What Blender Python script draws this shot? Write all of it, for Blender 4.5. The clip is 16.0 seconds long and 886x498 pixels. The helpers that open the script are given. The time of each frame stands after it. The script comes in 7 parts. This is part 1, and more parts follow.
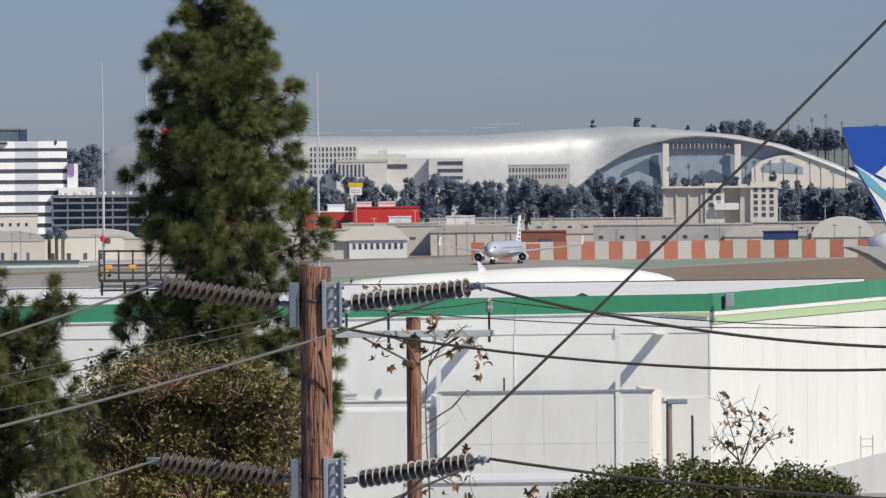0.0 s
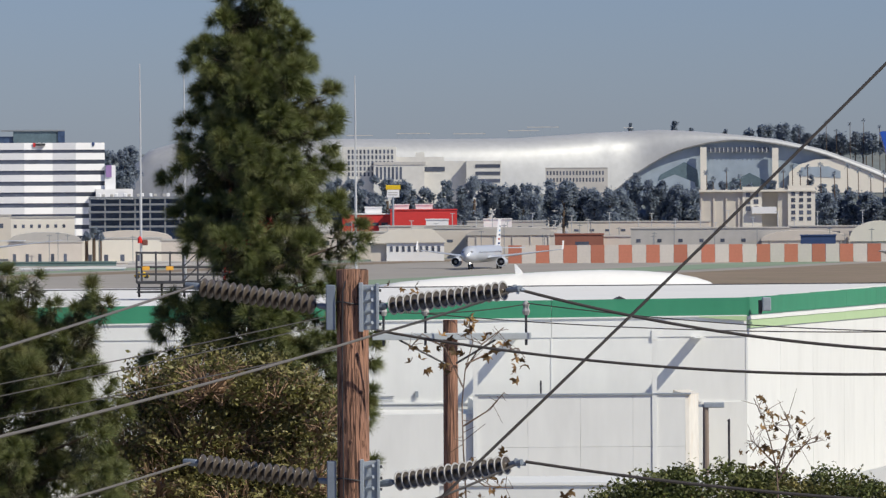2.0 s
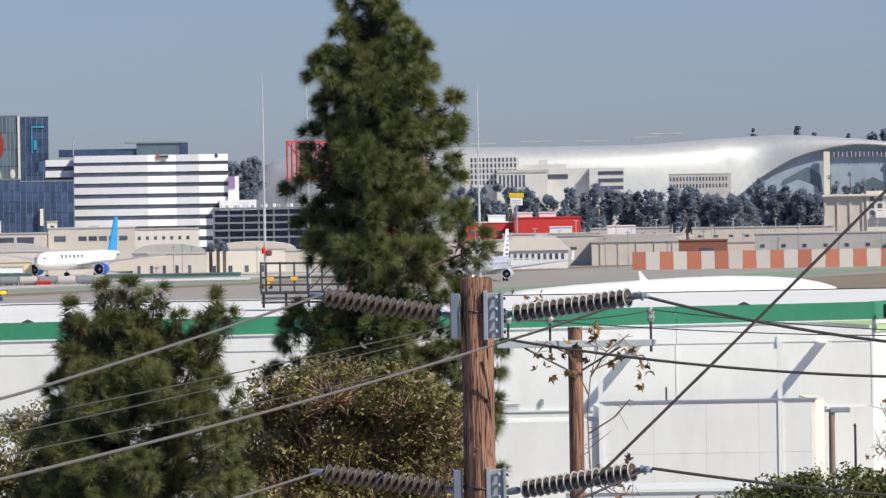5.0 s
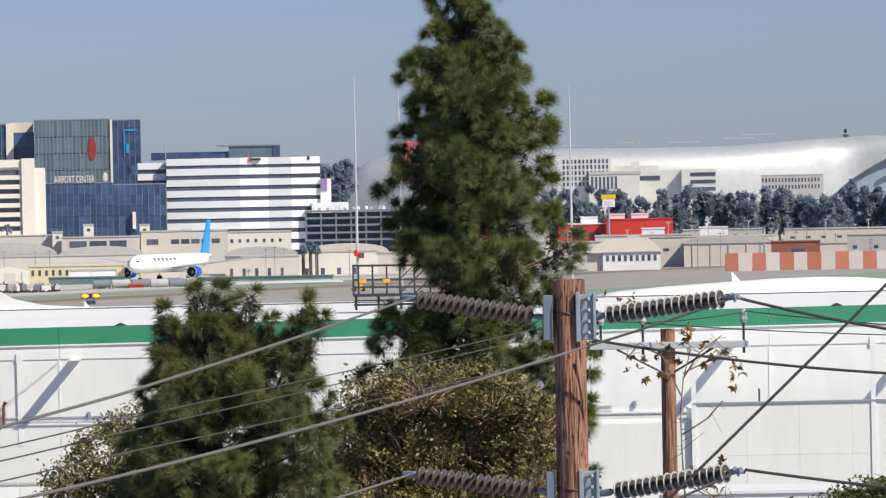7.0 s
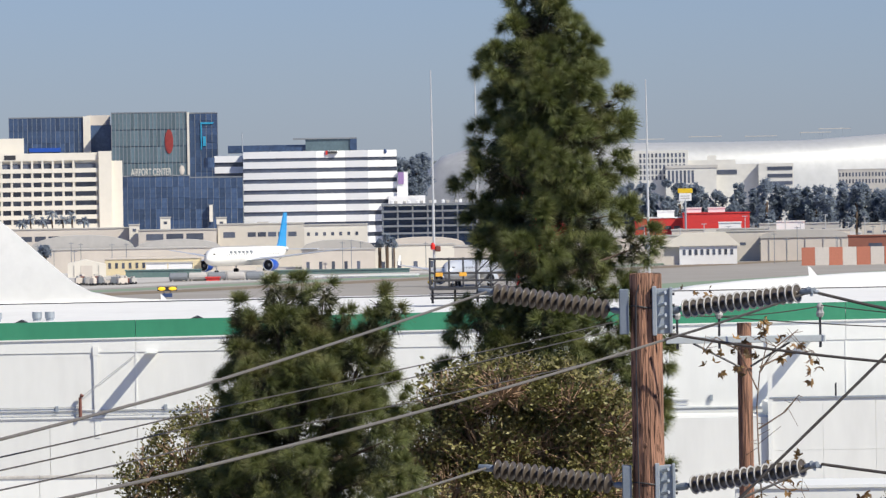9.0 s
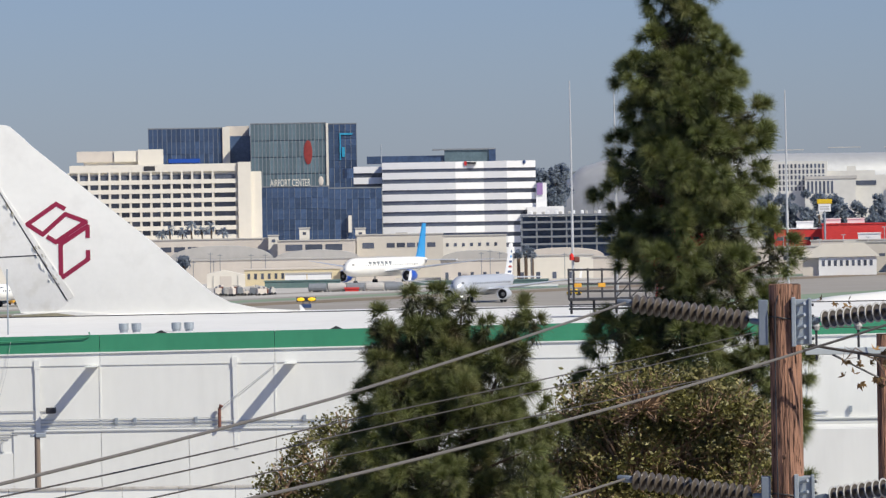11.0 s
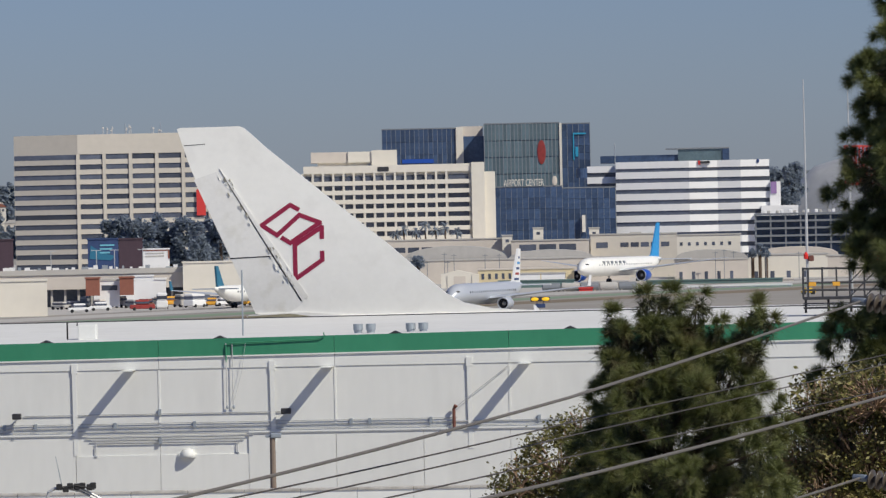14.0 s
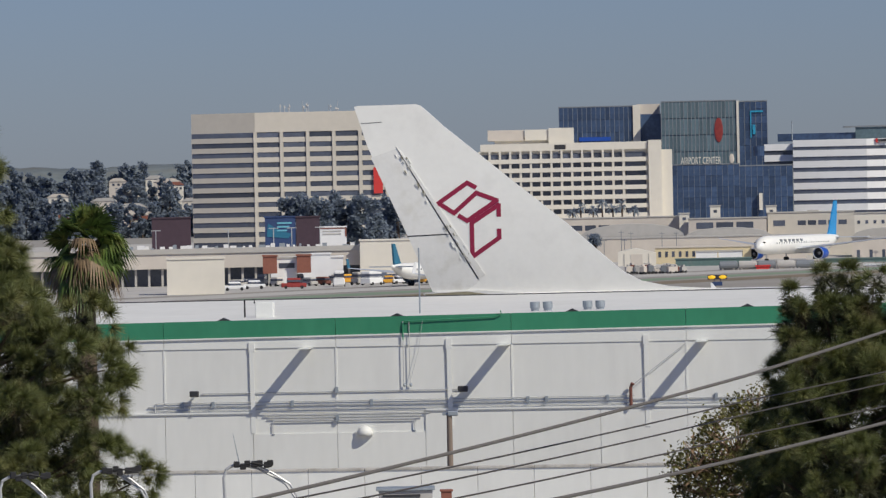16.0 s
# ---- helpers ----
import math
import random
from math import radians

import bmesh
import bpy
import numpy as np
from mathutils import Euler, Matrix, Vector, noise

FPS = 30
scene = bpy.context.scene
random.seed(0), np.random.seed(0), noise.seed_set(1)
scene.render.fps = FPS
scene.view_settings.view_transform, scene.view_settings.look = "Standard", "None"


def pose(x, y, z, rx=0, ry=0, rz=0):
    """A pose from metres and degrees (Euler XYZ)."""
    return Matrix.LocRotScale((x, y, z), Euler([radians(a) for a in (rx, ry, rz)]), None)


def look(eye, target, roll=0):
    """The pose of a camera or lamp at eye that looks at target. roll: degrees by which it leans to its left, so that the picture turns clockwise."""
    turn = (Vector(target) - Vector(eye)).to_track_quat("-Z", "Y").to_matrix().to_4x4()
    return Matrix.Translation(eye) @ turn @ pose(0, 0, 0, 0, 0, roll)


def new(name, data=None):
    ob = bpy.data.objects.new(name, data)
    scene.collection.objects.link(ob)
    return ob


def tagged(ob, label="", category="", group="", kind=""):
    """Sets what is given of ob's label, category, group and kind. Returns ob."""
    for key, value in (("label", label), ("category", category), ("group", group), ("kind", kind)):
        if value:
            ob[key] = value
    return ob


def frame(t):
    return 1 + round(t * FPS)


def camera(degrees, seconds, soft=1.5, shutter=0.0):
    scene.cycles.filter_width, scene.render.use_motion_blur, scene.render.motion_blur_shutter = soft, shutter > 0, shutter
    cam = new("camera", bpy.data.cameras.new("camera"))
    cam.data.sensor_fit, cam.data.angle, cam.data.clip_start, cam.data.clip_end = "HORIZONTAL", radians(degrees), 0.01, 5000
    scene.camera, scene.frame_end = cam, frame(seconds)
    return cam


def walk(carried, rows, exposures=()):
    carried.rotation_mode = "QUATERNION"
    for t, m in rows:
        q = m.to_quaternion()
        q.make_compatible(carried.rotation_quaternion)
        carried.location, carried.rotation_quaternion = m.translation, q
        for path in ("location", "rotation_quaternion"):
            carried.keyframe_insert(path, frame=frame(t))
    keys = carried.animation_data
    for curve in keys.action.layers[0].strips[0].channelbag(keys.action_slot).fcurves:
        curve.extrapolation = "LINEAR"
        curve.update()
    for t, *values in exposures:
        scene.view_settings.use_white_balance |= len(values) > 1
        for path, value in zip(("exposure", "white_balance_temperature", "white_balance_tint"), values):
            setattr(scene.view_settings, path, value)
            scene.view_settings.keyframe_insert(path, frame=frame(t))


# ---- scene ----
cam = camera(8.966, 16.0, soft=1.35)
# yaw to the left, pitch up, lean to the left, in degrees
AIM = [(0.0, -3.344, -0.521, -0.522), (0.5, -3.3184, -0.5299, -0.40), (1.0, -3.3176, -0.5285, -0.41), (1.5, -3.2215, -0.5107, -0.3939),
       (2.0, -2.9672, -0.4905, -0.33), (2.5, -2.8314, -0.4833, -0.3866), (3.0, -2.6645, -0.4438, -0.5744), (3.5, -2.4642, -0.4506, -0.5922),
       (4.0, -2.1954, -0.4404, -0.6893), (4.2, -2.0898, -0.4313, -0.75), (6.5, -1.0349, -0.3563, -1.1037), (7.0, -0.7771, -0.358, -1.1279),
       (7.5, -0.549, -0.3529, -1.2), (8.0, -0.3729, -0.3641, -1.1458), (8.5, -0.2141, -0.4029, -1.0721), (9.0, 0.0, -0.4098, -1.009),
       (9.2, 0.1117, -0.380, -1.05), (11.3, 1.610, -0.2748, -0.9816), (11.5, 1.7397, -0.28, -0.9805), (12.0, 2.1085, -0.2706, -1.0023),
       (12.5, 2.497, -0.2632, -1.0732), (13.0, 2.9619, -0.2779, -1.134), (13.5, 3.3637, -0.2262, -1.1164), (14.0, 3.7761, -0.233, -1.2304),
       (14.5, 4.1962, -0.1917, -1.2034), (14.7, 4.3567, -0.266, -1.19), (15.0, 4.5968, -0.4362, -1.1333), (15.5, 5.1087, -0.4339, -1.1524),
       (16.0, 5.5739, -0.4187, -1.2239)]
EYE = 16.0


def aim(yaw, pitch, lean):
    return pose(0, 0, EYE, 0, 0, yaw) @ pose(0, 0, 0, 90 + pitch) @ pose(0, 0, 0, 0, 0, lean)


walk(cam, [(t, aim(a, b, c)) for t, a, b, c in AIM], exposures=[(0.0, 0.03), (2.0, 0.05), (4.0, 0.22), (6.5, 0.36), (9.0, 0.38), (11.5, 0.14), (12.5, 0.05), (14.0, -0.17), (16.0, -0.28)])

# ---------------------------------------------------------------- light
SUN = Vector((0.585, -0.42, 0.69)).normalized()
world = bpy.data.worlds.new("sky")
scene.world = world
world.use_nodes = True
wn, wl = world.node_tree.nodes, world.node_tree.links
sky = wn.new("ShaderNodeTexSky")
sky.sky_type = "NISHITA"
sky.sun_disc = False
sky.sun_elevation = math.asin(SUN.z)
sky.sun_rotation = math.atan2(SUN.x, SUN.y)
sky.air_density, sky.dust_density, sky.ozone_density = 1.0, 0.3, 3.2
tint = wn.new("ShaderNodeVectorMath")
tint.operation = "MULTIPLY"
tint.inputs[1].default_value = (0.775, 0.898, 1.375)
wl.new(sky.outputs[0], tint.inputs[0])
wl.new(tint.outputs[0], wn["Background"].inputs[0])
wn["Background"].inputs[1].default_value = 0.0535
lamp = bpy.data.lights.new("sun", "SUN")
lamp.energy, lamp.angle, lamp.color = 4.45, radians(0.6), (1.0, 0.94, 0.80)
sun = new("sun", lamp)
sun.matrix_world = look(SUN * 100, (0, 0, 0))


# ---------------------------------------------------------------- materials
def material(name, color, rough=0.7, metal=0.0, var=0.12, scale=1.0, bump=0.0, bump_scale=20.0, second=None, mix=0.0, per_object=0.0, stretch=(1, 1, 1), island=0.0, cut_range=(0.5, 0.72)):
    """A surface with two scales of tonal variation, an optional second colour in patches, and relief."""
    m = bpy.data.materials.new(name)
    m.use_nodes = True
    n, l = m.node_tree.nodes, m.node_tree.links
    b = n["Principled BSDF"]
    b.inputs["Roughness"].default_value, b.inputs["Metallic"].default_value = rough, metal
    co = n.new("ShaderNodeTexCoord")
    mp = n.new("ShaderNodeMapping")
    mp.inputs["Scale"].default_value = stretch
    l.new(co.outputs["Object"], mp.inputs[0])
    big, fine = n.new("ShaderNodeTexNoise"), n.new("ShaderNodeTexNoise")
    big.inputs["Scale"].default_value, fine.inputs["Scale"].default_value = scale, scale * 9
    big.inputs["Detail"].default_value = 5
    fine.inputs["Detail"].default_value = 4
    l.new(mp.outputs[0], big.inputs[0]), l.new(mp.outputs[0], fine.inputs[0])
    add = n.new("ShaderNodeMath")
    add.operation = "ADD"
    l.new(big.outputs[0], add.inputs[0]), l.new(fine.outputs[0], add.inputs[1])
    tone = n.new("ShaderNodeMapRange")
    tone.inputs["From Min"].default_value, tone.inputs["From Max"].default_value = 0.6, 1.4
    tone.inputs["To Min"].default_value, tone.inputs["To Max"].default_value = 1 - var, 1 + var
    l.new(add.outputs[0], tone.inputs["Value"])
    last = tone.outputs[0]
    if per_object or island:
        info = n.new("ShaderNodeObjectInfo" if per_object else "ShaderNodeNewGeometry")
        rnd = n.new("ShaderNodeMapRange")
        k = per_object or island
        rnd.inputs["To Min"].default_value, rnd.inputs["To Max"].default_value = 1 - k, 1 + k
        l.new(info.outputs["Random" if per_object else "Random Per Island"], rnd.inputs["Value"])
        mul = n.new("ShaderNodeMath")
        mul.operation = "MULTIPLY"
        l.new(last, mul.inputs[0]), l.new(rnd.outputs[0], mul.inputs[1])
        last = mul.outputs[0]
    src = n.new("ShaderNodeRGB")
    src.outputs[0].default_value = (*color, 1)
    col = src.outputs[0]
    if second:
        pat = n.new("ShaderNodeTexNoise")
        pat.inputs["Scale"].default_value, pat.inputs["Detail"].default_value = scale * 2.3, 6
        l.new(mp.outputs[0], pat.inputs[0])
        cut = n.new("ShaderNodeMapRange")
        cut.inputs["From Min"].default_value, cut.inputs["From Max"].default_value = cut_range
        cut.inputs["To Max"].default_value = mix
        l.new(pat.outputs[0], cut.inputs["Value"])
        mx = n.new("ShaderNodeMix")
        mx.data_type = "RGBA"
        mx.inputs[7].default_value = (*second, 1)
        l.new(cut.outputs[0], mx.inputs[0]), l.new(col, mx.inputs[6])
        col = mx.outputs[2]
    sc = n.new("ShaderNodeVectorMath")
    sc.operation = "SCALE"
    l.new(col, sc.inputs[0]), l.new(last, sc.inputs["Scale"])
    l.new(sc.outputs[0], b.inputs["Base Color"])
    if bump:
        rel = n.new("ShaderNodeTexNoise")
        rel.inputs["Scale"].default_value, rel.inputs["Detail"].default_value = bump_scale, 5
        l.new(mp.outputs[0], rel.inputs[0])
        bp = n.new("ShaderNodeBump")
        bp.inputs["Strength"].default_value, bp.inputs["Distance"].default_value = bump, 0.05
        l.new(rel.outputs[0], bp.inputs["Height"]), l.new(bp.outputs[0], b.inputs["Normal"])
    return m


def leaf_material(name, color, tip, translucent=0.25, var=0.35):
    """Foliage: colour varies from leaf to leaf, some light passes through."""
    m = material(name, color, 0.55, var=0.15, scale=0.8, second=tip, mix=0.7, island=var)
    n, l = m.node_tree.nodes, m.node_tree.links
    b = n["Principled BSDF"]
    tr = n.new("ShaderNodeBsdfTranslucent")
    l.new(b.inputs["Base Color"].links[0].from_socket, tr.inputs[0])
    mx = n.new("ShaderNodeMixShader")
    mx.inputs[0].default_value = translucent
    l.new(b.outputs[0], mx.inputs[1]), l.new(tr.outputs[0], mx.inputs[2])
    l.new(mx.outputs[0], n["Material Output"].inputs[0])
    return m


M = {}
M["wall_white"] = material("white_painted_metal", (0.735, 0.742, 0.718), 0.6, var=0.04, scale=0.25, second=(0.56, 0.56, 0.545), mix=0.3, per_object=0.012, stretch=(1, 1, 0.25))
M["trim_white"] = material("white_trim", (0.76, 0.77, 0.745), 0.5, var=0.03, scale=0.5)
M["roof_white"] = material("white_roof", (0.71, 0.71, 0.69), 0.7, var=0.06, scale=0.15, second=(0.58, 0.57, 0.53), mix=0.25)
M["green"] = material("green_paint", (0.036, 0.235, 0.128), 0.55, var=0.08, scale=0.3, per_object=0.05, second=(0.06, 0.28, 0.16), mix=0.4, stretch=(1, 1, 0.4))
M["lime"] = material("light_green_paint", (0.42, 0.56, 0.32), 0.6, var=0.05, scale=0.3)
M["pipe"] = material("grey_pipe", (0.5, 0.51, 0.52), 0.45, 0.2, var=0.1, scale=2)
M["dark_metal"] = material("dark_metal", (0.05, 0.05, 0.055), 0.5, 0.3, var=0.2, scale=4)
M["galv"] = material("galvanised_steel", (0.34, 0.38, 0.42), 0.5, 0.35, var=0.15, scale=5, bump=0.1)
M["plane_white"] = material("white_aircraft_paint", (0.84, 0.835, 0.80), 0.32, var=0.03, scale=0.3, second=(0.66, 0.65, 0.62), mix=0.3)
M["plane_dirt"] = material("stained_rudder_paint", (0.76, 0.755, 0.73), 0.5, var=0.05, scale=0.5, second=(0.58, 0.56, 0.49), mix=0.4)
M["crimson"] = material("crimson_paint", (0.27, 0.012, 0.05), 0.4, var=0.1, scale=2)
M["wood"] = material("weathered_pole_wood", (0.315, 0.165, 0.108), 0.9, var=0.42, scale=2.5, bump=1.0, bump_scale=9, second=(0.075, 0.04, 0.028), mix=0.85, stretch=(4.0, 4.0, 0.22), cut_range=(0.5, 0.62))
M["knot"] = material("dark_knot_wood", (0.06, 0.03, 0.02), 0.9, var=0.4, scale=9)
M["plate_blue"] = material("blue_grey_steel_plate", (0.19, 0.225, 0.275), 0.55, 0.3, var=0.15, scale=5)
M["dirt"] = material("olive_grime", (0.30, 0.275, 0.19), 0.8, var=0.3, scale=3)
M["crossarm"] = material("grey_crossarm", (0.46, 0.50, 0.52), 0.7, var=0.1, scale=3)
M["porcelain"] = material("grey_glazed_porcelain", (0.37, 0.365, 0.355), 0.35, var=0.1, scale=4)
# browned copy of the porcelain, for discs and undersides in shade
M["porcelain_shade"] = material("shade_brown_porcelain", (0.08, 0.066, 0.053), 0.35, var=0.12, scale=4)
# near-black glaze puts the shade under the discs into their colour
M["porcelain_under_shade"] = material("underside_shade_glaze", (0.035, 0.032, 0.03), 0.35, var=0.1, scale=4)
M["cable"] = material("weathered_cable", (0.075, 0.066, 0.06), 0.6, 0.2, var=0.15, scale=6)
M["cable_light"] = material("aluminium_cable", (0.155, 0.143, 0.13), 0.6, 0.2, var=0.15, scale=6)
M["bark"] = material("bark", (0.10, 0.07, 0.05), 0.9, var=0.3, scale=3, bump=0.8, bump_scale=12)
M["twig"] = material("brown_twig", (0.33, 0.22, 0.14), 0.9, var=0.3, scale=3)
M["branch"] = material("grey_brown_branch", (0.17, 0.12, 0.09), 0.9, var=0.3, scale=3)
M["needle"] = leaf_material("pine_needles", (0.128, 0.152, 0.046), (0.255, 0.24, 0.095), 0.12, 0.5)
M["needle_b"] = leaf_material("dark_pine_needles", (0.132, 0.152, 0.048), (0.25, 0.23, 0.09), 0.12, 0.55)
# old inner needles, darkened further for the shade inside the crowns
M["needle_old_shade"] = leaf_material("shade_dark_old_inner_needles", (0.055, 0.060, 0.024), (0.13, 0.085, 0.045), 0.04, 0.5)
M["leaf"] = leaf_material("olive_leaves", (0.15, 0.142, 0.042), (0.36, 0.30, 0.145), 0.22, 0.6)
M["leaf_green"] = leaf_material("hedge_leaves", (0.098, 0.118, 0.034), (0.26, 0.21, 0.075), 0.25, 0.6)
M["leaf_dry"] = leaf_material("dry_leaves", (0.24, 0.145, 0.055), (0.12, 0.06, 0.03), 0.3, 0.7)
# far leaves are lightened and blued to paint distance haze into their colour
M["leaf_haze"] = leaf_material("haze_tinted_far_leaves", (0.27, 0.32, 0.385), (0.28, 0.32, 0.35), 0.55, 0.1)
M["leaf_haze"].node_tree.nodes["Principled BSDF"].inputs["Roughness"].default_value = 0.9
M["blossom"] = leaf_material("red_petals", (0.42, 0.03, 0.04), (0.55, 0.05, 0.06), 0.3, 0.3)
M["palm"] = leaf_material("palm_fronds", (0.085, 0.135, 0.03), (0.2, 0.2, 0.05), 0.25, 0.5)
M["palm_dry"] = leaf_material("dead_palm_fronds", (0.20, 0.14, 0.08), (0.12, 0.08, 0.045), 0.15, 0.4)
M["asphalt"] = material("worn_airfield_asphalt", (0.29, 0.27, 0.24), 0.85, var=0.12, scale=0.02, second=(0.34, 0.32, 0.285), mix=0.5)
M["concrete"] = material("pale_concrete", (0.47, 0.45, 0.42), 0.8, var=0.1, scale=0.05, second=(0.3, 0.29, 0.27), mix=0.4)
M["stone_edge"] = material("stained_parapet_concrete", (0.48, 0.46, 0.43), 0.85, var=0.2, scale=0.7, second=(0.24, 0.22, 0.19), mix=0.6)
M["grass_dry"] = material("dry_infield_soil", (0.215, 0.165, 0.115), 0.95, var=0.2, scale=0.03, second=(0.16, 0.145, 0.075), mix=0.6)
M["turf"] = material("faded_green_paint_infield", (0.20, 0.27, 0.185), 0.9, var=0.12, scale=0.03, second=(0.25, 0.26, 0.19), mix=0.5)
# scrub colour is shifted towards blue-grey to paint in distance haze
M["hill"] = material("hazed_hillside_scrub", (0.15, 0.175, 0.18), 0.95, var=0.3, scale=0.01, second=(0.16, 0.145, 0.115), mix=0.6)
M["beige"] = material("beige_render", (0.57, 0.53, 0.465), 0.8, var=0.06, scale=0.05, per_object=0.03)
M["yellow_render"] = material("pale_yellow_render", (0.66, 0.56, 0.36), 0.8, var=0.08, scale=0.2)
M["windscreen"] = material("teal_windscreen_mesh", (0.115, 0.185, 0.18), 0.9, var=0.2, scale=0.2, second=(0.16, 0.2, 0.19), mix=0.6)
M["cream"] = material("cream_render", (0.72, 0.68, 0.60), 0.8, var=0.05, scale=0.05)
M["tan"] = material("tan_concrete", (0.60, 0.545, 0.485), 0.85, var=0.08, scale=0.04, second=(0.45, 0.41, 0.36), mix=0.4)
M["greyroof"] = material("grey_roofing", (0.45, 0.435, 0.415), 0.85, var=0.12, scale=0.05)
M["pale_office"] = material("pale_precast_concrete", (0.60, 0.59, 0.555), 0.8, var=0.08, scale=0.05)
M["white_panel"] = material("white_facade_panel", (0.80, 0.80, 0.80), 0.6, var=0.04, scale=0.05)
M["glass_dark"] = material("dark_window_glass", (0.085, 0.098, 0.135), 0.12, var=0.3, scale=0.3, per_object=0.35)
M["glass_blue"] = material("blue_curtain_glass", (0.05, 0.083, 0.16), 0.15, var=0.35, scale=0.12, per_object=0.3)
M["glass_green"] = material("grey_green_curtain_glass", (0.12, 0.175, 0.205), 0.15, var=0.25, scale=0.12, per_object=0.25)
M["mullion"] = material("grey_mullion", (0.24, 0.26, 0.28), 0.5, 0.3, var=0.1)
M["red"] = material("red_cladding", (0.60, 0.045, 0.04), 0.5, var=0.08, scale=0.1)
M["orange"] = material("faded_orange_panel", (0.52, 0.19, 0.12), 0.7, var=0.12, scale=0.3, per_object=0.12)
M["fence_white"] = material("white_fence_panel", (0.66, 0.61, 0.55), 0.7, var=0.1, scale=0.3, per_object=0.06)
M["brick"] = material("brown_brick", (0.26, 0.10, 0.07), 0.85, var=0.12, scale=0.2)
M["silver"] = material("perforated_aluminium_roof", (0.47, 0.48, 0.485), 0.60, 0.34, var=0.10, scale=0.02)
M["steel_blue"] = material("blue_tinted_canopy", (0.30, 0.36, 0.42), 0.45, 0.1, var=0.2, scale=0.012)
M["black"] = material("black_rubber", (0.02, 0.02, 0.022), 0.7, var=0.2)
M["blue"] = material("airline_blue_paint", (0.02, 0.085, 0.42), 0.35, var=0.05)
M["skyblue"] = material("light_blue_paint", (0.03, 0.28, 0.62), 0.35, var=0.1, scale=0.3)
M["teal"] = material("teal_paint", (0.03, 0.16, 0.26), 0.4, var=0.1)
M["aqua"] = material("pale_aqua_paint", (0.16, 0.46, 0.58), 0.4, var=0.05)
M["silver_paint"] = material("silver_grey_aircraft_paint", (0.52, 0.55, 0.60), 0.35, 0.2, var=0.05)
M["yellow"] = material("yellow_paint", (0.75, 0.50, 0.02), 0.5, var=0.1)
M["amber"] = material("amber_safety_paint", (0.72, 0.36, 0.04), 0.5, var=0.1)
M["navy"] = material("navy_board", (0.03, 0.06, 0.16), 0.6, var=0.2, scale=0.1)
M["maroon"] = material("dark_maroon_board", (0.06, 0.035, 0.05), 0.7, var=0.15, scale=0.1)
M["rust"] = material("rust_streaked_steel", (0.73, 0.70, 0.64), 0.8, var=0.1, scale=0.8, second=(0.56, 0.42, 0.28), mix=0.6, stretch=(1, 1, 0.2))
M["hose"] = material("rusty_brown_iron", (0.16, 0.06, 0.045), 0.8, var=0.2)
M["white_light"] = material("white_enamel", (0.8, 0.8, 0.8), 0.4, var=0.03)
M["lamp_wood"] = material("grey_brown_post_wood", (0.23, 0.18, 0.145), 0.9, var=0.2, scale=2, stretch=(3, 3, 0.3))
M["beacon"] = material("red_beacon_lens", (0.65, 0.03, 0.02), 0.3, var=0.05)
M["headlight"] = material("bright_landing_light", (0.9, 0.9, 0.85), 0.3, var=0.02)
M["headlight"].node_tree.nodes["Principled BSDF"].inputs["Emission Color"].default_value = (1, 0.97, 0.9, 1)
M["headlight"].node_tree.nodes["Principled BSDF"].inputs["Emission Strength"].default_value = 4.0
M["amber_lamp"] = material("glowing_amber_lens", (0.85, 0.5, 0.03), 0.4, var=0.05)
M["amber_lamp"].node_tree.nodes["Principled BSDF"].inputs["Emission Color"].default_value = (1.0, 0.62, 0.03, 1)
M["amber_lamp"].node_tree.nodes["Principled BSDF"].inputs["Emission Strength"].default_value = 0.5
M["purple"] = material("purple_banner", (0.30, 0.19, 0.40), 0.6, var=0.15, scale=0.2)
M["poster_red"] = material("red_banner", (0.30, 0.04, 0.035), 0.6, var=0.3, scale=0.1)
M["cyan"] = material("cyan_banner_paint", (0.03, 0.32, 0.52), 0.5, var=0.2)


# ---------------------------------------------------------------- tools
def east(u, d):
    """x of a point on the line y = d, seen at the bearing u (tenths of a milliradian)."""
    return d * math.tan(u * 1e-4)


def height(u, v, d):
    """z of a point on the line y = d, seen at the bearing u and the slope v (tenths of a milliradian)."""
    return EYE + v * 1e-4 * d / math.cos(u * 1e-4)


def site(u, d, z=0.0, turn=0.0):
    """A frame at bearing u and distance d: its x to the right, its y away from the viewpoint."""
    a = u * 1e-4
    return Matrix.Translation((d * math.sin(a), d * math.cos(a), z)) @ Matrix.Rotation(radians(turn) - a, 4, "Z")


def thing(name, label, category, m=None, group="", kind=""):
    ob = new(name)
    ob.empty_display_size = 0.5
    ob.matrix_basis = m or Matrix()
    return tagged(ob, label, category, group, kind)


def mesh_of(name, bm, mat, smooth=False):
    me = bpy.data.meshes.new(name)
    bm.normal_update()
    bm.to_mesh(me)
    bm.free()
    if smooth:
        me.polygons.foreach_set("use_smooth", [True] * len(me.polygons))
    me.materials.append(mat)
    return me


def part(name, bm, mat, parent=None, label="", smooth=False):
    ob = new(name, mesh_of(name, bm, mat, smooth))
    ob.parent = parent
    if label:
        ob["label"] = label
    return ob


def piece(name, me, parent, m=None):
    ob = new(name, me)
    ob.parent = parent
    if m is not None:
        ob.matrix_basis = m
    return ob


def at(x, y, z):
    return Matrix.Translation((x, y, z))


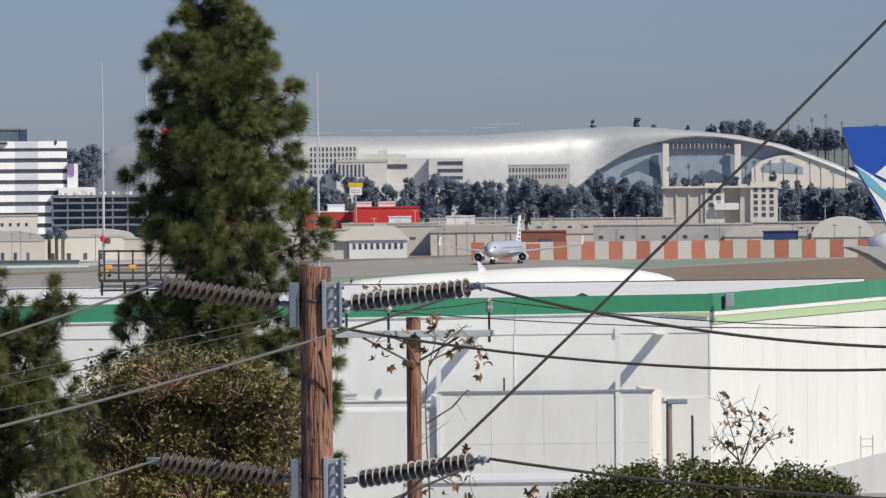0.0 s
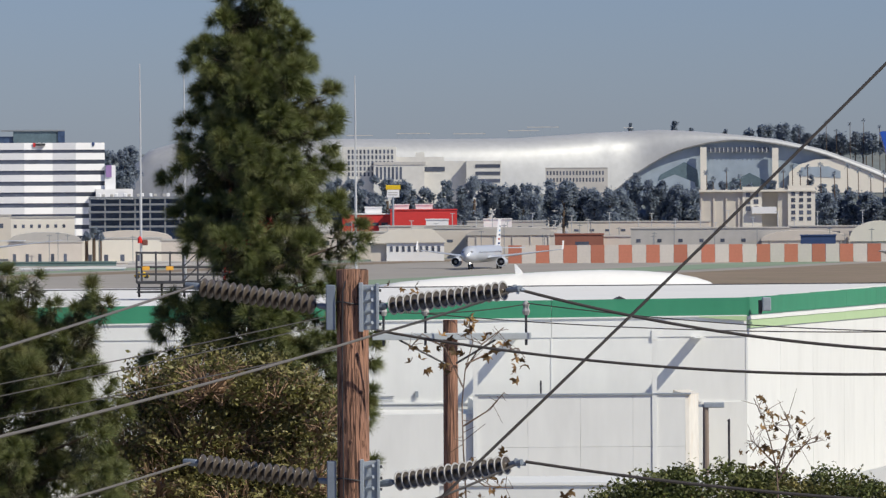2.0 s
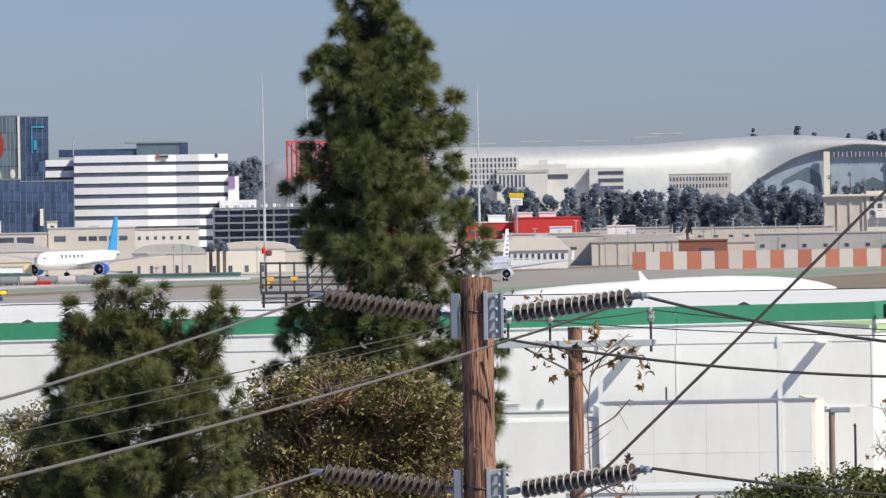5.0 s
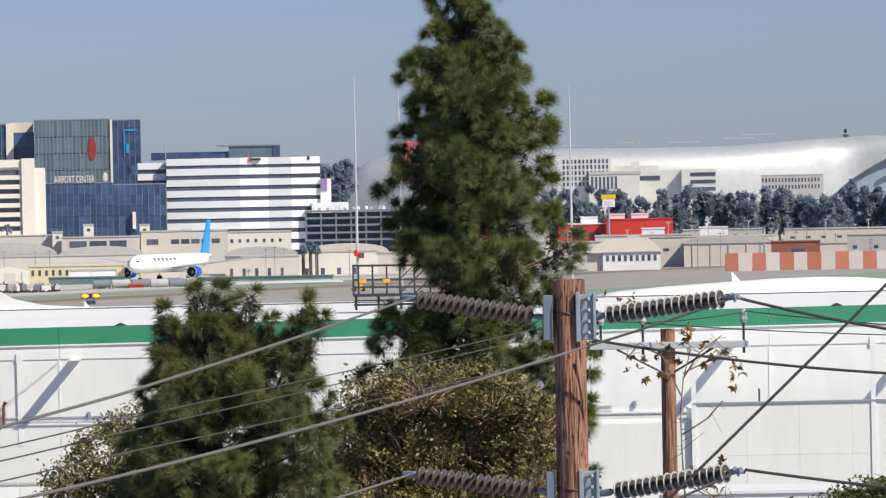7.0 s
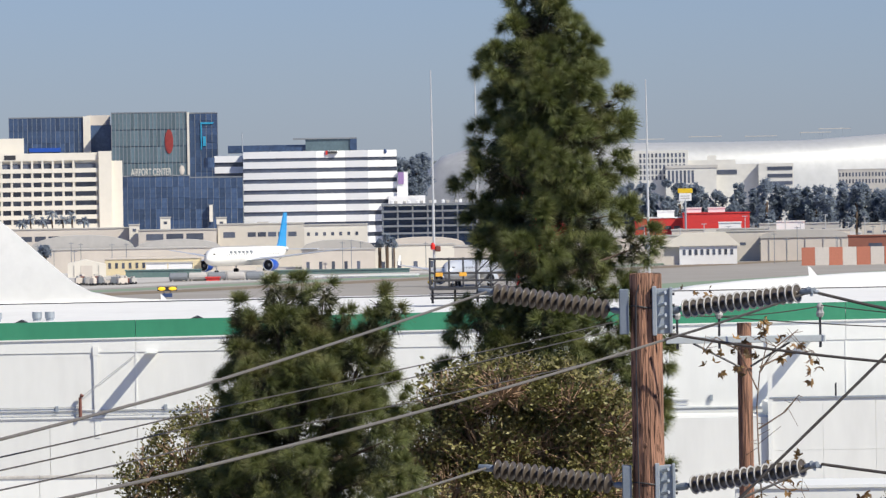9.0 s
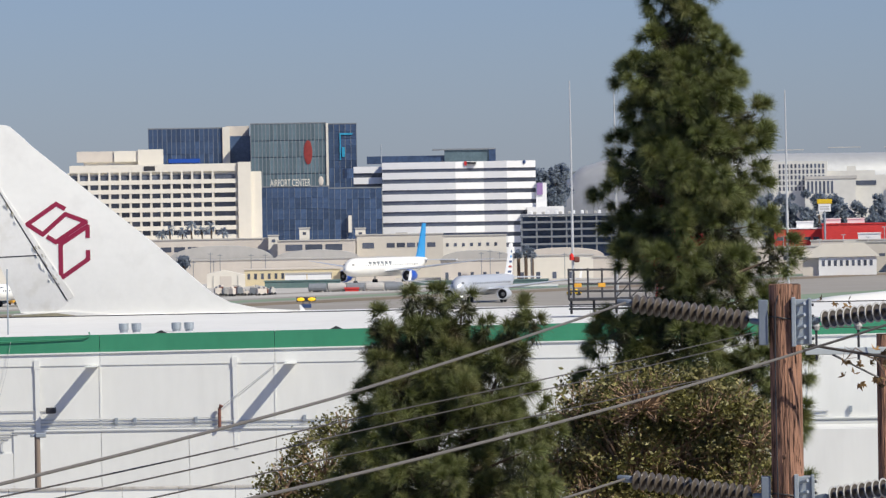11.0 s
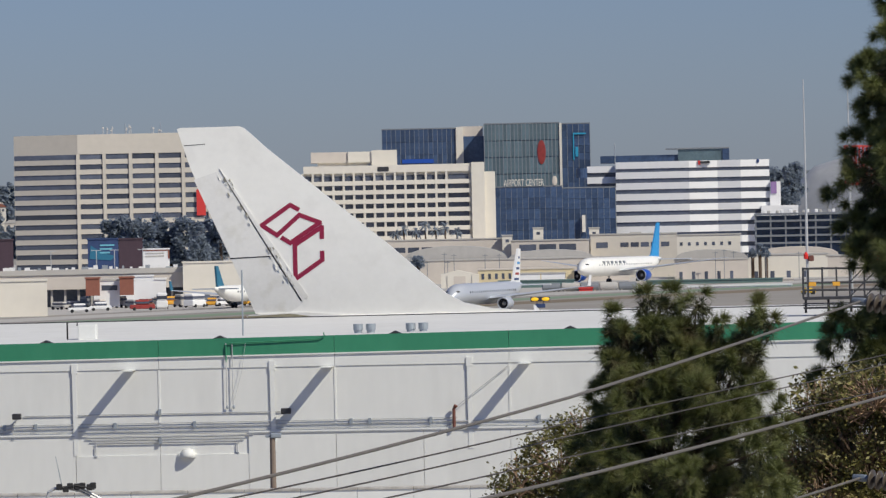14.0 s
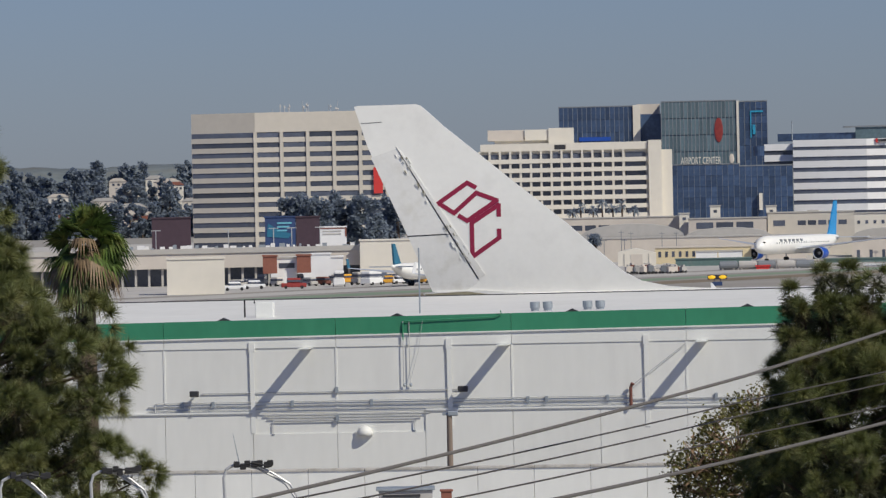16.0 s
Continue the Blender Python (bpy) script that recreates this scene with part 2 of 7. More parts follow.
def box(bm, x0, x1, y0, y1, z0, z1, bevel=0.0):
    vs = [bm.verts.new((x, y, z)) for z in (z0, z1) for x, y in ((x0, y0), (x1, y0), (x1, y1), (x0, y1))]
    fs = [bm.faces.new([vs[i] for i in q]) for q in ((3, 2, 1, 0), (4, 5, 6, 7), (0, 1, 5, 4), (1, 2, 6, 5), (2, 3, 7, 6), (3, 0, 4, 7))]
    if bevel:
        es = list({e for f in fs for e in f.edges})
        bmesh.ops.bevel(bm, geom=es, offset=bevel, segments=1, affect="EDGES", profile=0.5)
    return bm


def boxes(*args, bevel=0.0):
    bm = bmesh.new()
    for a in args:
        box(bm, *a, bevel=bevel)
    return bm


def prism(poly, y0, y1, axis="y"):
    """A closed outline of (x, z) pushed from y0 to y1; axis z: an outline of (x, y) pushed up."""
    bm = bmesh.new()
    f = (lambda a, b, c: (a, c, b)) if axis == "y" else (lambda a, b, c: (a, b, c))
    lo = [bm.verts.new(f(a, b, y0)) for a, b in poly]
    hi = [bm.verts.new(f(a, b, y1)) for a, b in poly]
    n = len(poly)
    bm.faces.new(lo), bm.faces.new(hi[::-1])
    for i in range(n):
        bm.faces.new((lo[i], hi[i], hi[(i + 1) % n], lo[(i + 1) % n]))
    bmesh.ops.recalc_face_normals(bm, faces=bm.faces)
    return bm


def tube(bm, pts, radii, n=8, cap=True):
    """A round tube through the points, with a radius at each."""
    pts = [Vector(p) for p in pts]
    if not hasattr(radii, "__len__"):
        radii = [radii] * len(pts)
    radii = [float(r) for r in radii]
    rings = []
    for i, p in enumerate(pts):
        d = (pts[min(i + 1, len(pts) - 1)] - pts[max(i - 1, 0)]).normalized()
        a = d.cross(Vector((0, 0, 1)) if abs(d.z) < 0.9 else Vector((0, 1, 0))).normalized()
        b = d.cross(a)
        rings.append([bm.verts.new(p + radii[i] * (math.cos(k * math.tau / n) * a + math.sin(k * math.tau / n) * b)) for k in range(n)])
    for r, s in zip(rings, rings[1:]):
        for k in range(n):
            bm.faces.new((r[k], r[(k + 1) % n], s[(k + 1) % n], s[k]))
    if cap:
        bm.faces.new(rings[0][::-1]), bm.faces.new(rings[-1])
    return bm


def rod(p0, p1, r, n=8):
    return tube(bmesh.new(), [p0, p1], r, n)


def ellipsoid(c, r, seg=14, rings=8):
    bm = bmesh.new()
    bmesh.ops.create_uvsphere(bm, u_segments=seg, v_segments=rings, radius=1)
    for v in bm.verts:
        v.co = Vector(c) + Vector((v.co.x * r[0], v.co.y * r[1], v.co.z * r[2]))
    return bm


def flat_mesh(name, verts, faces, mat):
    me = bpy.data.meshes.new(name)
    n, k = len(verts), faces.shape[1]
    me.vertices.add(n), me.loops.add(faces.size), me.polygons.add(len(faces))
    me.vertices.foreach_set("co", verts.astype(np.float32).ravel())
    me.loops.foreach_set("vertex_index", faces.astype(np.int32).ravel())
    me.polygons.foreach_set("loop_start", np.arange(0, faces.size, k, dtype=np.int32))
    me.update(calc_edges=True)
    me.validate()
    me.materials.append(mat)
    return me


rng = np.random.default_rng(7)


def unit(a):
    return a / np.maximum(np.linalg.norm(a, axis=1, keepdims=True), 1e-9)


def needles(centers, dirs, count, length, width, spread, mat, name="crown"):
    """Tufts of long needles: each tuft fans out round its own direction."""
    n = len(centers)
    c, d = np.repeat(centers, count, 0), np.repeat(dirs, count, 0)
    way = unit(d + spread * rng.normal(size=(n * count, 3)))
    ln = length * rng.uniform(0.6, 1.15, (n * count, 1))
    side = unit(np.cross(way, rng.normal(size=way.shape))) * width
    base = c + way * 0.03
    tip = c + way * ln - np.array([0, 0, 1]) * (ln * 0.12)
    v = np.stack([base - side, base + side, tip], 1).reshape(-1, 3)
    return flat_mesh(name, v, np.arange(len(v)).reshape(-1, 3), mat)


def leaves(centers, size, mat, name="foliage", up=0.4, aspect=0.5):
    """Small folded leaves, one to a centre."""
    n = len(centers)
    a = unit(rng.normal(size=(n, 3)) * np.array([1, 1, 0.7]))
    nn = unit(rng.normal(size=(n, 3)) + np.array([0, 0, up * 2]))
    b = unit(np.cross(a, nn))
    s = size * rng.uniform(0.6, 1.3, (n, 1))
    v = np.stack([centers - a * s, centers + b * s * aspect, centers + a * s, centers - b * s * aspect], 1).reshape(-1, 3)
    return flat_mesh(name, v, np.arange(len(v)).reshape(-1, 4), mat)


def clustered(center, radii, clusters, per, scatter):
    """Points in small bunches on the skin of an ellipsoid."""
    q = unit(rng.normal(size=(clusters, 3))) * rng.uniform(0.7, 1.05, (clusters, 1))
    c = center + q * radii
    return np.repeat(c, per, 0) + rng.normal(size=(clusters * per, 3)) * scatter


# ---------------------------------------------------------------- ground
def build_ground():
    rr = np.concatenate([np.linspace(0, 80, 28), np.geomspace(95, 4950, 46)])
    n = 96
    a = np.linspace(0, math.tau, n, endpoint=False)
    z = 14.2 * np.clip((60 - rr) / 48, 0, 1) ** 1.4
    v = np.stack([np.outer(rr, np.cos(a)), np.outer(rr, np.sin(a)), np.repeat(z[:, None], n, 1)], 2).reshape(-1, 3)
    i, j = np.meshgrid(np.arange(len(rr) - 1), np.arange(n), indexing="ij")
    k = (j + 1) % n
    f = np.stack([i * n + j, (i + 1) * n + j, (i + 1) * n + k, i * n + k], 2).reshape(-1, 4)
    g = new("ground", flat_mesh("ground", v, f, M["asphalt"]))
    tagged(g, "grey worn airfield asphalt spreading to the horizon", "ground", kind="structure")
    way, off = Vector((0.36, 0.93, 0)).normalized(), Vector((0.93, -0.36, 0)).normalized()

    def strip(name, label, c0, c1, mat, z, s0=500.0, s1=4000.0):
        bm = bmesh.new()
        k = 40
        for c in range(k):
            q = [(s0 + (s1 - s0) * (c + i) / k, d) for i, d in ((0, c0), (0, c1), (1, c1), (1, c0))]
            bm.faces.new([bm.verts.new(way * s + off * d + Vector((0, 0, z))) for s, d in q])
        bmesh.ops.recalc_face_normals(bm, faces=bm.faces)
        tagged(part(name, bm, M[mat]), label, "ground", kind="structure")

    strip("ground_soil", "dry brown infield soil beside the runway", -335, -238, "grass_dry", 0.02)
    strip("ground_turf", "faded green strip along the runway edge", -372, -346, "turf", 0.03)
    strip("ground_shoulder", "brown soil shoulder beyond the runway", -478, -462, "grass_dry", 0.03)
    strip("ground_edge", "narrow green strip beyond the runway", -500, -486, "turf", 0.03)
    strip("road_apron", "pale concrete apron in front of the terminals", -1500, -540, "concrete", 0.02)
    strip("road_taxiway", "pale concrete taxiway strip", -530, -510, "concrete", 0.03)


build_ground()


# ---------------------------------------------------------------- hangar
WALL = 305.0
SEAMS = (-1780, -1625, -1470, -1315, -1166, -1010, -855, -700, -546, -390, -235, -75, 80, 235, 395, 550, 709, 865, 1054)


def band_top(x):
    return 10.05 + (x + 47.5) / 80.0 * 0.61


def build_hangar():
    h = thing("hangar", "long white hangar with a green roof band", "hangar", kind="")
    xs = [east(u, WALL) for u in SEAMS]
    x0, x1 = xs[0], xs[-1]
    # lower sheets, one to each seam; the upper ones span two
    for a, b in zip(xs, xs[1:]):
        # one bay has its lower sheets cut down, with the wall showing above them
        low = 3.9 if east(-1320, WALL) < a and b < east(-1000, WALL) else 5.02
        part("wall_panel", boxes((a + 0.012, b - 0.012, WALL - 0.08, WALL - 0.002, -0.3, low)), M["wall_white"], h)
    for a, b in zip(xs[::2], xs[2::2]):
        part("wall_panel", boxes((a + 0.008, b - 0.008, WALL, WALL + 0.098, 3.88, 8.7)), M["wall_white"], h)
        part("seam_cover", boxes((b - 0.05, b + 0.05, WALL - 0.03, WALL - 0.001, 5.13, 8.55)), M["trim_white"], h)
    part("core", boxes((x0, x1 - 0.1, WALL + 0.1, WALL + 0.5, -0.3, 10.0)), M["wall_white"], h)
    # white fascia under the green band
    for a, b in zip(xs[::2], xs[2::2] ):
        part("fascia", boxes((a + 0.01, b - 0.01, WALL - 0.05, WALL + 0.1, 8.56, band_top(a) - 0.86)), M["trim_white"], h)
    for i, (a, b) in enumerate(zip(xs[::2], xs[2::2])):
        bm = prism([(a + 0.012, band_top(a) - 0.94), (b - 0.012, band_top(b) - 0.96), (b - 0.012, band_top(b)), (a + 0.012, band_top(a))], WALL - 0.11, WALL + 0.1)
        part("green_panel", bm, M["green"], h)
        # small ridge caps stand on the band's top edge
        for k in (0.35,):
            c = a + (b - a) * k
            part("ridge_cap", prism([(c - 0.35, band_top(c)), (c + 0.35, band_top(c)), (c, band_top(c) + 0.16)], WALL - 0.1, WALL + 0.5), M["dark_metal"], h)
    part("band_flashing", prism([(x0, band_top(x0) - 1.0), (x1, band_top(x1) - 1.02), (x1, band_top(x1) - 0.945), (x0, band_top(x0) - 0.925)], WALL - 0.14, WALL), M["trim_white"], h)
    # roof rises gently away from the front edge
    bm = bmesh.new()
    y1 = 339.0
    q = [(x0, WALL, band_top(x0) - 0.03), (x1, WALL, band_top(x1) - 0.03), (x1 + 13, y1, 10.86), (x0, y1, 10.62)]
    lo = [bm.verts.new(p) for p in q]
    hi = [bm.verts.new((p[0], p[1], p[2] - 0.3)) for p in q]
    bm.faces.new(lo), bm.faces.new(hi[::-1])
    for i in range(4):
        bm.faces.new((lo[i], hi[i], hi[(i + 1) % 4], lo[(i + 1) % 4]))
    bmesh.ops.recalc_face_normals(bm, faces=bm.faces)
    part("roof", bm, M["roof_white"], h)
    part("roof_gutter", prism([(x0, 10.62), (x1 + 13, 10.86), (x1 + 13, 10.92), (x0, 10.68)], y1 - 0.12, y1), M["dark_metal"], h)
    # end wall turns away to the right
    e = Vector((14.2, 36.0, 0)).normalized()
    c = Vector((x1, WALL, 0))
    turn = Matrix.Translation(c) @ Matrix.Rotation(math.atan2(e.y, e.x), 4, "Z")
    ew = new("end_wall")
    ew.parent, ew.matrix_basis = h, turn
    for k in range(7):
        a, b = k * 7.0, k * 7.0 + 7.0
        part("wall_panel", boxes((a + 0.012, b - 0.012, 0, 0.25, -0.3, 9.0)), M["wall_white"], ew)
        part("green_panel", boxes((a + 0.012, b - 0.012, -0.16, 0.2, 9.72 + 0.012 * k, 10.66 + 0.02 * k)), M["green"], ew)
        part("lime_stripe", boxes((a, b - 0.005, -0.07, 0.2, 9.0, 9.45 + 0.012 * k)), M["lime"], ew)
        part("white_trim", boxes((a, b - 0.005, -0.11, 0.2, 9.452 + 0.012 * k, 9.718 + 0.012 * k)), M["trim_white"], ew)
    # tapering lime stripe carried round the corner of the long wall
    part("lime_stripe", prism([(x1 - 2.6, 9.60), (x1 - 0.02, 9.40), (x1 - 0.02, 9.66), (x1 - 2.6, 9.655)], WALL - 0.156, WALL - 0.142), M["lime"], h)
    # posts, and thin plates added as unseen casters of the diagonal wall shadows
    part("green_corner", boxes((x1 - 0.02, x1 + 0.14, WALL - 0.1, WALL + 0.3, 9.66, 10.68)), M["green"], h)
    for u in (574, 891):
        x = east(u, 295.95)
        part("post", boxes((x - 0.13, x + 0.12, 295.93, 295.995, 0, 8.6)), M["trim_white"], h)
    for u in (-1665, -1315, -966, -617, -267, 257, 574, 891):
        x = east(u, WALL)
        if u < 500:
            part("post", prism([(x - 0.13, 8.56), (x + 0.10, 8.56), (x + 0.17, 3.95), (x - 0.10, 3.95)], WALL - 0.11, WALL - 0.081), M["trim_white"], h)
        part("post_cap", boxes((x - 0.16, x + 0.16, WALL - 0.12, WALL - 0.02, 8.4, 8.9)), M["trim_white"], h)
        k = {891: -0.75, 574: -1.05, 257: -0.4}.get(u, 0.0)
        part("shadow_outrigger", boxes((x + k + 2.75, x + k + 3.35, WALL - 2.35, WALL, 8.52, 8.555)), M["trim_white"], h)
    # ledge and its dark drip edge along the whole wall
    for a, b in ((x0, east(-1316, WALL)), (east(-1009, WALL), x1 - 2.5)):
        part("ledge", boxes((a, b, WALL - 0.15, WALL - 0.002, 5.03, 5.12)), M["trim_white"], h)
        part("ledge_edge", boxes((a, b, WALL - 0.14, WALL - 0.085, 4.98, 5.026)), M["pipe"], h)
    return h


build_hangar()


def build_annex():
    a = thing("annex", "white steel annex with a rounded rusty end", "annex")
    x0, x1 = east(573, 296), east(945, 296)
    xr = east(973, 296)
    top, d = 5.75, 296.0
    n = 4
    for k in range(n):
        p, q = x0 + (x1 - x0) * k / n, x0 + (x1 - x0) * (k + 1) / n
        part("wall_panel", boxes((p + 0.004, q - 0.004, d, d + 0.12, -0.3, 3.01)), M["wall_white"], a)
        part("wall_panel", boxes((p + 0.004, q - 0.004, d, d + 0.12, 3.02, top)), M["wall_white"], a)
    part("core", boxes((x0, x1, d + 0.11, d + 7, -0.3, top - 0.3)), M["wall_white"], a)
    pts = [(x1 + (xr - x1) * math.sin(t), d + 1.6 - 1.6 * math.cos(t)) for t in np.linspace(0, math.pi / 2, 7)]
    outer = pts + [(xr, d + 7), (x1, d + 7)]
    part("rounded_end", prism(outer, -0.3, top, "z"), M["rust"], a, "rust-streaked rounded end sheet", smooth=False)
    part("parapet_cap", boxes((x0, x1 + 0.3, d - 0.1, d + 0.35, top, top + 0.07)), M["galv"], a)
    part("side_wall", boxes((x0 - 14.0, x0 - 0.02, d + 0.2, d + 7, -0.3, 4.79)), M["wall_white"], a)
    part("pipe", rod((x0 + 3.5, d + 0.5, top), (x0 + 3.5, d + 0.5, top + 0.75), 0.05), M["dark_metal"], a)


build_annex()


# ---------------------------------------------------------------- aircraft
def loft(sections, n=24):
    """A body of rings: each section is x, half width, half height, centre height."""
    bm = bmesh.new()
    rings = []
    for x, w, hh, zc in sections:
        rings.append([bm.verts.new((x, w * math.cos(k * math.tau / n), zc + hh * math.sin(k * math.tau / n))) for k in range(n)])
    for r, s in zip(rings, rings[1:]):
        for k in range(n):
            bm.faces.new((r[k], r[(k + 1) % n], s[(k + 1) % n], s[k]))
    bm.faces.new(rings[0]), bm.faces.new(rings[-1])
    bmesh.ops.recalc_face_normals(bm, faces=bm.faces)
    return bm


JET = 345.0
# strokes of the fin's emblem, as bearing and slope
EMBLEM_TOP = [(-911, 34), (-927, 43), (-978, 8), (-951, -10), (-911, 25), (-875, 11), (-928, -24), (-944, -14)]
EMBLEM_SIDE = [(-872, -18), (-872, 3), (-920, -28), (-920, -88), (-872, -55), (-872, -39)]


def build_jumbo():
    j = thing("jumbo_jet", "white four-engined cargo jet parked behind the hangar", "airplane", at(0, JET, 0))
    e, z = (lambda u: east(u, JET)), (lambda u, v: height(u, v, JET))
    # fuselage with the upper-deck hump towards the nose
    x_tail, x_nose = e(-1010), e(1110)
    sec = []
    for i in range(41):
        t = i / 40
        x = x_tail + (x_nose - x_tail) * t
        r = 3.25 * min(1, (t / 0.30) ** 0.55 if t < 0.30 else 1) if t < 0.9 else 3.25 * math.sqrt(max(0.02, 1 - ((t - 0.9) / 0.1) ** 2))
        top = 10.75 if t < 0.9 else 7.5 + r
        sec.append((x, r, r, top - r if t < 0.9 else 7.5 - (t - 0.9) * 8))
    part("fuselage", loft(sec), M["plane_white"], j, smooth=True)
    hump = []
    for u, v in ((380, -152), (445, -143), (530, -136), (640, -130), (720, -126), (800, -124), (870, -126), (930, -131), (965, -138), (990, -146), (1005, -158)):
        t = z(u, v)
        r = 2.6
        hump.append((e(u), r * 0.95, r, t - r))
    part("upper_deck", loft(hump), M["plane_white"], j, smooth=True)
    part("blade_antenna", prism([(e(646), z(646, -131)), (e(660), z(660, -129)), (e(648), z(648, -114)), (e(644), z(644, -113))], -0.04, 0.04), M["white_light"], j)
    for u in (-500, -260):
        part("blade_antenna", prism([(e(u), z(u, -153)), (e(u + 10), z(u, -153)), (e(u + 2), z(u, -143)), (e(u - 1), z(u, -143))], -0.03, 0.03), M["white_light"], j)
    # fin with its swept leading edge and dorsal fillet
    fin = [(e(u), z(u, v)) for u, v in [(-1102, 112), (-1124, 181), (-1118, 183), (-1015, 184), (-1007, 181), (-990, 166), (-968, 145), (-858, 54), (-753, -32), (-692, -87), (-655, -119), (-624, -136), (-575, -147), (-520, -151), (-450, -154), (-450, -160), (-908, -160), (-992, -148)]]
    finp = part("fin", prism(fin, -0.32, 0.32), M["plane_white"], j)
    ru = [(-1096, 91), (-1051, 106), (-908, -128), (-914, -136), (-930, -146), (-991, -146)]
    part("rudder", prism([(e(u), z(u, v)) for u, v in ru], -0.322, 0.322), M["plane_dirt"], j, "stained white rudder")
    hinge = [(-1050, 108), (-1048, 108), (-985, 13), (-898, -120), (-909, -127), (-990, 8)]
    part("hinge_fairing", prism([(e(u), z(u, v)) for u, v in hinge], -0.37, -0.2), M["plane_dirt"], j)
    gap = [(-1052, 110), (-1050, 108), (-991, 8), (-909.5, -127), (-912, -127), (-993, 8)]
    part("hinge_gap", prism([(e(u), z(u, v)) for u, v in gap], -0.334, -0.3), M["dark_metal"], j)
    rg = np.random.default_rng(6)
    for k in range(44):
        f = rg.uniform(0.02, 1.0) if k % 3 else rg.uniform(0.55, 0.85)
        u, v = -1050 + 143 * f + rg.normal() * 5 - 2, 107 - 234 * f + rg.normal() * 5
        a, w, q = rg.uniform(2, 8), rg.uniform(0.5, 1.3), rg.uniform(-0.75, -0.4)
        st = [(u, v), (u + a * 0.45, v - a * 0.9), (u + a * 0.45 + w, v - a * 0.9 + w * 0.5), (u + w, v + 0.6)]
        part("grime_streak", prism([(e(p), z(p, r)) for p, r in st], -0.372 - 0.001 * k, -0.3), M["dirt" if k % 2 else "plane_dirt"], j)
    part("rudder_split", prism([(e(-1035), z(-1035, -48.4)), (e(-953), z(-953, -45.6)), (e(-953), z(-953, -47.6)), (e(-1035), z(-1035, -50.6))], -0.336, -0.3), M["dark_metal"], j)
    part("tip_seam", prism([(e(-1112), z(-1112, 152)), (e(-1075), z(-1075, 154)), (e(-1075), z(-1075, 153)), (e(-1112), z(-1112, 151))], -0.335, -0.3), M["dark_metal"], j)
    part("tail_cone", prism([(e(-1005), z(-1005, -150)), (e(-905), z(-905, -147)), (e(-840), z(-840, -153)), (e(-840), z(-840, -163)), (e(-1000), z(-1000, -162))], -0.5, 0.5), M["plane_dirt"], j)
    part("grime_band", prism([(e(-1006), z(-1006, -152)), (e(-930), z(-930, -149)), (e(-895), z(-895, -154)), (e(-905), z(-905, -160)), (e(-1000), z(-1000, -161))], -0.52, -0.49), M["dirt"], j, "brown grime under the rudder")
    # crimson hexagonal emblem of bars on the fin
    def bar(a, b, w=7.8):
        a, b = Vector(a), Vector(b)
        d = (b - a).normalized()
        n = Vector((-d.y, d.x)) * w / 2
        q = [a - n, b - n, b + n, a + n]
        lift = 0.001 * len(finp.children)
        part("emblem_bar", prism([(e(p.x), z(p.x, p.y)) for p in q], -0.335 - lift, -0.3), M["crimson"], finp)
    for path in (EMBLEM_TOP, EMBLEM_SIDE):
        for i, (a, b) in enumerate(zip(path, path[1:])):
            d = (Vector(b) - Vector(a)).normalized() * 2.6
            bar(Vector(a) - d * (i > 0), Vector(b) + d * (i < len(path) - 2))
    return j


build_jumbo()


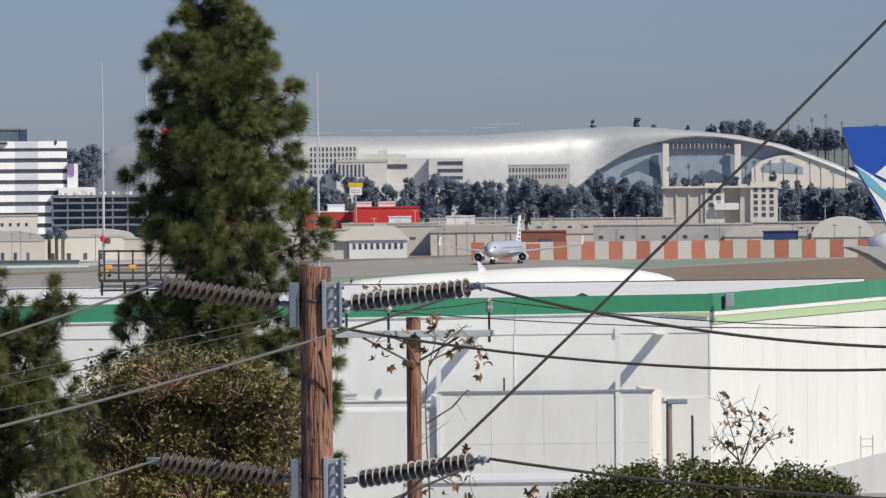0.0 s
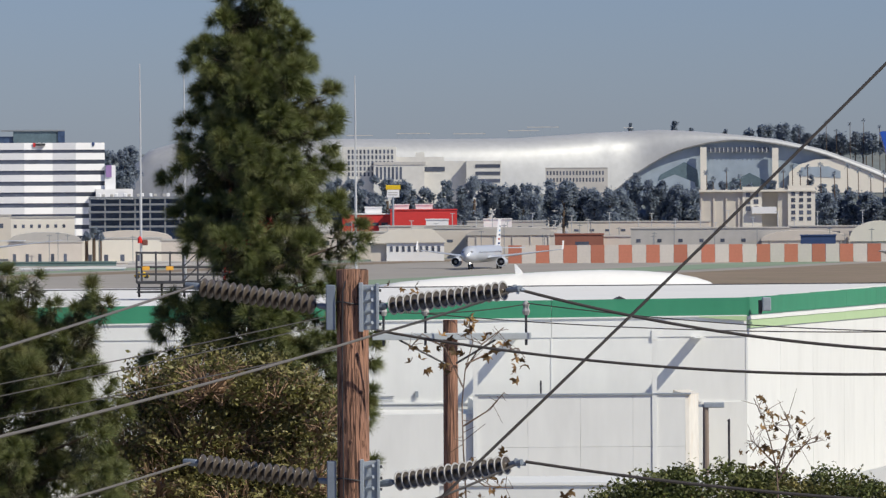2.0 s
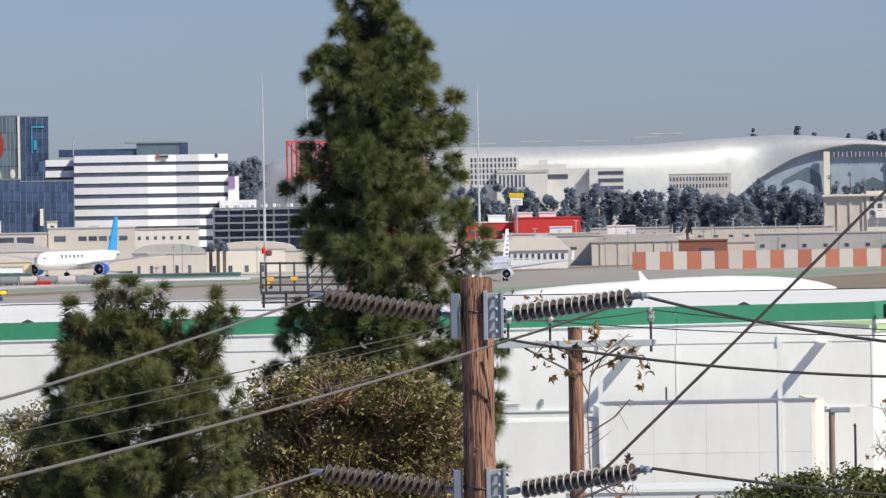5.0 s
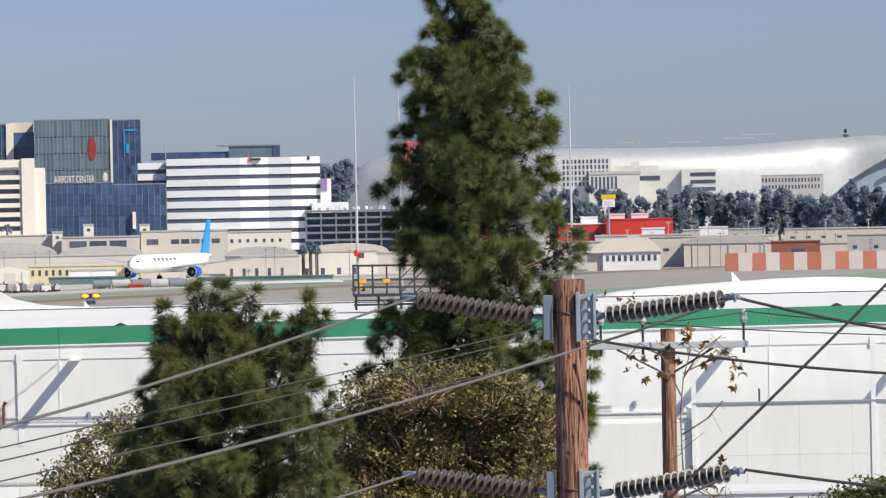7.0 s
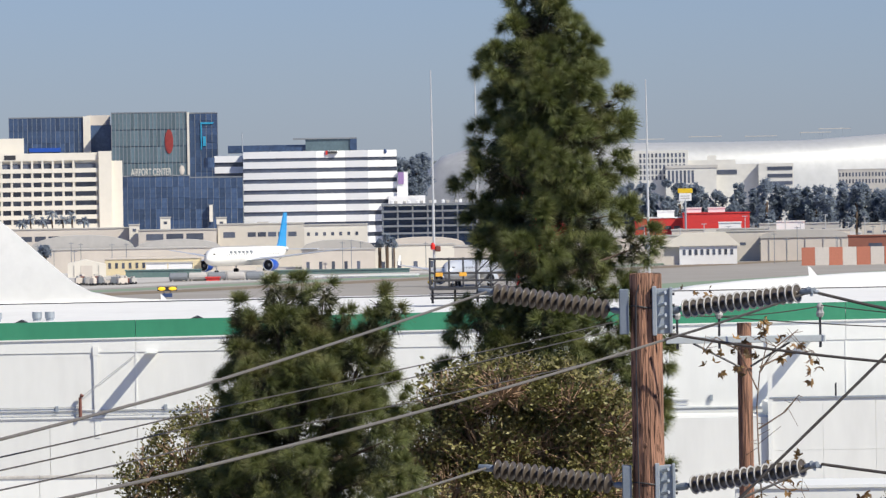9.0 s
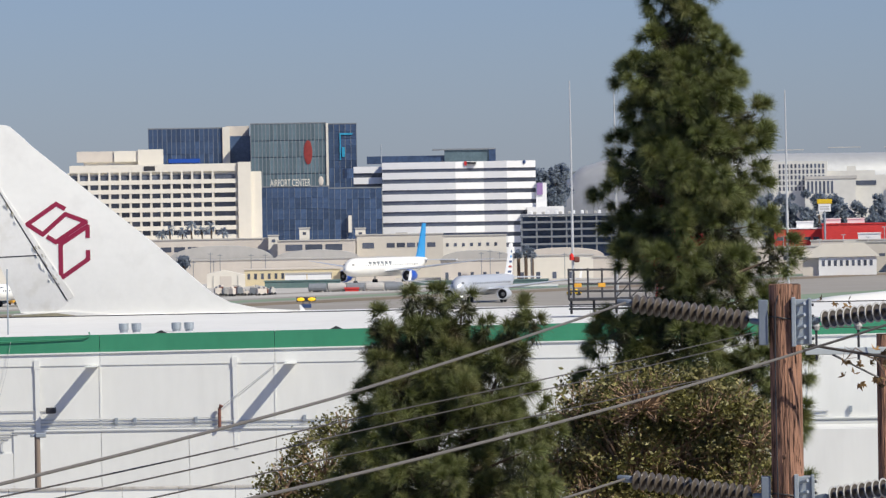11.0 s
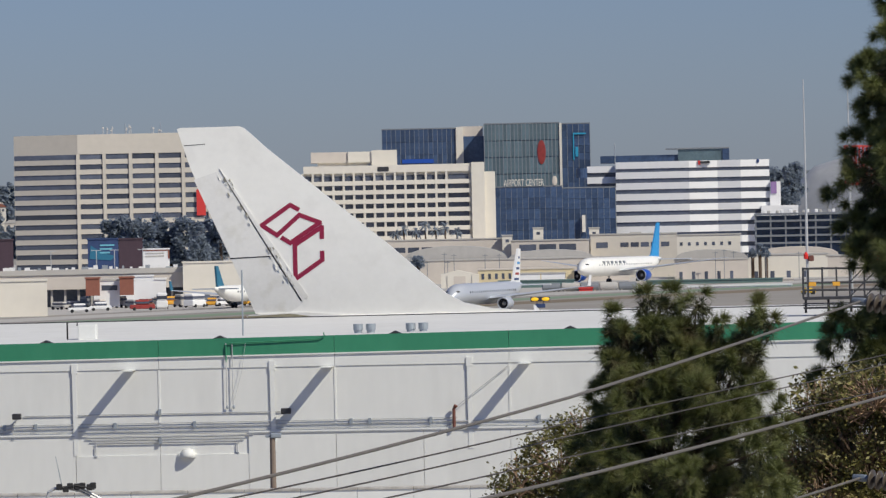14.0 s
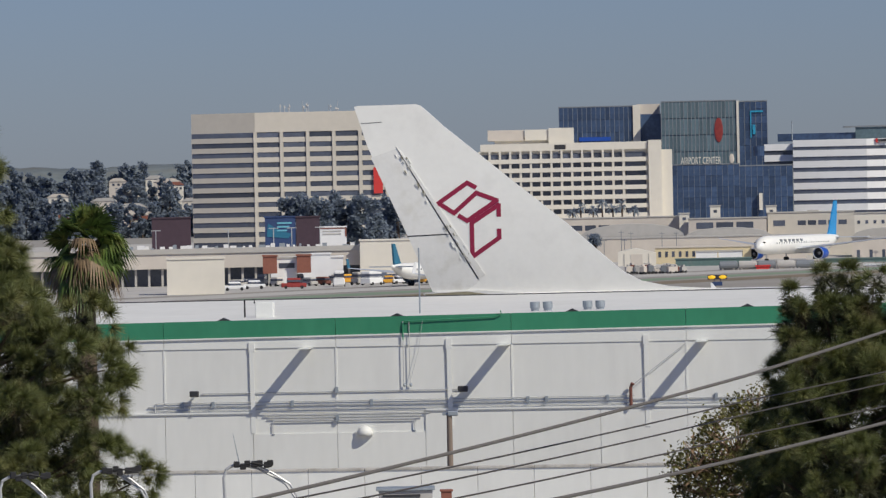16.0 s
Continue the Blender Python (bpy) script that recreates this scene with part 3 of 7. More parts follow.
# ---------------------------------------------------------------- distant buildings
def build_office():
    """Tall beige office block: ribbon windows on the shaded flank, bays on the lit face."""
    d = 1900.0
    o = thing("office_tower", "tall beige office tower with ribbon windows", "building", site(-1301, d))
    s = d * 1e-4
    top, zf = EYE + 175 * s, 3.34
    w = 232 * s
    part("body", boxes((0, w, 0.4, 40, 0, top - 0.4)), M["beige"], o)
    part("crown", boxes((-0.05, w, 0, 40, top - 6.6, top)), M["beige"], o)
    nb = 5
    for f in range(13):
        z = top - 6.6 - (f + 1) * zf
        part("spandrel", boxes((0, w, 0.0, 0.5, z - 0.1, z + 1.55)), M["beige"], o)
        for b in range(nb):
            x0, x1 = w * b / nb, w * (b + 1) / nb
            part("window", boxes((x0 + 0.7, x1 - 0.7, 0.25, 0.38, z + 1.56, z + zf - 0.1)), M["glass_dark"], o)
    for b in range(nb + 1):
        part("pier", boxes((w * b / nb - 0.55, w * b / nb + 0.55, -0.35, 0.5, 0, top - 6.6)), M["beige"], o)
    rd = np.random.default_rng(41)
    for c in (53, 90, 139):
        for k in range(4):
            m = new("rooftop_antenna")
            m.parent, m.matrix_basis = o, at((c + rd.uniform(-10, 10)) * s, 4, top)
            hh = rd.uniform(1.0, 3.2)
            part("mast", rod((0, 0, 0), (0, 0, hh), 0.12, 6), M["pipe"], m)
            part("dish", tube(bmesh.new(), [(0, -0.1, hh * 0.7), (0.1, -0.45, hh * 0.75)], [0.12, 0.3], 12), M["greyroof"], m)
    part("red_banner", boxes((208 * s, 224 * s, -0.8, -0.5, EYE + 28 * s, EYE + 74 * s)), M["red"], o, "red banner hung on the facade")
    # shaded flank runs back to the left
    fl = new("flank")
    fl.parent, fl.matrix_basis = o, Matrix.Rotation(radians(160.0), 4, "Z")
    L = 22.8
    part("flank_wall", boxes((0.0, L, -1.2, 0.0, 0, top - 0.02)), M["beige"], fl)
    for f in range(14):
        z = top - 6.6 - (f + 1) * zf
        part("ribbon_window", boxes((0.6, L - 0.2, 0.0, 0.08, z + 1.6, z + zf - 0.1)), M["glass_dark"], fl)
        part("spandrel", boxes((0, L, 0.0, 0.28, z - 0.1, z + 1.55)), M["beige"], fl)
    for k in range(8):
        x = 6 + 4.5 * k + 1.3 * math.sin(3.7 * k)
        part("roof_antenna", rod((x, 6 + k % 3, top - 0.5), (x, 6 + k % 3, top + 1.2 + 1.3 * ((k * 7) % 3)), 0.12, 5), M["galv"], o)
    return o


def build_hotel():
    """Beige hotel with a grid of recessed rooms and a plain end wall."""
    d = 1800.0
    s = d * 1e-4
    h = thing("hotel", "beige slab hotel with rows of recessed windows", "building", site(-760, d))
    x = lambda u: (u + 760) * s
    z = lambda v: EYE + v * s
    zt = z(110)
    part("body", boxes((x(-903), x(-606), 1.2, 22, 0, zt - 0.1)), M["cream"], h)
    part("end_wall", boxes((x(-606), x(-583), -0.8, 20, 0, z(112))), M["cream"], h)
    part("end_wing", boxes((x(-583), x(-564), 1.5, 18, 0, z(95))), M["cream"], h)
    part("parapet", boxes((x(-903), x(-607), 0, 2, zt - 2.4, zt)), M["cream"], h)
    part("plant_room", boxes((x(-878), x(-782), 6, 18, zt - 0.2, z(124))), M["cream"], h)
    part("plant_room", boxes((x(-890), x(-825), 5, 17, z(116), z(135))), M["tan"], h)
    part("plant_room", boxes((x(-824), x(-782), 4.5, 17, z(116), z(135))), M["cream"], h)
    part("plant_room", boxes((x(-782), x(-737), 4, 17, zt - 0.2, z(137))), M["cream"], h)
    part("sign_panel", boxes((x(-772), x(-752), -0.1, 0.02, z(99), z(107))), M["dark_metal"], h)
    zf = 16.4 * s
    cols = [(-903 + 18.2 * i, -903 + 18.2 * i + 13.5) for i in range(14)]
    cols += [(-647, -611)]
    for f in range(9):
        zb = zt - 2.6 - (f + 1) * zf
        part("slab", boxes((x(-904), x(-607), -0.15, 1.25, zb - 0.75, zb + 0.65)), M["cream"], h)
        for a, b in cols:
            part("window", boxes((x(a), x(b), 0.85, 1.17, zb + 0.66, zb + zf - 0.78)), M["glass_dark"], h)
    for i in range(15):
        u = -903 + 18.2 * i - 4.2 / 2
        part("fin_wall", boxes((x(u) - 0.32, x(u) + 0.32, 0.02, 1.25, 0, zt - 2.3)), M["cream"], h)
    part("podium", boxes((x(-915), x(-560), -14, 0, 0, z(-28))), M["tan"], h)


def glass_block(o, x0, x1, y0, y1, z0, z1, mat, nx, nz, mull=0.16):
    """A curtain wall of single panes in front of a dark core, with mullions."""
    part("core", boxes((x0, x1, y0 + 0.3, y1, 0, z1 - 0.05)), M["glass_blue"], o)
    dx, dz = (x1 - x0) / nx, (z1 - z0) / nz
    me = mesh_of("pane", boxes((mull / 2, dx - mull / 2, 0, 0.18, mull / 2, dz - mull / 2)), M[mat])
    for i in range(nx):
        for k in range(nz):
            piece("pane", me, o, at(x0 + i * dx, y0, z0 + k * dz))
    part("mullions", boxes(*[(x0 + i * dx - mull / 2, x0 + i * dx + mull / 2, y0 - 0.05, y0 + 0.25, z0, z1) for i in range(nx + 1)]), M["mullion"], o)
    part("roof_edge", boxes((x0 - 0.1, x1 + 0.1, y0 - 0.1, y1, z1 - 0.04, z1 + 0.35)), M["mullion"], o)


def build_towers():
    d = 1960.0
    s = d * 1e-4
    z = lambda v: EYE + v * s
    t = thing("glass_tower", "dark blue glass office tower", "building", site(-690, d))
    x = lambda u: (u + 690) * s
    glass_block(t, x(-763), x(-632), 0, 26, z(60), z(172), "glass_blue", 16, 5)
    part("stair_core", boxes((x(-632), x(-619), -0.6, 20, 0, z(174))), M["cream"], t)
    part("link", boxes((x(-619), x(-582), 2.0, 20, 0, z(158))), M["glass_blue"], t)
    part("plant_room", boxes((x(-625), x(-584), 6, 18, z(157), z(176))), M["tan"], t)
    part("banner", boxes((x(-728), x(-672), -0.3, -0.1, z(112), z(119))), M["blue"], t)
    t = thing("glass_tower", "grey-green glass tower with vertical mullions", "building", site(-515, d - 20))
    s2 = (d - 20) * 1e-4
    z2 = lambda v: EYE + v * s2
    x = lambda u: (u + 515) * s2
    glass_block(t, x(-582), x(-449), 0, 26, z2(60), z2(178), "glass_green", 20, 4, 0.30)
    part("corner_pier", boxes((x(-449), x(-445), -0.4, 4, 0, z2(178))), M["cream"], t)
    glass_block(t, x(-445), x(-395), 1.5, 26, z2(60), z2(176), "glass_blue", 5, 9)
    bm = ellipsoid((x(-481), -0.2, z2(127)), (1.5, 0.12, 4.2))
    part("red_figure_banner", bm, M["poster_red"], t)
    part("cyan_stripe", boxes((x(-425), x(-423), 1.2, 1.4, z2(112), z2(160)), (x(-423), x(-402), 1.2, 1.4, z2(157), z2(160)), (x(-421), x(-416), 1.2, 1.4, z2(118), z2(135))), M["cyan"], t)
    for k in range(5):
        part("roof_rail", boxes((x(-575 + 25 * k), x(-574 + 25 * k), 3, 3.2, z2(178), z2(181))), M["galv"], t)
    # lower block in front, with its lettering
    d3 = 1870.0
    s3 = d3 * 1e-4
    z3 = lambda v: EYE + v * s3
    b = thing("glass_block", "low dark blue glass block with white roof lettering", "building", site(-460, d3))
    x = lambda u: (u + 460) * s3
    glass_block(b, x(-566), x(-446), 0, 24, z3(-30), z3(66), "glass_blue", 12, 5, 0.1)
    glass_block(b, x(-446), x(-352), 0.8, 24, z3(-30), z3(62), "glass_blue", 9, 5, 0.1)
    part("white_service_shaft", boxes((x(-412), x(-406), -1.2, 0.4, z3(-16), z3(14))), M["cream"], b)
    cu = bpy.data.curves.new("letters", "FONT")
    cu.body, cu.size, cu.extrude, cu.align_x = "AIRPORT CENTER", 2.9, 0.15, "LEFT"
    tmp = bpy.data.objects.new("letters_source", cu)
    me = bpy.data.meshes.new_from_object(tmp)
    bpy.data.objects.remove(tmp)
    me.materials.append(M["cream"])
    xs = [v.co.x for v in me.vertices]
    k = 71 * s3 / (max(xs) - min(xs))
    me.transform(Matrix.Diagonal((k, 1.15, 1, 1)))
    ob = piece("sign_letters", me, b, at(x(-549), -0.3, z3(67.5)) @ Matrix.Rotation(radians(90), 4, "X"))
    ob["label"] = "white rooftop letters"
    part("emblem_panel", ellipsoid((x(-459), -0.3, z3(76)), (0.9, 0.2, 1.6), 10, 6), M["tan"], b)


def build_striped():
    d = 1900.0
    s = d * 1e-4
    z = lambda v: EYE + v * s
    o = thing("striped_office", "white office building with dark ribbon windows", "building", site(-230, d))
    x = lambda u: (u + 230) * s
    top = z(106)
    # facade planes step back and forth; lit faces turn to the sun
    segs = [((-351, 2.4), (-221, 0.0)), ((-221, 0.0), (-171, 2.4)), ((-171, 2.4), (-130, 1.2)), ((-130, 1.2), (-79, 3.6))]
    zf = 19.2 * s
    for (u0, y0), (u1, y1) in segs:
        x0, x1 = x(u0), x(u1)
        def slab(a, b, out, name, mat):
            q = [(x0, y0 - out), (x1, y1 - out), (x1, 14), (x0, 14)]
            part(name, prism(q, a, b, "z"), M[mat], o)
        slab(0, top - 0.5, 0.0, "wall_core", "glass_dark")
        slab(top - 2.3, top, 0.3, "parapet", "white_panel")
        for f in range(8):
            zb = top - 2.3 - 0.75 * zf * 0.52 - (f + 1) * zf + 1.9
            slab(zb - 0.2, zb + zf * 0.56, 0.3, "spandrel", "white_panel")
    # lower left wing, partly in front of the dark block
    for (u0, u1, v) in ((-402, -351, 100),):
        x0, x1 = x(u0), x(u1)
        part("wing_core", boxes((x0, x1, 6, 16, z(60), z(v))), M["glass_dark"], o)
        for f in range(2):
            part("spandrel", boxes((x0, x1 + 0.1, 5.6, 16, z(v) - 2.2 - f * zf, z(v) - f * zf)), M["white_panel"], o)
    part("roof_drum", prism([(x(-421) + 1.9 + 1.9 * math.cos(a), 4 + 1.9 * math.sin(a)) for a in np.linspace(0, math.tau, 14, endpoint=False)], z(80), z(97), "z"), M["glass_blue"], o)
    part("roof_glazing", boxes((x(-378), x(-149), 8, 13, top - 0.3, z(118))), M["glass_blue"], o)
    part("roof_glazing", boxes((x(-240), x(-152), 7, 13.5, top - 0.3, z(127))), M["glass_green"], o)
    part("roof_canopy", boxes((x(-262), x(-149), 6.5, 14, z(127), z(129.5))), M["mullion"], o)
    part("roof_box", boxes((x(-161), x(-149), 6.6, 13.8, top - 0.3, z(127.2))), M["glass_blue"], o)
    part("sign_panel", boxes((x(-203), x(-184), -0.1, 1.6, z(101), z(105))), M["dark_metal"], o)
    part("sign_panel", boxes((x(-205), x(-201), -0.1, 1.4, z(99), z(106))), M["red"], o)
    part("emblem_panel", ellipsoid((x(-99), 2.2, z(103.5)), (0.5, 0.4, 0.75), 8, 6), M["navy"], o)
    part("service_block", boxes((x(-79), x(-60), 2, 12, 0, z(66))), M["white_panel"], o)
    part("banner", boxes((x(-77), x(-67), 1.6, 1.9, z(45), z(66))), M["purple"], o)
    part("low_block", boxes((x(-95), x(-30), -2, 10, 0, z(24))), M["white_panel"], o)
    part("roof_mast", rod((x(-352), 8, top), (x(-352), 8, z(140)), 0.18, 5), M["galv"], o)


def build_parking():
    d = 1720.0
    s = d * 1e-4
    z = lambda v: EYE + v * s
    o = thing("parking_deck", "open concrete parking structure in shade", "building", site(-30, d))
    x = lambda u: (u + 30) * s
    # dark blue box paints the deep shade between the open decks
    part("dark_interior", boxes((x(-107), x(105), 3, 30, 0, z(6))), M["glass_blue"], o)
    for v in (8, -4, -17, -30, -43):
        part("deck_edge", boxes((x(-108), x(106), 0, 3.2, z(v) - 0.25, z(v) + 0.35)), M["mullion"], o)
    for k in range(9):
        u = -107 + 26.5 * k
        part("column", boxes((x(u), x(u) + 0.5, 0.3, 1.4, 0, z(10))), M["mullion"], o)
    for k in range(26):
        u = -100 + 7.6 * k
        if (k * 5) % 3:
            part("parked_car_roof", boxes((x(u), x(u) + 1.0, 1.5, 4.5, z(8) + 0.3, z(8) + 1.2 + 0.2 * (k % 2)), bevel=0.15), M["white_panel" if k % 2 else "greyroof"], o)
    part("stair_tower", boxes((x(-60), x(-40), 6, 10, z(6), z(20))), M["white_panel"], o)


def low_block(name, label, u0, u1, v0, v1, d, mat, roof=None, slots=(), depth=14.0, category="building", turn=0.0):
    """A low building seen between two bearings; slots are dark panels given by bearing and slope."""
    s = d * 1e-4
    c = (u0 + u1) / 2
    o = thing(name, label, category, site(c, d, 0, turn))
    x = lambda u: (u - c) * s
    z = lambda v: EYE + v * s
    zb = max(0.0, z(v0))
    part("body", boxes((x(u0), x(u1), 0, depth, zb if zb < 3 else 0.0, z(v1))), M[mat], o)
    part("roof", boxes((x(u0) - 0.2, x(u1) + 0.2, -0.2, depth + 0.2, z(v1), z(v1) + 0.35)), M[roof or mat], o)
    # panels serve as windows, and as painted shade in the garages' open bays
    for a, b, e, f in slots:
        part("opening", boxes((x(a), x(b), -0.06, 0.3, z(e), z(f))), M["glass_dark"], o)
    return o


def slots(u0, u1, n, e, f, fill=0.6):
    w = (u1 - u0) / n
    return [(u0 + i * w, u0 + i * w + w * fill, e, f) for i in range(n)]


def vault(name, label, u0, u1, v0, v1, d, mat, depth, steep=0.8):
    """A hall under a rounded roof between two bearings."""
    s = d * 1e-4
    c = (u0 + u1) / 2
    o = thing(name, label, "building", site(c, d))
    w, zb, zt = (u1 - u0) / 2 * s, max(0.5, EYE + v0 * s), EYE + v1 * s
    part("wall", boxes((-w * 0.98, w * 0.98, 0.3, depth, 0, zb)), M["tan"], o)
    part("roof", prism([(w * math.cos(a), zb + (zt - zb) * math.sin(a) ** steep) for a in np.linspace(0, math.pi, 17)], 0, depth), M[mat], o)
    for k in range(5):
        part("rib", boxes((-w * 0.8 + w * 0.4 * k, -w * 0.8 + w * 0.4 * k + 0.3, 0.1, 0.29, 0, zb)), M["concrete"], o)
    return o


def build_low_rows():
    low_block("parking_garage", "long tan parking garage with dark openings", -760, -540, -70, -25, 1640, "tan", "concrete", slots(-745, -600, 6, -46, -37, 0.8))
    low_block("parking_garage", "long tan parking garage with dark openings", -538, -400, -70, -30, 1620, "tan", "concrete", slots(-524, -418, 3, -47, -36, 0.85))
    low_block("parking_garage", "beige parking garage with stair towers", -398, -245, -66, -22, 1630, "beige", "concrete", slots(-388, -365, 1, -45, -35, 0.9) + slots(-345, -255, 5, -44, -36, 0.8))
    low_block("low_building", "cream low building with a flat roof", -245, -133, -66, -26, 1600, "cream", "concrete", slots(-240, -140, 7, -44, -38, 0.35))
    for u, v in ((-490, -8), (-391, -10), (-318, -20), (-545, -20)):
        low_block("stair_tower", "cream stair tower on a garage roof", u - 9, u + 9, -40, v, 1635, "cream", "concrete", [(u - 3, u + 3, v - 11, v - 6)], depth=4)
    low_block("terminal_wall", "long grey-tan terminal wing", -700, -330, -105, -62, 1560, "tan", "greyroof", slots(-640, -350, 4, -96, -88, 0.3))
    o = thing("gabled_shed", "cream gabled shed beside the apron", "building", site(-630, 1450))
    part("body", prism([(-4.9, 0), (4.9, 0), (4.9, EYE - 88 * 0.145), (-0.4, EYE - 79 * 0.145), (-4.9, EYE - 86 * 0.145)], 0, 16), M["cream"], o)
    part("door", boxes((-1.6, 1.4, -0.06, 0.1, 0, 3.0)), M["tan"], o)
    for q in (-3.4, 2.9):
        part("rib", boxes((q, q + 0.25, -0.1, 0.05, 0, 3.1)), M["concrete"], o)
    r = np.random.default_rng(61)
    for k in range(16):
        u = -645 + 6.4 * k
        w, h = r.uniform(0.5, 1.3), r.uniform(0.8, 2.0)
        c = thing("ground_equipment", "brown and grey ground equipment on the apron", "equipment", site(u, 1285 + r.uniform(-8, 8), 0, r.uniform(-30, 30)), group="apron equipment")
        part("body", boxes((-w, w, -0.7, 0.7, 0.3, h), bevel=0.08), M[("tan", "hose", "mullion", "greyroof")[k % 4]], c)
        part("hood", boxes((-w * 0.5, w * 0.3, -0.6, 0.6, h - 0.02, h + 0.45), bevel=0.06), M[("greyroof", "tan", "concrete")[k % 3]], c)
        for q in (-0.6, 0.6):
            part("wheel", rod((w * q, -0.75, 0.3), (w * q, 0.75, 0.3), 0.3, 8), M["black"], c)
    for u0, u1 in ((-526, -488), (-486, -444)):
        low_block("parked_trailer", "white trailer parked before a yellow building", u0, u1, -112, -88, 1440, "white_panel", "concrete", depth=2.5, category="trailer")
    vault("vaulted_hall", "grey vaulted concourse roof", -730, -545, -62, -36, 1575, "greyroof", 30)
    vault("vaulted_hall", "grey vaulted concourse roof", -545, -392, -64, -46, 1572, "greyroof", 30)
    vault("vaulted_hall", "tan vaulted concourse roof", -250, -120, -70, -52, 1560, "concrete", 30)
    vault("vaulted_hall", "pale vaulted concourse roof", -110, 40, -66, -50, 1570, "tan", 30)
    vault("tent_hall", "pale fabric-roofed hall behind the fence", 1236, 1345, -76, -40, 1545, "cream", 24)
    vault("tent_hall", "pale low vaulted store", 1080, 1236, -74, -56, 1550, "tan", 20)
    vault("tent_hall", "pale low vaulted store", 560, 720, -62, -48, 1560, "concrete", 20)
    for k, u in enumerate(np.linspace(-470, -335, 5)):
        o = thing("fuel_tank", "grey horizontal fuel tank beside the apron", "tank", site(float(u), 1330), group="apron fuel tanks")
        zt = EYE - 113 * 0.133
        part("shell", tube(bmesh.new(), [(-2.0, 0, zt), (-1.8, 0, zt), (2.2, 0, zt), (2.4, 0, zt)], [0.5, 1.05, 1.05, 0.5], 14), M["greyroof" if k % 2 else "mullion"], o)
        for q in (-1.2, 1.4):
            part("saddle", boxes((q - 0.2, q + 0.2, -0.8, 0.8, 0, zt - 0.7)), M["concrete"], o)
    low_block("yellow_wall", "pale yellow concourse with windows", -598, -428, -112, -80, 1480, "yellow_render", "tan", slots(-592, -436, 13, -96, -86, 0.4))
    low_block("cargo_shed", "tan cargo sheds beside the apron", -250, -120, -112, -70, 1520, "tan", "greyroof", slots(-242, -130, 5, -104, -90, 0.25))
    low_block("cargo_shed", "cream cargo sheds beside the apron", -120, 20, -112, -64, 1540, "cream", "greyroof", slots(-110, 5, 4, -104, -92, 0.25))
    low_block("cargo_shed", "grey cargo sheds beside the apron", 20, 160, -112, -68, 1540, "tan", "greyroof")
    low_block("blast_wall", "low white barrier along the apron", -230, -44, -124, -117, 1340, "white_panel", "white_panel", depth=0.8)
    low_block("blast_wall", "low white barrier along the apron", -330, -40, -112, -107, 1450, "fence_white", "fence_white", depth=0.8)
    low_block("red_container", "small red container beside the tanks", -420, -396, -124, -116, 1326, "red", depth=2.5, category="container")
    low_block("green_fence", "dull green windscreen fence", -562, -428, -122, -101, 1420, "windscreen", "windscreen", depth=0.3)
    low_block("green_fence", "dull green windscreen fence", -300, -60, -122, -106, 1430, "windscreen", "windscreen", depth=0.3)
    # far right middle distance
    low_block("red_building", "bright red commercial building", 425, 543, -48, -17, 1650, "red", "red", [], depth=20)
    low_block("red_wing", "low red building wing with white band", 340, 427, -48, -24, 1660, "red", "white_panel", slots(345, 425, 5, -44, -38, 0.7), depth=18)
    low_block("roof_unit", "white rooftop plant box on red building", 432, 458, -18, -8, 1655, "white_panel", depth=6)
    low_block("roof_unit", "white rooftop plant box on red building", 470, 500, -18, -8, 1655, "white_panel", depth=6)
    low_block("roof_unit", "white rooftop plant box on red building", 380, 410, -24, -12, 1665, "white_panel", depth=6)
    low_block("shopfront", "white shop window strip", 488, 528, -45, -34, 1647, "white_panel", depth=1)
    low_block("brown_building", "brown brick shed behind the blast fence", 716, 802, -84, -62, 1460, "brick", "brick", [(752, 776, -82, -74)], depth=12)
    low_block("tan_shed", "tan shed with a flat roof", 802, 850, -84, -66, 1470, "tan", "greyroof", depth=12)
    low_block("long_shed", "long pale sheds with grey roofs", 240, 420, -80, -56, 1560, "tan", "greyroof", slots(250, 410, 6, -78, -70, 0.5))
    low_block("long_shed", "long pale sheds with grey roofs", 480, 720, -78, -50, 1570, "tan", "concrete", slots(490, 700, 6, -74, -69, 0.3))
    low_block("long_shed", "long pale sheds with grey roofs", 560, 700, -60, -38, 1720, "concrete", "greyroof", slots(570, 690, 6, -50, -46, 0.3))
    low_block("long_shed", "long pale sheds with grey roofs", 740, 990, -62, -40, 1700, "tan", "concrete", slots(750, 970, 8, -56, -52, 0.3))
    low_block("long_shed", "long grey sheds with flat roofs", 850, 1130, -84, -52, 1560, "greyroof", "concrete", slots(860, 1120, 7, -76, -70, 0.2))
    low_block("long_shed", "long grey sheds with flat roofs", 1130, 1420, -80, -50, 1580, "tan", "concrete", slots(1140, 1300, 5, -66, -58, 0.5))
    low_block("container_stack", "dark blue container row", 1150, 1212, -78, -66, 1500, "navy", "navy", depth=4)
    low_block("parked_trailer", "white trailers in a row", 590, 640, -40, -34, 1680, "white_panel", depth=3, category="trailer")
    low_block("tan_shed", "tan shed with a long ridge roof", 405, 570, -60, -46, 1610, "tan", "concrete", depth=16)
    # small white house with a hipped grey roof
    d = 1500.0
    s = d * 1e-4
    o = thing("white_house", "long white house with a cream hipped roof", "house", site(455, d))
    x, z = (lambda u: (u - 455) * s), (lambda v: EYE + v * s)
    part("wall", boxes((x(418), x(520), 0, 9, 0, z(-74))), M["white_panel"], o)
    part("wall", boxes((x(390), x(418), 1, 9, 0, z(-76))), M["tan"], o)
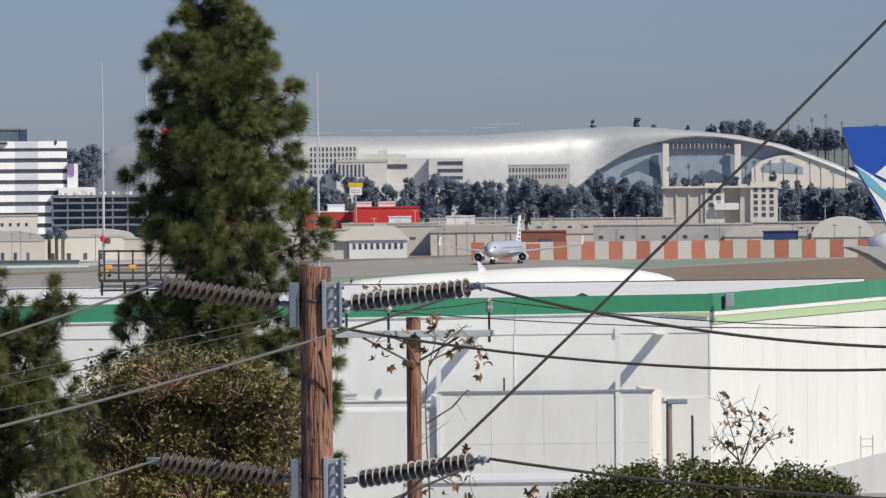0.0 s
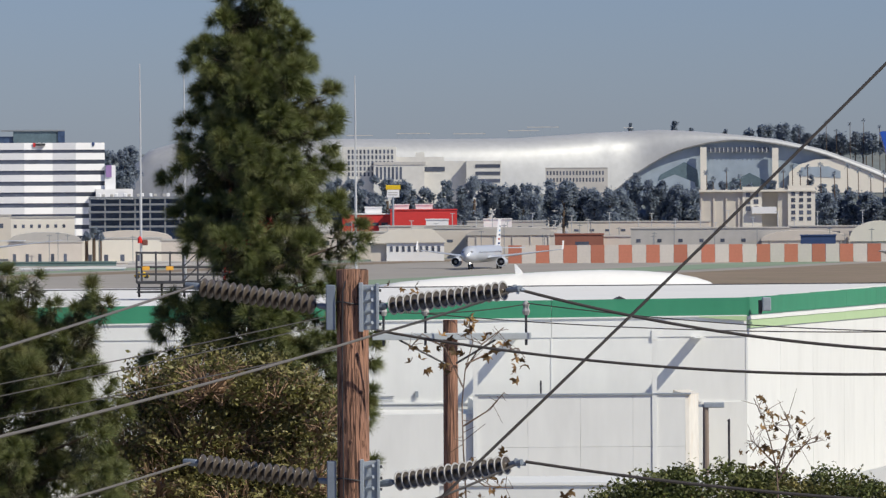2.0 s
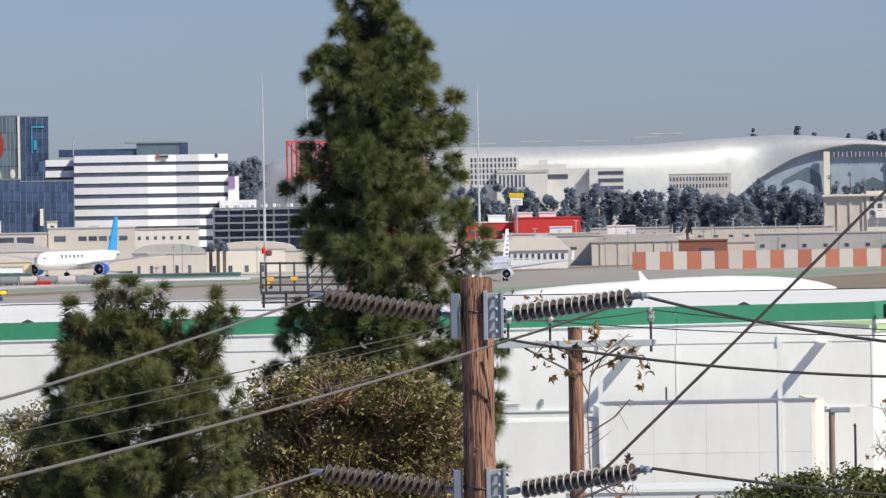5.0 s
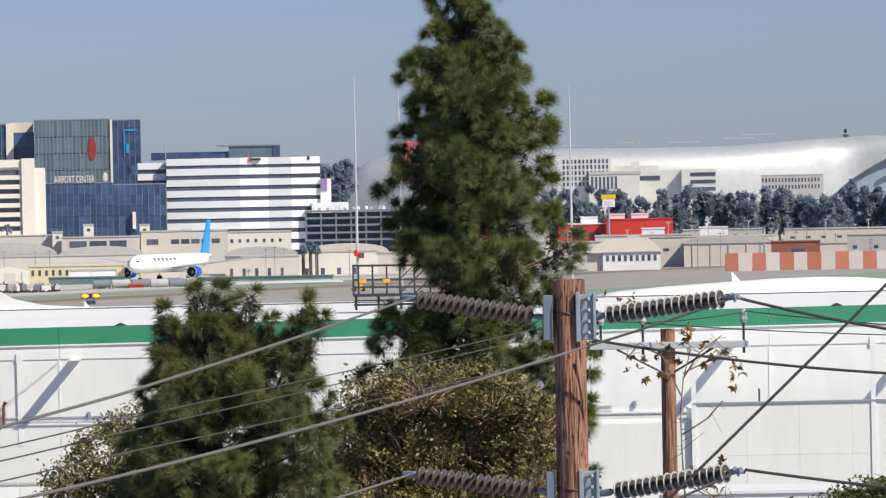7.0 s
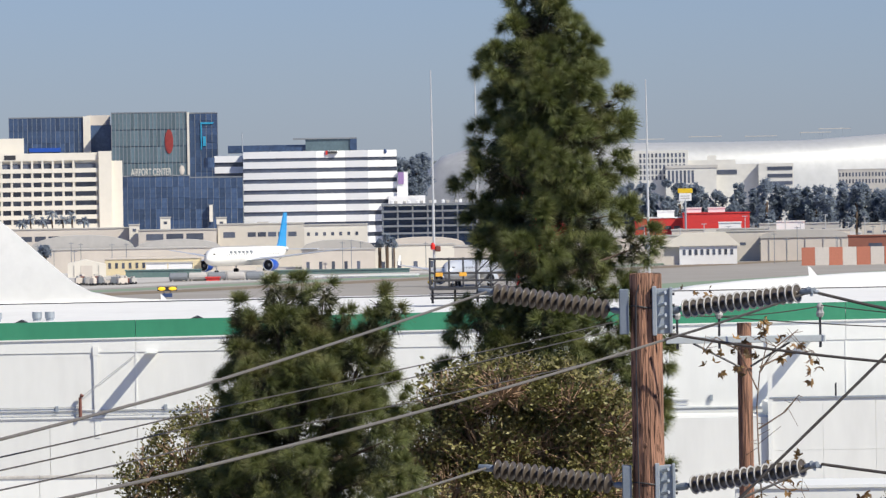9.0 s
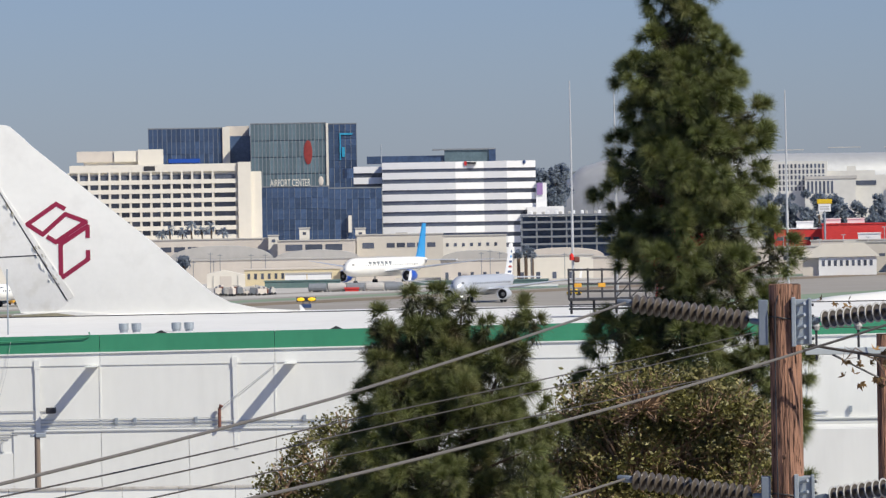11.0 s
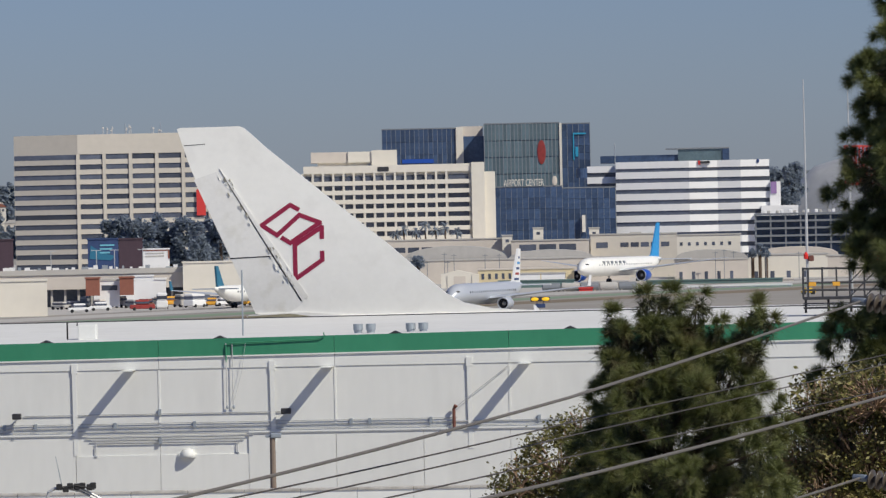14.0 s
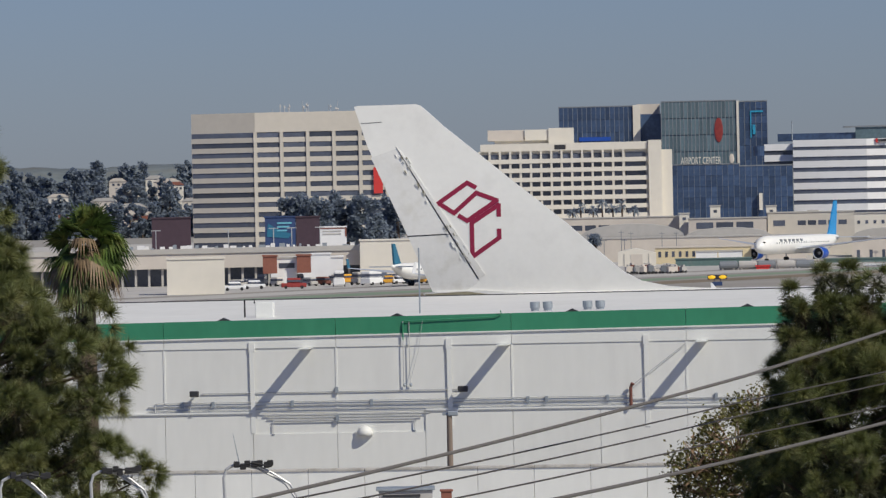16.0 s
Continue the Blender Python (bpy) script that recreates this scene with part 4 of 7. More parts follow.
    part("roof", prism([(x(384), z(-74)), (x(526), z(-74)), (x(499), z(-50)), (x(424), z(-52))], -0.5, 9.5), M["cream"], o)
    part("ridge_vent", boxes((x(462), x(484), 3, 5, z(-51), z(-45))), M["concrete"], o)
    for k in range(9):
        part("window", boxes((x(424 + 10.5 * k), x(429 + 10.5 * k), -0.07, 0.05, z(-90), z(-80))), M["glass_dark"], o)
    # far left terminal row
    d = 1240.0
    s = d * 1e-4
    o = thing("terminal", "long grey terminal with dark bays under its deck", "building", site(-1385, d))
    x, z = (lambda u: (u + 1385) * s), (lambda v: EYE + v * s)
    part("deck", boxes((x(-1760), x(-1010), 0, 40, z(-98), z(-70))), M["tan"], o)
    part("parapet", boxes((x(-1760), x(-1010), -0.3, 0.4, z(-72), z(-63))), M["concrete"], o)
    # wall coloured dark as painted shade inside the open bays
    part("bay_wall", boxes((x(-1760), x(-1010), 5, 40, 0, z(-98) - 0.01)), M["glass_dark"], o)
    for k in range(32):
        u = -1755 + 23.6 * k
        part("column", boxes((x(u), x(u) + 0.5, 1, 1.6, 0, z(-98))), M["concrete"], o)
    rr = np.random.default_rng(17)
    for k in range(44):
        u = -1560 + 12.4 * k + rr.uniform(-4, 4)
        w = rr.uniform(0.4, 1.6)
        part("roof_vent", boxes((x(u), x(u) + w, 3, 4 + w, z(-70) - 0.02, z(-62) + rr.uniform(0.0, 0.9))), M["white_panel" if k % 3 else "galv"], o)
    low_block("white_canopy", "white canopy block over the terminal gates", -1278, -1150, -98, -84, 1225, "white_panel", depth=10)
    low_block("white_canopy", "white roof block on the terminal deck", -1120, -1010, -68, -56, 1238, "cream", depth=8)
    low_block("white_box_building", "plain white box building on the apron", -1462, -1360, -146, -82, 1110, "cream", "cream", depth=12)
    for u in (-1292, -1232):
        low_block("brick_block", "brown brick block beside a gate", u, u + 25, -110, -80, 1205, "brick", depth=3)
    low_block("white_gate_block", "white gate building beside the terminal", -1205, -1172, -116, -78, 1205, "white_panel", depth=4)
    low_block("gate_building", "white gate building between brick blocks", -1268, -1232, -130, -84, 1207, "white_panel", "greyroof", [(-1264, -1236, -101, -92)], depth=4)
    for u0, u1, v0, v1, m in ((-1487, -1418, -56, -9, "maroon"), (-1287, -1233, -52, -11, "navy"), (-1232, -1190, -54, -12, "maroon"), (-1190, -1143, -47, -31, "white_panel")):
        bb = low_block("billboard", "dark rooftop billboard above the terminal", u0, u1, v0, v1, 1380, m, depth=0.6, category="billboard")
        w = (u1 - u0) * 0.069
        zb, zt = EYE + v0 * 0.138, EYE + v1 * 0.138
        if m == "navy":
            part("picture_band", prism([(-w * 0.9, zb + 1.0), (w * 0.5, zb + 0.5), (w * 0.8, zb + 1.6), (0, zb + 2.4), (-w * 0.8, zt - 1.4)], -0.1, -0.02), M["teal"], bb)
            for k in range(3):
                part("text_bar", boxes((-w * 0.2, w * (0.75 - 0.15 * k), -0.12, -0.02, zt - 1.6 - 0.9 * k, zt - 1.2 - 0.9 * k)), M["aqua"], bb)
        elif m == "white_panel":
            part("red_border", boxes((-w, w, -0.1, -0.02, zt - 0.3, zt), (w - 0.35, w, -0.1, -0.02, zb, zt - 0.31)), M["brick"], bb)
            for k in range(2):
                part("text_bar", boxes((-w * 0.8, w * 0.6, -0.1, -0.02, zb + 0.5 + 0.7 * k, zb + 0.8 + 0.7 * k)), M["greyroof"], bb)
        for q in (-0.6, 0.6):
            part("leg", rod((w * q, 1.0, 0), (w * q, 1.0, zb + 0.4), 0.2, 6), M["dark_metal"], bb)


def build_blast_fence():
    d = 1430.0
    s = d * 1e-4
    f = thing("blast_fence", "orange and white chequered blast fence", "fence", site(950, d))
    x, z = (lambda u: (u - 950) * s), (lambda v: EYE + v * s)
    n = 32
    w = 24.4
    a = mesh_of("panel", boxes((0.05, w * s - 0.05, 0, 0.35, 0, 32 * s)), M["orange"])
    b = mesh_of("panel", boxes((0.05, w * s - 0.05, 0, 0.35, 0, 32 * s)), M["fence_white"])
    for k in range(n):
        u = 633 + w * k
        piece("panel", a if k % 2 == 0 else b, f, at(x(u), 0, z(-112)))
    part("footing", boxes((x(633), x(633 + w * n), 0.4, 1.0, 0, z(-110))), M["concrete"], f)


def build_cream_block():
    d = 1700.0
    s = d * 1e-4
    o = thing("cream_block", "cream apartment block with two corner wings", "building", site(1074, d))
    x, z = (lambda u: (u - 1074) * s), (lambda v: EYE + v * s)
    top = z(18)
    part("body", boxes((x(972), x(1066), 1, 16, 0, top - 0.5)), M["beige"], o)
    part("body", boxes((x(1066), x(1110), 4, 16, 0, top - 0.8)), M["beige"], o)
    part("wing", boxes((x(1048), x(1082), 0.4, 10, 0, top + 0.6)), M["cream"], o)
    part("wing", boxes((x(1110), x(1140), 1, 16, 0, top + 0.2)), M["beige"], o)
    part("wing", boxes((x(1128), x(1176), 0, 16, 0, top + 0.9)), M["cream"], o)
    part("cornice", boxes((x(971), x(1178), -0.4, 16, top - 0.9, top - 0.3)), M["cream"], o)
    for i in range(3):
        for k in range(5):
            part("window", boxes((x(1134 + 14 * i), x(1141 + 14 * i), -0.08, 0.1, z(5 - 11 * k), z(12 - 11 * k))), M["glass_dark"], o)
    for i in range(2):
        for k in range(3):
            part("window", boxes((x(1054 + 14 * i), x(1062 + 14 * i), 0.3, 0.5, z(3 - 12 * k), z(11 - 12 * k))), M["glass_dark"], o)
    for i in range(4):
        part("pilaster", boxes((x(974 + 22 * i), x(977 + 22 * i), 0.6, 1.1, 0, top)), M["tan"], o)
    part("white_canopy", boxes((x(1064), x(1108), -1, 1, z(-26), z(-14))), M["white_panel"], o)


def build_mid_offices():
    d = 2350.0
    s = d * 1e-4
    o = thing("white_offices", "white office blocks with a grid of windows", "building", site(490, d))
    x, z = (lambda u: (u - 490) * s), (lambda v: EYE + v * s)
    part("block", boxes((x(340), x(436), 4, 24, 0, z(96))), M["pale_office"], o)
    for k in range(5):
        for i in range(12):
            part("window", boxes((x(350 + 7 * i), x(353.5 + 7 * i), 3.9, 4.1, z(44 + 10 * k), z(51 + 10 * k))), M["glass_dark"], o)
    part("block", boxes((x(396), x(486), 0, 16, 0, z(64))), M["pale_office"], o)
    part("dark_roof", boxes((x(396), x(488), -0.3, 16, z(64), z(69))), M["greyroof"], o)
    for i in range(7):
        part("column_window", boxes((x(400 + 7 * i), x(404 + 7 * i), -0.1, 0.2, z(38), z(60))), M["glass_dark"], o)
    part("block", boxes((x(430), x(520), 8, 26, 0, z(78))), M["pale_office"], o)
    part("block", boxes((x(470), x(486), 10, 20, 0, z(86))), M["pale_office"], o)
    part("block", boxes((x(486), x(580), 6, 20, 0, z(70))), M["pale_office"], o)
    part("dark_band", boxes((x(486), x(522), 5.8, 6.1, z(52), z(60))), M["glass_dark"], o)
    part("block", boxes((x(560), x(622), 2, 18, 0, z(70))), M["pale_office"], o)
    for k in range(3):
        part("dark_band", boxes((x(576), x(620), 1.8, 2.1, z(32 + 13 * k), z(38 + 13 * k))), M["glass_dark"], o)
    low_block("window_block", "long pale building with small windows", 700, 810, 10, 56, 3000, "concrete", "greyroof", slots(702, 806, 18, 44, 51, 0.5) + slots(702, 806, 18, 32, 39, 0.5), depth=20)


def build_stadium():
    """The great silver arena: a shell of rings, open under a long arch at its end."""
    d = 4450.0
    s = d * 1e-4
    st = thing("stadium", "vast silver domed stadium with an arched opening", "stadium", site(600, d))
    x, z = (lambda u: (u - 600) * s), (lambda v: EYE + v * s)
    prof = [(-60, 20), (-30, 62), (0, 92), (50, 106), (150, 111), (350, 110), (500, 109), (650, 110), (780, 119), (900, 125), (960, 122), (1030, 116), (1110, 107), (1190, 89), (1240, 71), (1280, 56), (1330, 34)]
    us = np.arange(-60, 1331, 15)
    tops = np.interp(us, [p[0] for p in prof], [p[1] for p in prof])
    bm = bmesh.new()
    rows = []
    for u, t in zip(us, tops):
        ring = []
        low = 10.0 if u < 815 else float(np.interp(u, [815, 832, 855, 887, 920, 950, 990, 1030, 1070, 1110, 1164, 1200, 1235, 1280, 1330], [12, 24, 44, 64, 82, 92, 101, 105, 103.5, 98, 87, 76, 63, 45, 22]))
        bulge = 0.00109 * min(0.0, (x(u) + 130) ** 2 - (x(880) + 130) ** 2) * min(1.0, max(0.0, (905 - u) / 110)) ** 1.5
        for k in range(25):
            a = k / 24 * math.pi
            c = 1 - math.cos(a)
            # steep skirt, then a broad flat crown, then the far side
            y = 10 * c + 50 * c ** 3 if k <= 12 else 60 + 110 * (c - 1)
            ring.append(bm.verts.new((x(u), y + bulge, z(low + (t - low) * max(0.0, math.sin(a)) ** 0.9))))
        rows.append(ring)
    for i, (r, q) in enumerate(zip(rows, rows[1:])):
        u = us[i]
        for k in range(24):
            bm.faces.new((r[k], q[k], q[k + 1], r[k + 1]))
    bmesh.ops.recalc_face_normals(bm, faces=bm.faces)
    part("shell", bm, M["silver"], st, "perforated silver roof shell", smooth=True)
    arc = [(815, 12), (832, 24), (855, 44), (887, 64), (920, 82), (950, 92), (990, 101), (1030, 105), (1070, 103.5), (1110, 98), (1164, 87), (1200, 76), (1235, 63), (1280, 45), (1330, 22)]
    part("arch_rim", tube(bmesh.new(), [(x(u), 2, z(v)) for u, v in arc], 1.1, 8), M["silver"], st)
    part("rear_shell", prism([(x(825), z(8))] + [(x(u), z(v - 2)) for u, v in arc[1:-1]] + [(x(1325), z(8))], 6, 8), M["steel_blue"], st, "blue-grey translucent canopy seen under the arch")
    # seating bowl and glazed concourse under the canopy
    for k, (u0, u1, v) in enumerate(((890, 975, 66), (990, 1100, 62), (1000, 1095, 46), (860, 970, 44))):
        part("concourse", prism([(x(u0), z(6)), (x(u1), z(6)), (x(u1 - 6), z(v - 14)), (x((u0 + u1) / 2 + 14), z(v)), (x(u0 + 14), z(v - 22))], 5.2 - 0.6 * k, 5.9 - 0.6 * k), M["steel_blue" if k % 2 else "glass_green"], st)
    part("clerestory", boxes((x(988), x(1096), 3, 3.4, z(83), z(91))), M["glass_dark"], st)
    for k in range(14):
        part("clerestory_post", boxes((x(992 + 7.6 * k), x(993.6 + 7.6 * k), 2.6, 3, z(82), z(92))), M["silver"], st)
    inner = [(1131, 10), (1131, 46), (1148, 60), (1178, 69), (1212, 70), (1250, 60), (1283, 44), (1312, 27), (1312, 10)]
    part("inner_shell", prism([(x(u), z(v)) for u, v in inner], 1.5, 2.4), M["cream"], st, "cream inner shell wall")
    part("glazed_band", prism([(x(u), z(v)) for u, v in ((1150, 40), (1152, 55), (1200, 57), (1222, 48), (1222, 36))], 1.2, 1.6), M["steel_blue"], st)
    for u0, u1, v in ((974, 985, 92), (1101, 1112, 90)):
        part("pylon", boxes((x(u0), x(u1), -1.5, 1.0, 0, z(v))), M["cream"], st)
    for u0, u1, v in ((345, 392, 117), (436, 494, 120), (536, 594, 119), (634, 690, 124), (668, 726, 130), (842, 858, 128)):
        part("roof_light_bank", boxes((x(u0), x(u1), 55, 58, z(v), z(v) + 0.6)), M["concrete"], st)
        for q in np.linspace(u0 + 2, u1 - 2, 5):
            part("bank_post", boxes((x(q) - 0.1, x(q) + 0.1, 56, 57, z(v - 14), z(v) + 0.2)), M["galv"], st)


def build_hills():
    """Scrubby ridges on the skyline with scattered houses and trees."""
    for name, u0, u1, d, h in (("hill_west", -2300, -900, 4300, 86), ("hill_east", 750, 2200, 4850, 104), ("hill_middle", -900, 750, 4850, 84)):
        s = d * 1e-4
        n = 60
        c = (u0 + u1) / 2
        v, f = [], []
        for i in range(n + 1):
            u = u0 + (u1 - u0) * i / n
            t = h + 8 * noise.noise((u * 0.006, 3.1, d)) + 5 * noise.noise((u * 0.03, 8.0, d))
            if name == "hill_middle" and u > -260:
                t = min(t, 92)
            for k, (yy, q) in enumerate(((-230, -0.02), (-150, 0.45), (-60, 0.9), (0, 1.0), (60, 0.2))):
                z = EYE + t * s * 1.0
                v.append(((u - c) * s, yy, max(-0.5, z * q if q > 0 else -0.5)))
        for i in range(n):
            for k in range(4):
                a = i * 5 + k
                f.append((a, a + 5, a + 6, a + 1))
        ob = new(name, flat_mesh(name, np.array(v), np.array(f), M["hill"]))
        ob.matrix_basis = site(c, d)
        tagged(ob, "scrub-covered hill on the skyline", "hill", kind="structure")


def build_far_details():
    """Light poles, a tall roadside sign, hillside houses and rooftop odds and ends."""
    r = np.random.default_rng(21)
    for k in range(26):
        u = 350 + 36 * k + r.uniform(-12, 12)
        d = 1590 + r.uniform(-20, 90)
        s = d * 1e-4
        p = thing("light_pole", "slim grey light pole behind the airfield", "street lamp", site(u, d), group="airfield light poles")
        h = EYE - r.uniform(18, 44) * s
        part("pole", rod((0, 0, 0), (0, 0, h), 0.12, 6), M["pipe"], p)
        part("lamp_arm", boxes((-0.7, 0.7, -0.08, 0.08, h - 0.1, h + 0.1)), M["pipe"], p)
    for u in (-1480, -1352, -1272, -1240, -1190):
        p = thing("light_pole", "twin-armed white light pole on a deck", "street lamp", site(u, 1300), group="airfield light poles")
        h = EYE - 30 * 0.13
        part("pole", rod((0, 0, 0), (0, 0, h), 0.1, 6), M["pipe"], p)
        part("lamp_arm", boxes((-1.1, 1.1, -0.08, 0.08, h - 0.08, h + 0.1)), M["pipe"], p)
    p = thing("roadside_sign", "yellow and white sign on a tall post", "sign", site(430, 1640))
    s = 0.164
    part("post", rod((0, 0.3, 0), (0, 0.3, EYE + 8 * s), 0.3, 8), M["galv"], p)
    part("yellow_panel", boxes((-13 * s, 13 * s, 0, 0.5, EYE + 20 * s, EYE + 28 * s), bevel=0.05), M["yellow"], p)
    part("white_panel", boxes((-11 * s, 11 * s, 0.05, 0.45, EYE + 6 * s, EYE + 19.8 * s), bevel=0.05), M["white_panel"], p)
    for k in range(2):
        part("text_bar", boxes((-8 * s, 8 * s, 0, 0.1, EYE + (10 + 4 * k) * s, EYE + (11.5 + 4 * k) * s)), M["greyroof"], p)
    for k in range(15):
        u = -1780 + r.uniform(0, 370)
        v = r.uniform(-10, 62)
        d = 4030 - (62 - v) * 3
        s = d * 1e-4
        h = thing("hill_house", "small pale house on the hillside", "house", site(u, d), group="hillside houses")
        z = EYE + v * s
        w = r.uniform(5, 11)
        part("wall", boxes((-w, w, 0, 8, 0, z)), M[("beige", "tan", "tan", "cream")[k % 4]], h)
        part("roof", prism([(-w - 0.6, z), (w + 0.6, z), (w * 0.5, z + 2.4), (-w * 0.5, z + 2.4)], -0.5, 8.5), M[("brick", "greyroof", "tan")[k % 3]], h)
        for q in (-0.5, 0.1, 0.6):
            part("window", boxes((w * q - 0.8, w * q + 0.8, -0.1, 0.1, z - 3, z - 1.4)), M["glass_dark"], h)
    # odds and ends standing on the hangar roof
    b = thing("roof_hatch", "white roof hatch box", "hatch", at(east(-1290, 312), 312, 9.9))
    part("box", boxes((-0.5, 0.5, -0.4, 0.4, 0, 1.05), bevel=0.03), M["trim_white"], b)
    b = thing("roof_bracket", "black bent pipe bracket on the roof", "bracket", at(east(-1318, 312), 312, 9.9))
    part("bent_pipe", tube(bmesh.new(), [(-0.25, 0, 0), (-0.25, 0, 1.2), (0.3, 0, 1.2), (0.3, 0, 1.0)], 0.05, 6), M["black"], b)
    b = thing("roof_mast", "thin grey mast above the roof edge", "mast", at(east(-1016, 312), 312, 9.9))
    part("mast", rod((0, 0, 0), (0, 0, 3.9), 0.045, 6), M["galv"], b)


def build_yard_clutter():
    """Trailers, sheds, tanks and thin masts crowding the yards behind the airfield."""
    r = np.random.default_rng(77)
    spans = [(560, 1410, -78, -58, 1590), (-720, -400, -80, -60, 1600), (-240, 170, -80, -62, 1590)]
    for u0, u1, v0, v1, d0 in spans:
        for k in range(int((u1 - u0) / 22)):
            u, d = r.uniform(u0, u1), d0 + r.uniform(0, 80)
            s = d * 1e-4
            h, w = EYE + r.uniform(v0, v1) * s, r.uniform(1.5, 6.0)
            m = ("concrete", "cream", "tan", "greyroof", "white_panel", "beige")[int(r.integers(0, 6))]
            if k % 2:
                c = thing("yard_shed", "small pale shed in a crowded yard", "shed", site(u, d, 0, r.uniform(-15, 15)), group="yard sheds")
                part("body", boxes((-w, w, 0, 3, 0, h)), M[m], c)
                part("roof", boxes((-w - 0.2, w + 0.2, -0.2, 3.2, h, h + 0.25)), M["greyroof" if k % 4 == 1 else "concrete"], c)
            else:
                c = thing("yard_mast", "thin grey mast in a crowded yard", "mast", site(u, d - 120), group="yard masts")
                top = h + r.uniform(1, 5)
                part("pole", rod((0, 0, 0), (0, 0, top), 0.09, 6), M["mullion"], c)
                part("crossbar", boxes((-0.7, 0.7, -0.07, 0.07, top - 0.5, top - 0.35)), M["mullion"], c)


build_yard_clutter()
build_far_details()
build_office(), build_hotel(), build_towers(), build_striped(), build_parking(), build_low_rows(), build_blast_fence()
build_cream_block(), build_mid_offices(), build_stadium(), build_hills()


# ---------------------------------------------------------------- trees
def pine(name, label, u, d, top, low, profile, mat, seed, puff=0.5, tufts=15, count=80, needle=0.30, wid=0.006, trunk_r=0.26, levels=17, around=7, drop=0.08, tips=(), core=1.0, shift=0.0, hidden=-2.0):
    """A pine: tapered trunk, limbs, and rounded puffs of long-needled tufts at the limb ends."""
    global rng
    rng = np.random.default_rng(seed)
    t = thing(name, label, "tree", site(u, d))
    s = d * 1e-4
    bm = bmesh.new()
    zs = np.linspace(0, top, 14)
    tube(bm, [(0.06 * math.sin(z) + shift * max(0, z - low), 0.05 * math.cos(1.3 * z), z) for z in zs], [max(0.025, trunk_r * (1 - 0.93 * (z / top) ** 1.3)) for z in zs], 9)
    part("trunk", bm, M["bark"], t, smooth=True)
    puffs = []
    for i in range(levels):
        z = low + (top - low) * (i + 0.3) / levels
        rl, rr = profile(z)
        cx = shift * max(0, z - low)
        a0 = rng.uniform(0, 6.28)
        n = around if rl + rr > 2.2 else max(4, around - 2)
        for k in range(n):
            a = a0 + k * math.tau / n + rng.uniform(-0.3, 0.3)
            w = 0.5 + 0.5 * math.cos(a)
            r = (rr * w + rl * (1 - w))
            if rl + rr > 1.8 and r < 0.75:
                continue
            lobe = min(puff, 0.24 * (rl + rr) + 0.08)
            r = max(0.1, r * rng.uniform(0.88, 1.06) - lobe * 0.55 - needle * 0.3)
            end = np.array([cx + r * math.cos(a), r * math.sin(a), z + 0.08 * r + rng.uniform(-0.25, 0.25)])
            mid = np.array([cx + 0.5 * r * math.cos(a), 0.5 * r * math.sin(a), z - 0.12 * r])
            if rng.uniform() > drop:
                part("limb", tube(bmesh.new(), [(cx, 0, z - 0.25 * r - 0.1), tuple(mid), tuple(end)], [0.05, 0.035, 0.012], 5, False), M["bark"], t)
                puffs.append((end, lobe * rng.uniform(0.8, 1.15), (math.cos(a), math.sin(a), 0.0)))
            if r > lobe * 1.2:
                c = mid + np.array([0, 0, 0.25]) + rng.normal(size=3) * 0.12
                puffs.append((c, lobe * rng.uniform(0.7, 0.95), (math.cos(a), math.sin(a), 0.3)))
    for (tu, tv) in tips:
        e = np.array([(tu - u) * s, rng.uniform(-0.5, 0.1), EYE + tv * s])
        part("limb", tube(bmesh.new(), [(e[0] * 0.6, 0, e[2] - 1.5), (e[0] * 0.85, e[1] * 0.6, e[2] - 0.7), tuple(e)], [0.03, 0.022, 0.012], 5, False), M["bark"], t)
        puffs.append((e, puff * 0.5, (0, 0, 0.9)))
        puffs.append((e + np.array([rng.uniform(-0.3, 0.3), rng.uniform(-0.2, 0.2), -0.55]), puff * 0.4, (0, 0, 0.2)))
    # every limb end carries pom-poms: long needles spreading from one shoot tip
    cs, ds = [], []
    for c, r, out in puffs:
        m = max(3, int(tufts * (r / puff) ** 2 * (0.3 if out[0] < hidden else 1.0)))
        q = unit(rng.normal(size=(m, 3)) + 0.7 * np.array(out) + np.array([0, -0.1, 0.5]))
        cs.append(np.array(c) + q * r * rng.uniform(0.45, 0.85, (m, 1)) * np.array([1, 1, 0.85]))
        ds.append(unit(q + np.array([0, 0, 0.35])))
    piece("crown", needles(np.concatenate(cs), np.concatenate(ds), count, needle, wid, 0.72, M[mat]), t)
    # old inner foliage close to the limbs, coloured dark for the crown's inner shade
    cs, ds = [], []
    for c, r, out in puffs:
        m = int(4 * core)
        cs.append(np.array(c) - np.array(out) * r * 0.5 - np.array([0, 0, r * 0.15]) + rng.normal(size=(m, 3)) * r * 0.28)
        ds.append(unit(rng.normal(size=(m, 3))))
    piece("inner_crown", needles(np.concatenate(cs), np.concatenate(ds), 40, needle * 0.9, wid * 1.6, 0.9, M["needle_old_shade"]), t)
    return t


def lerp_profile(rows):
    zz = [r[0] for r in rows]
    return lambda z: (float(np.interp(z, zz, [r[1] for r in rows])), float(np.interp(z, zz, [r[2] for r in rows])))


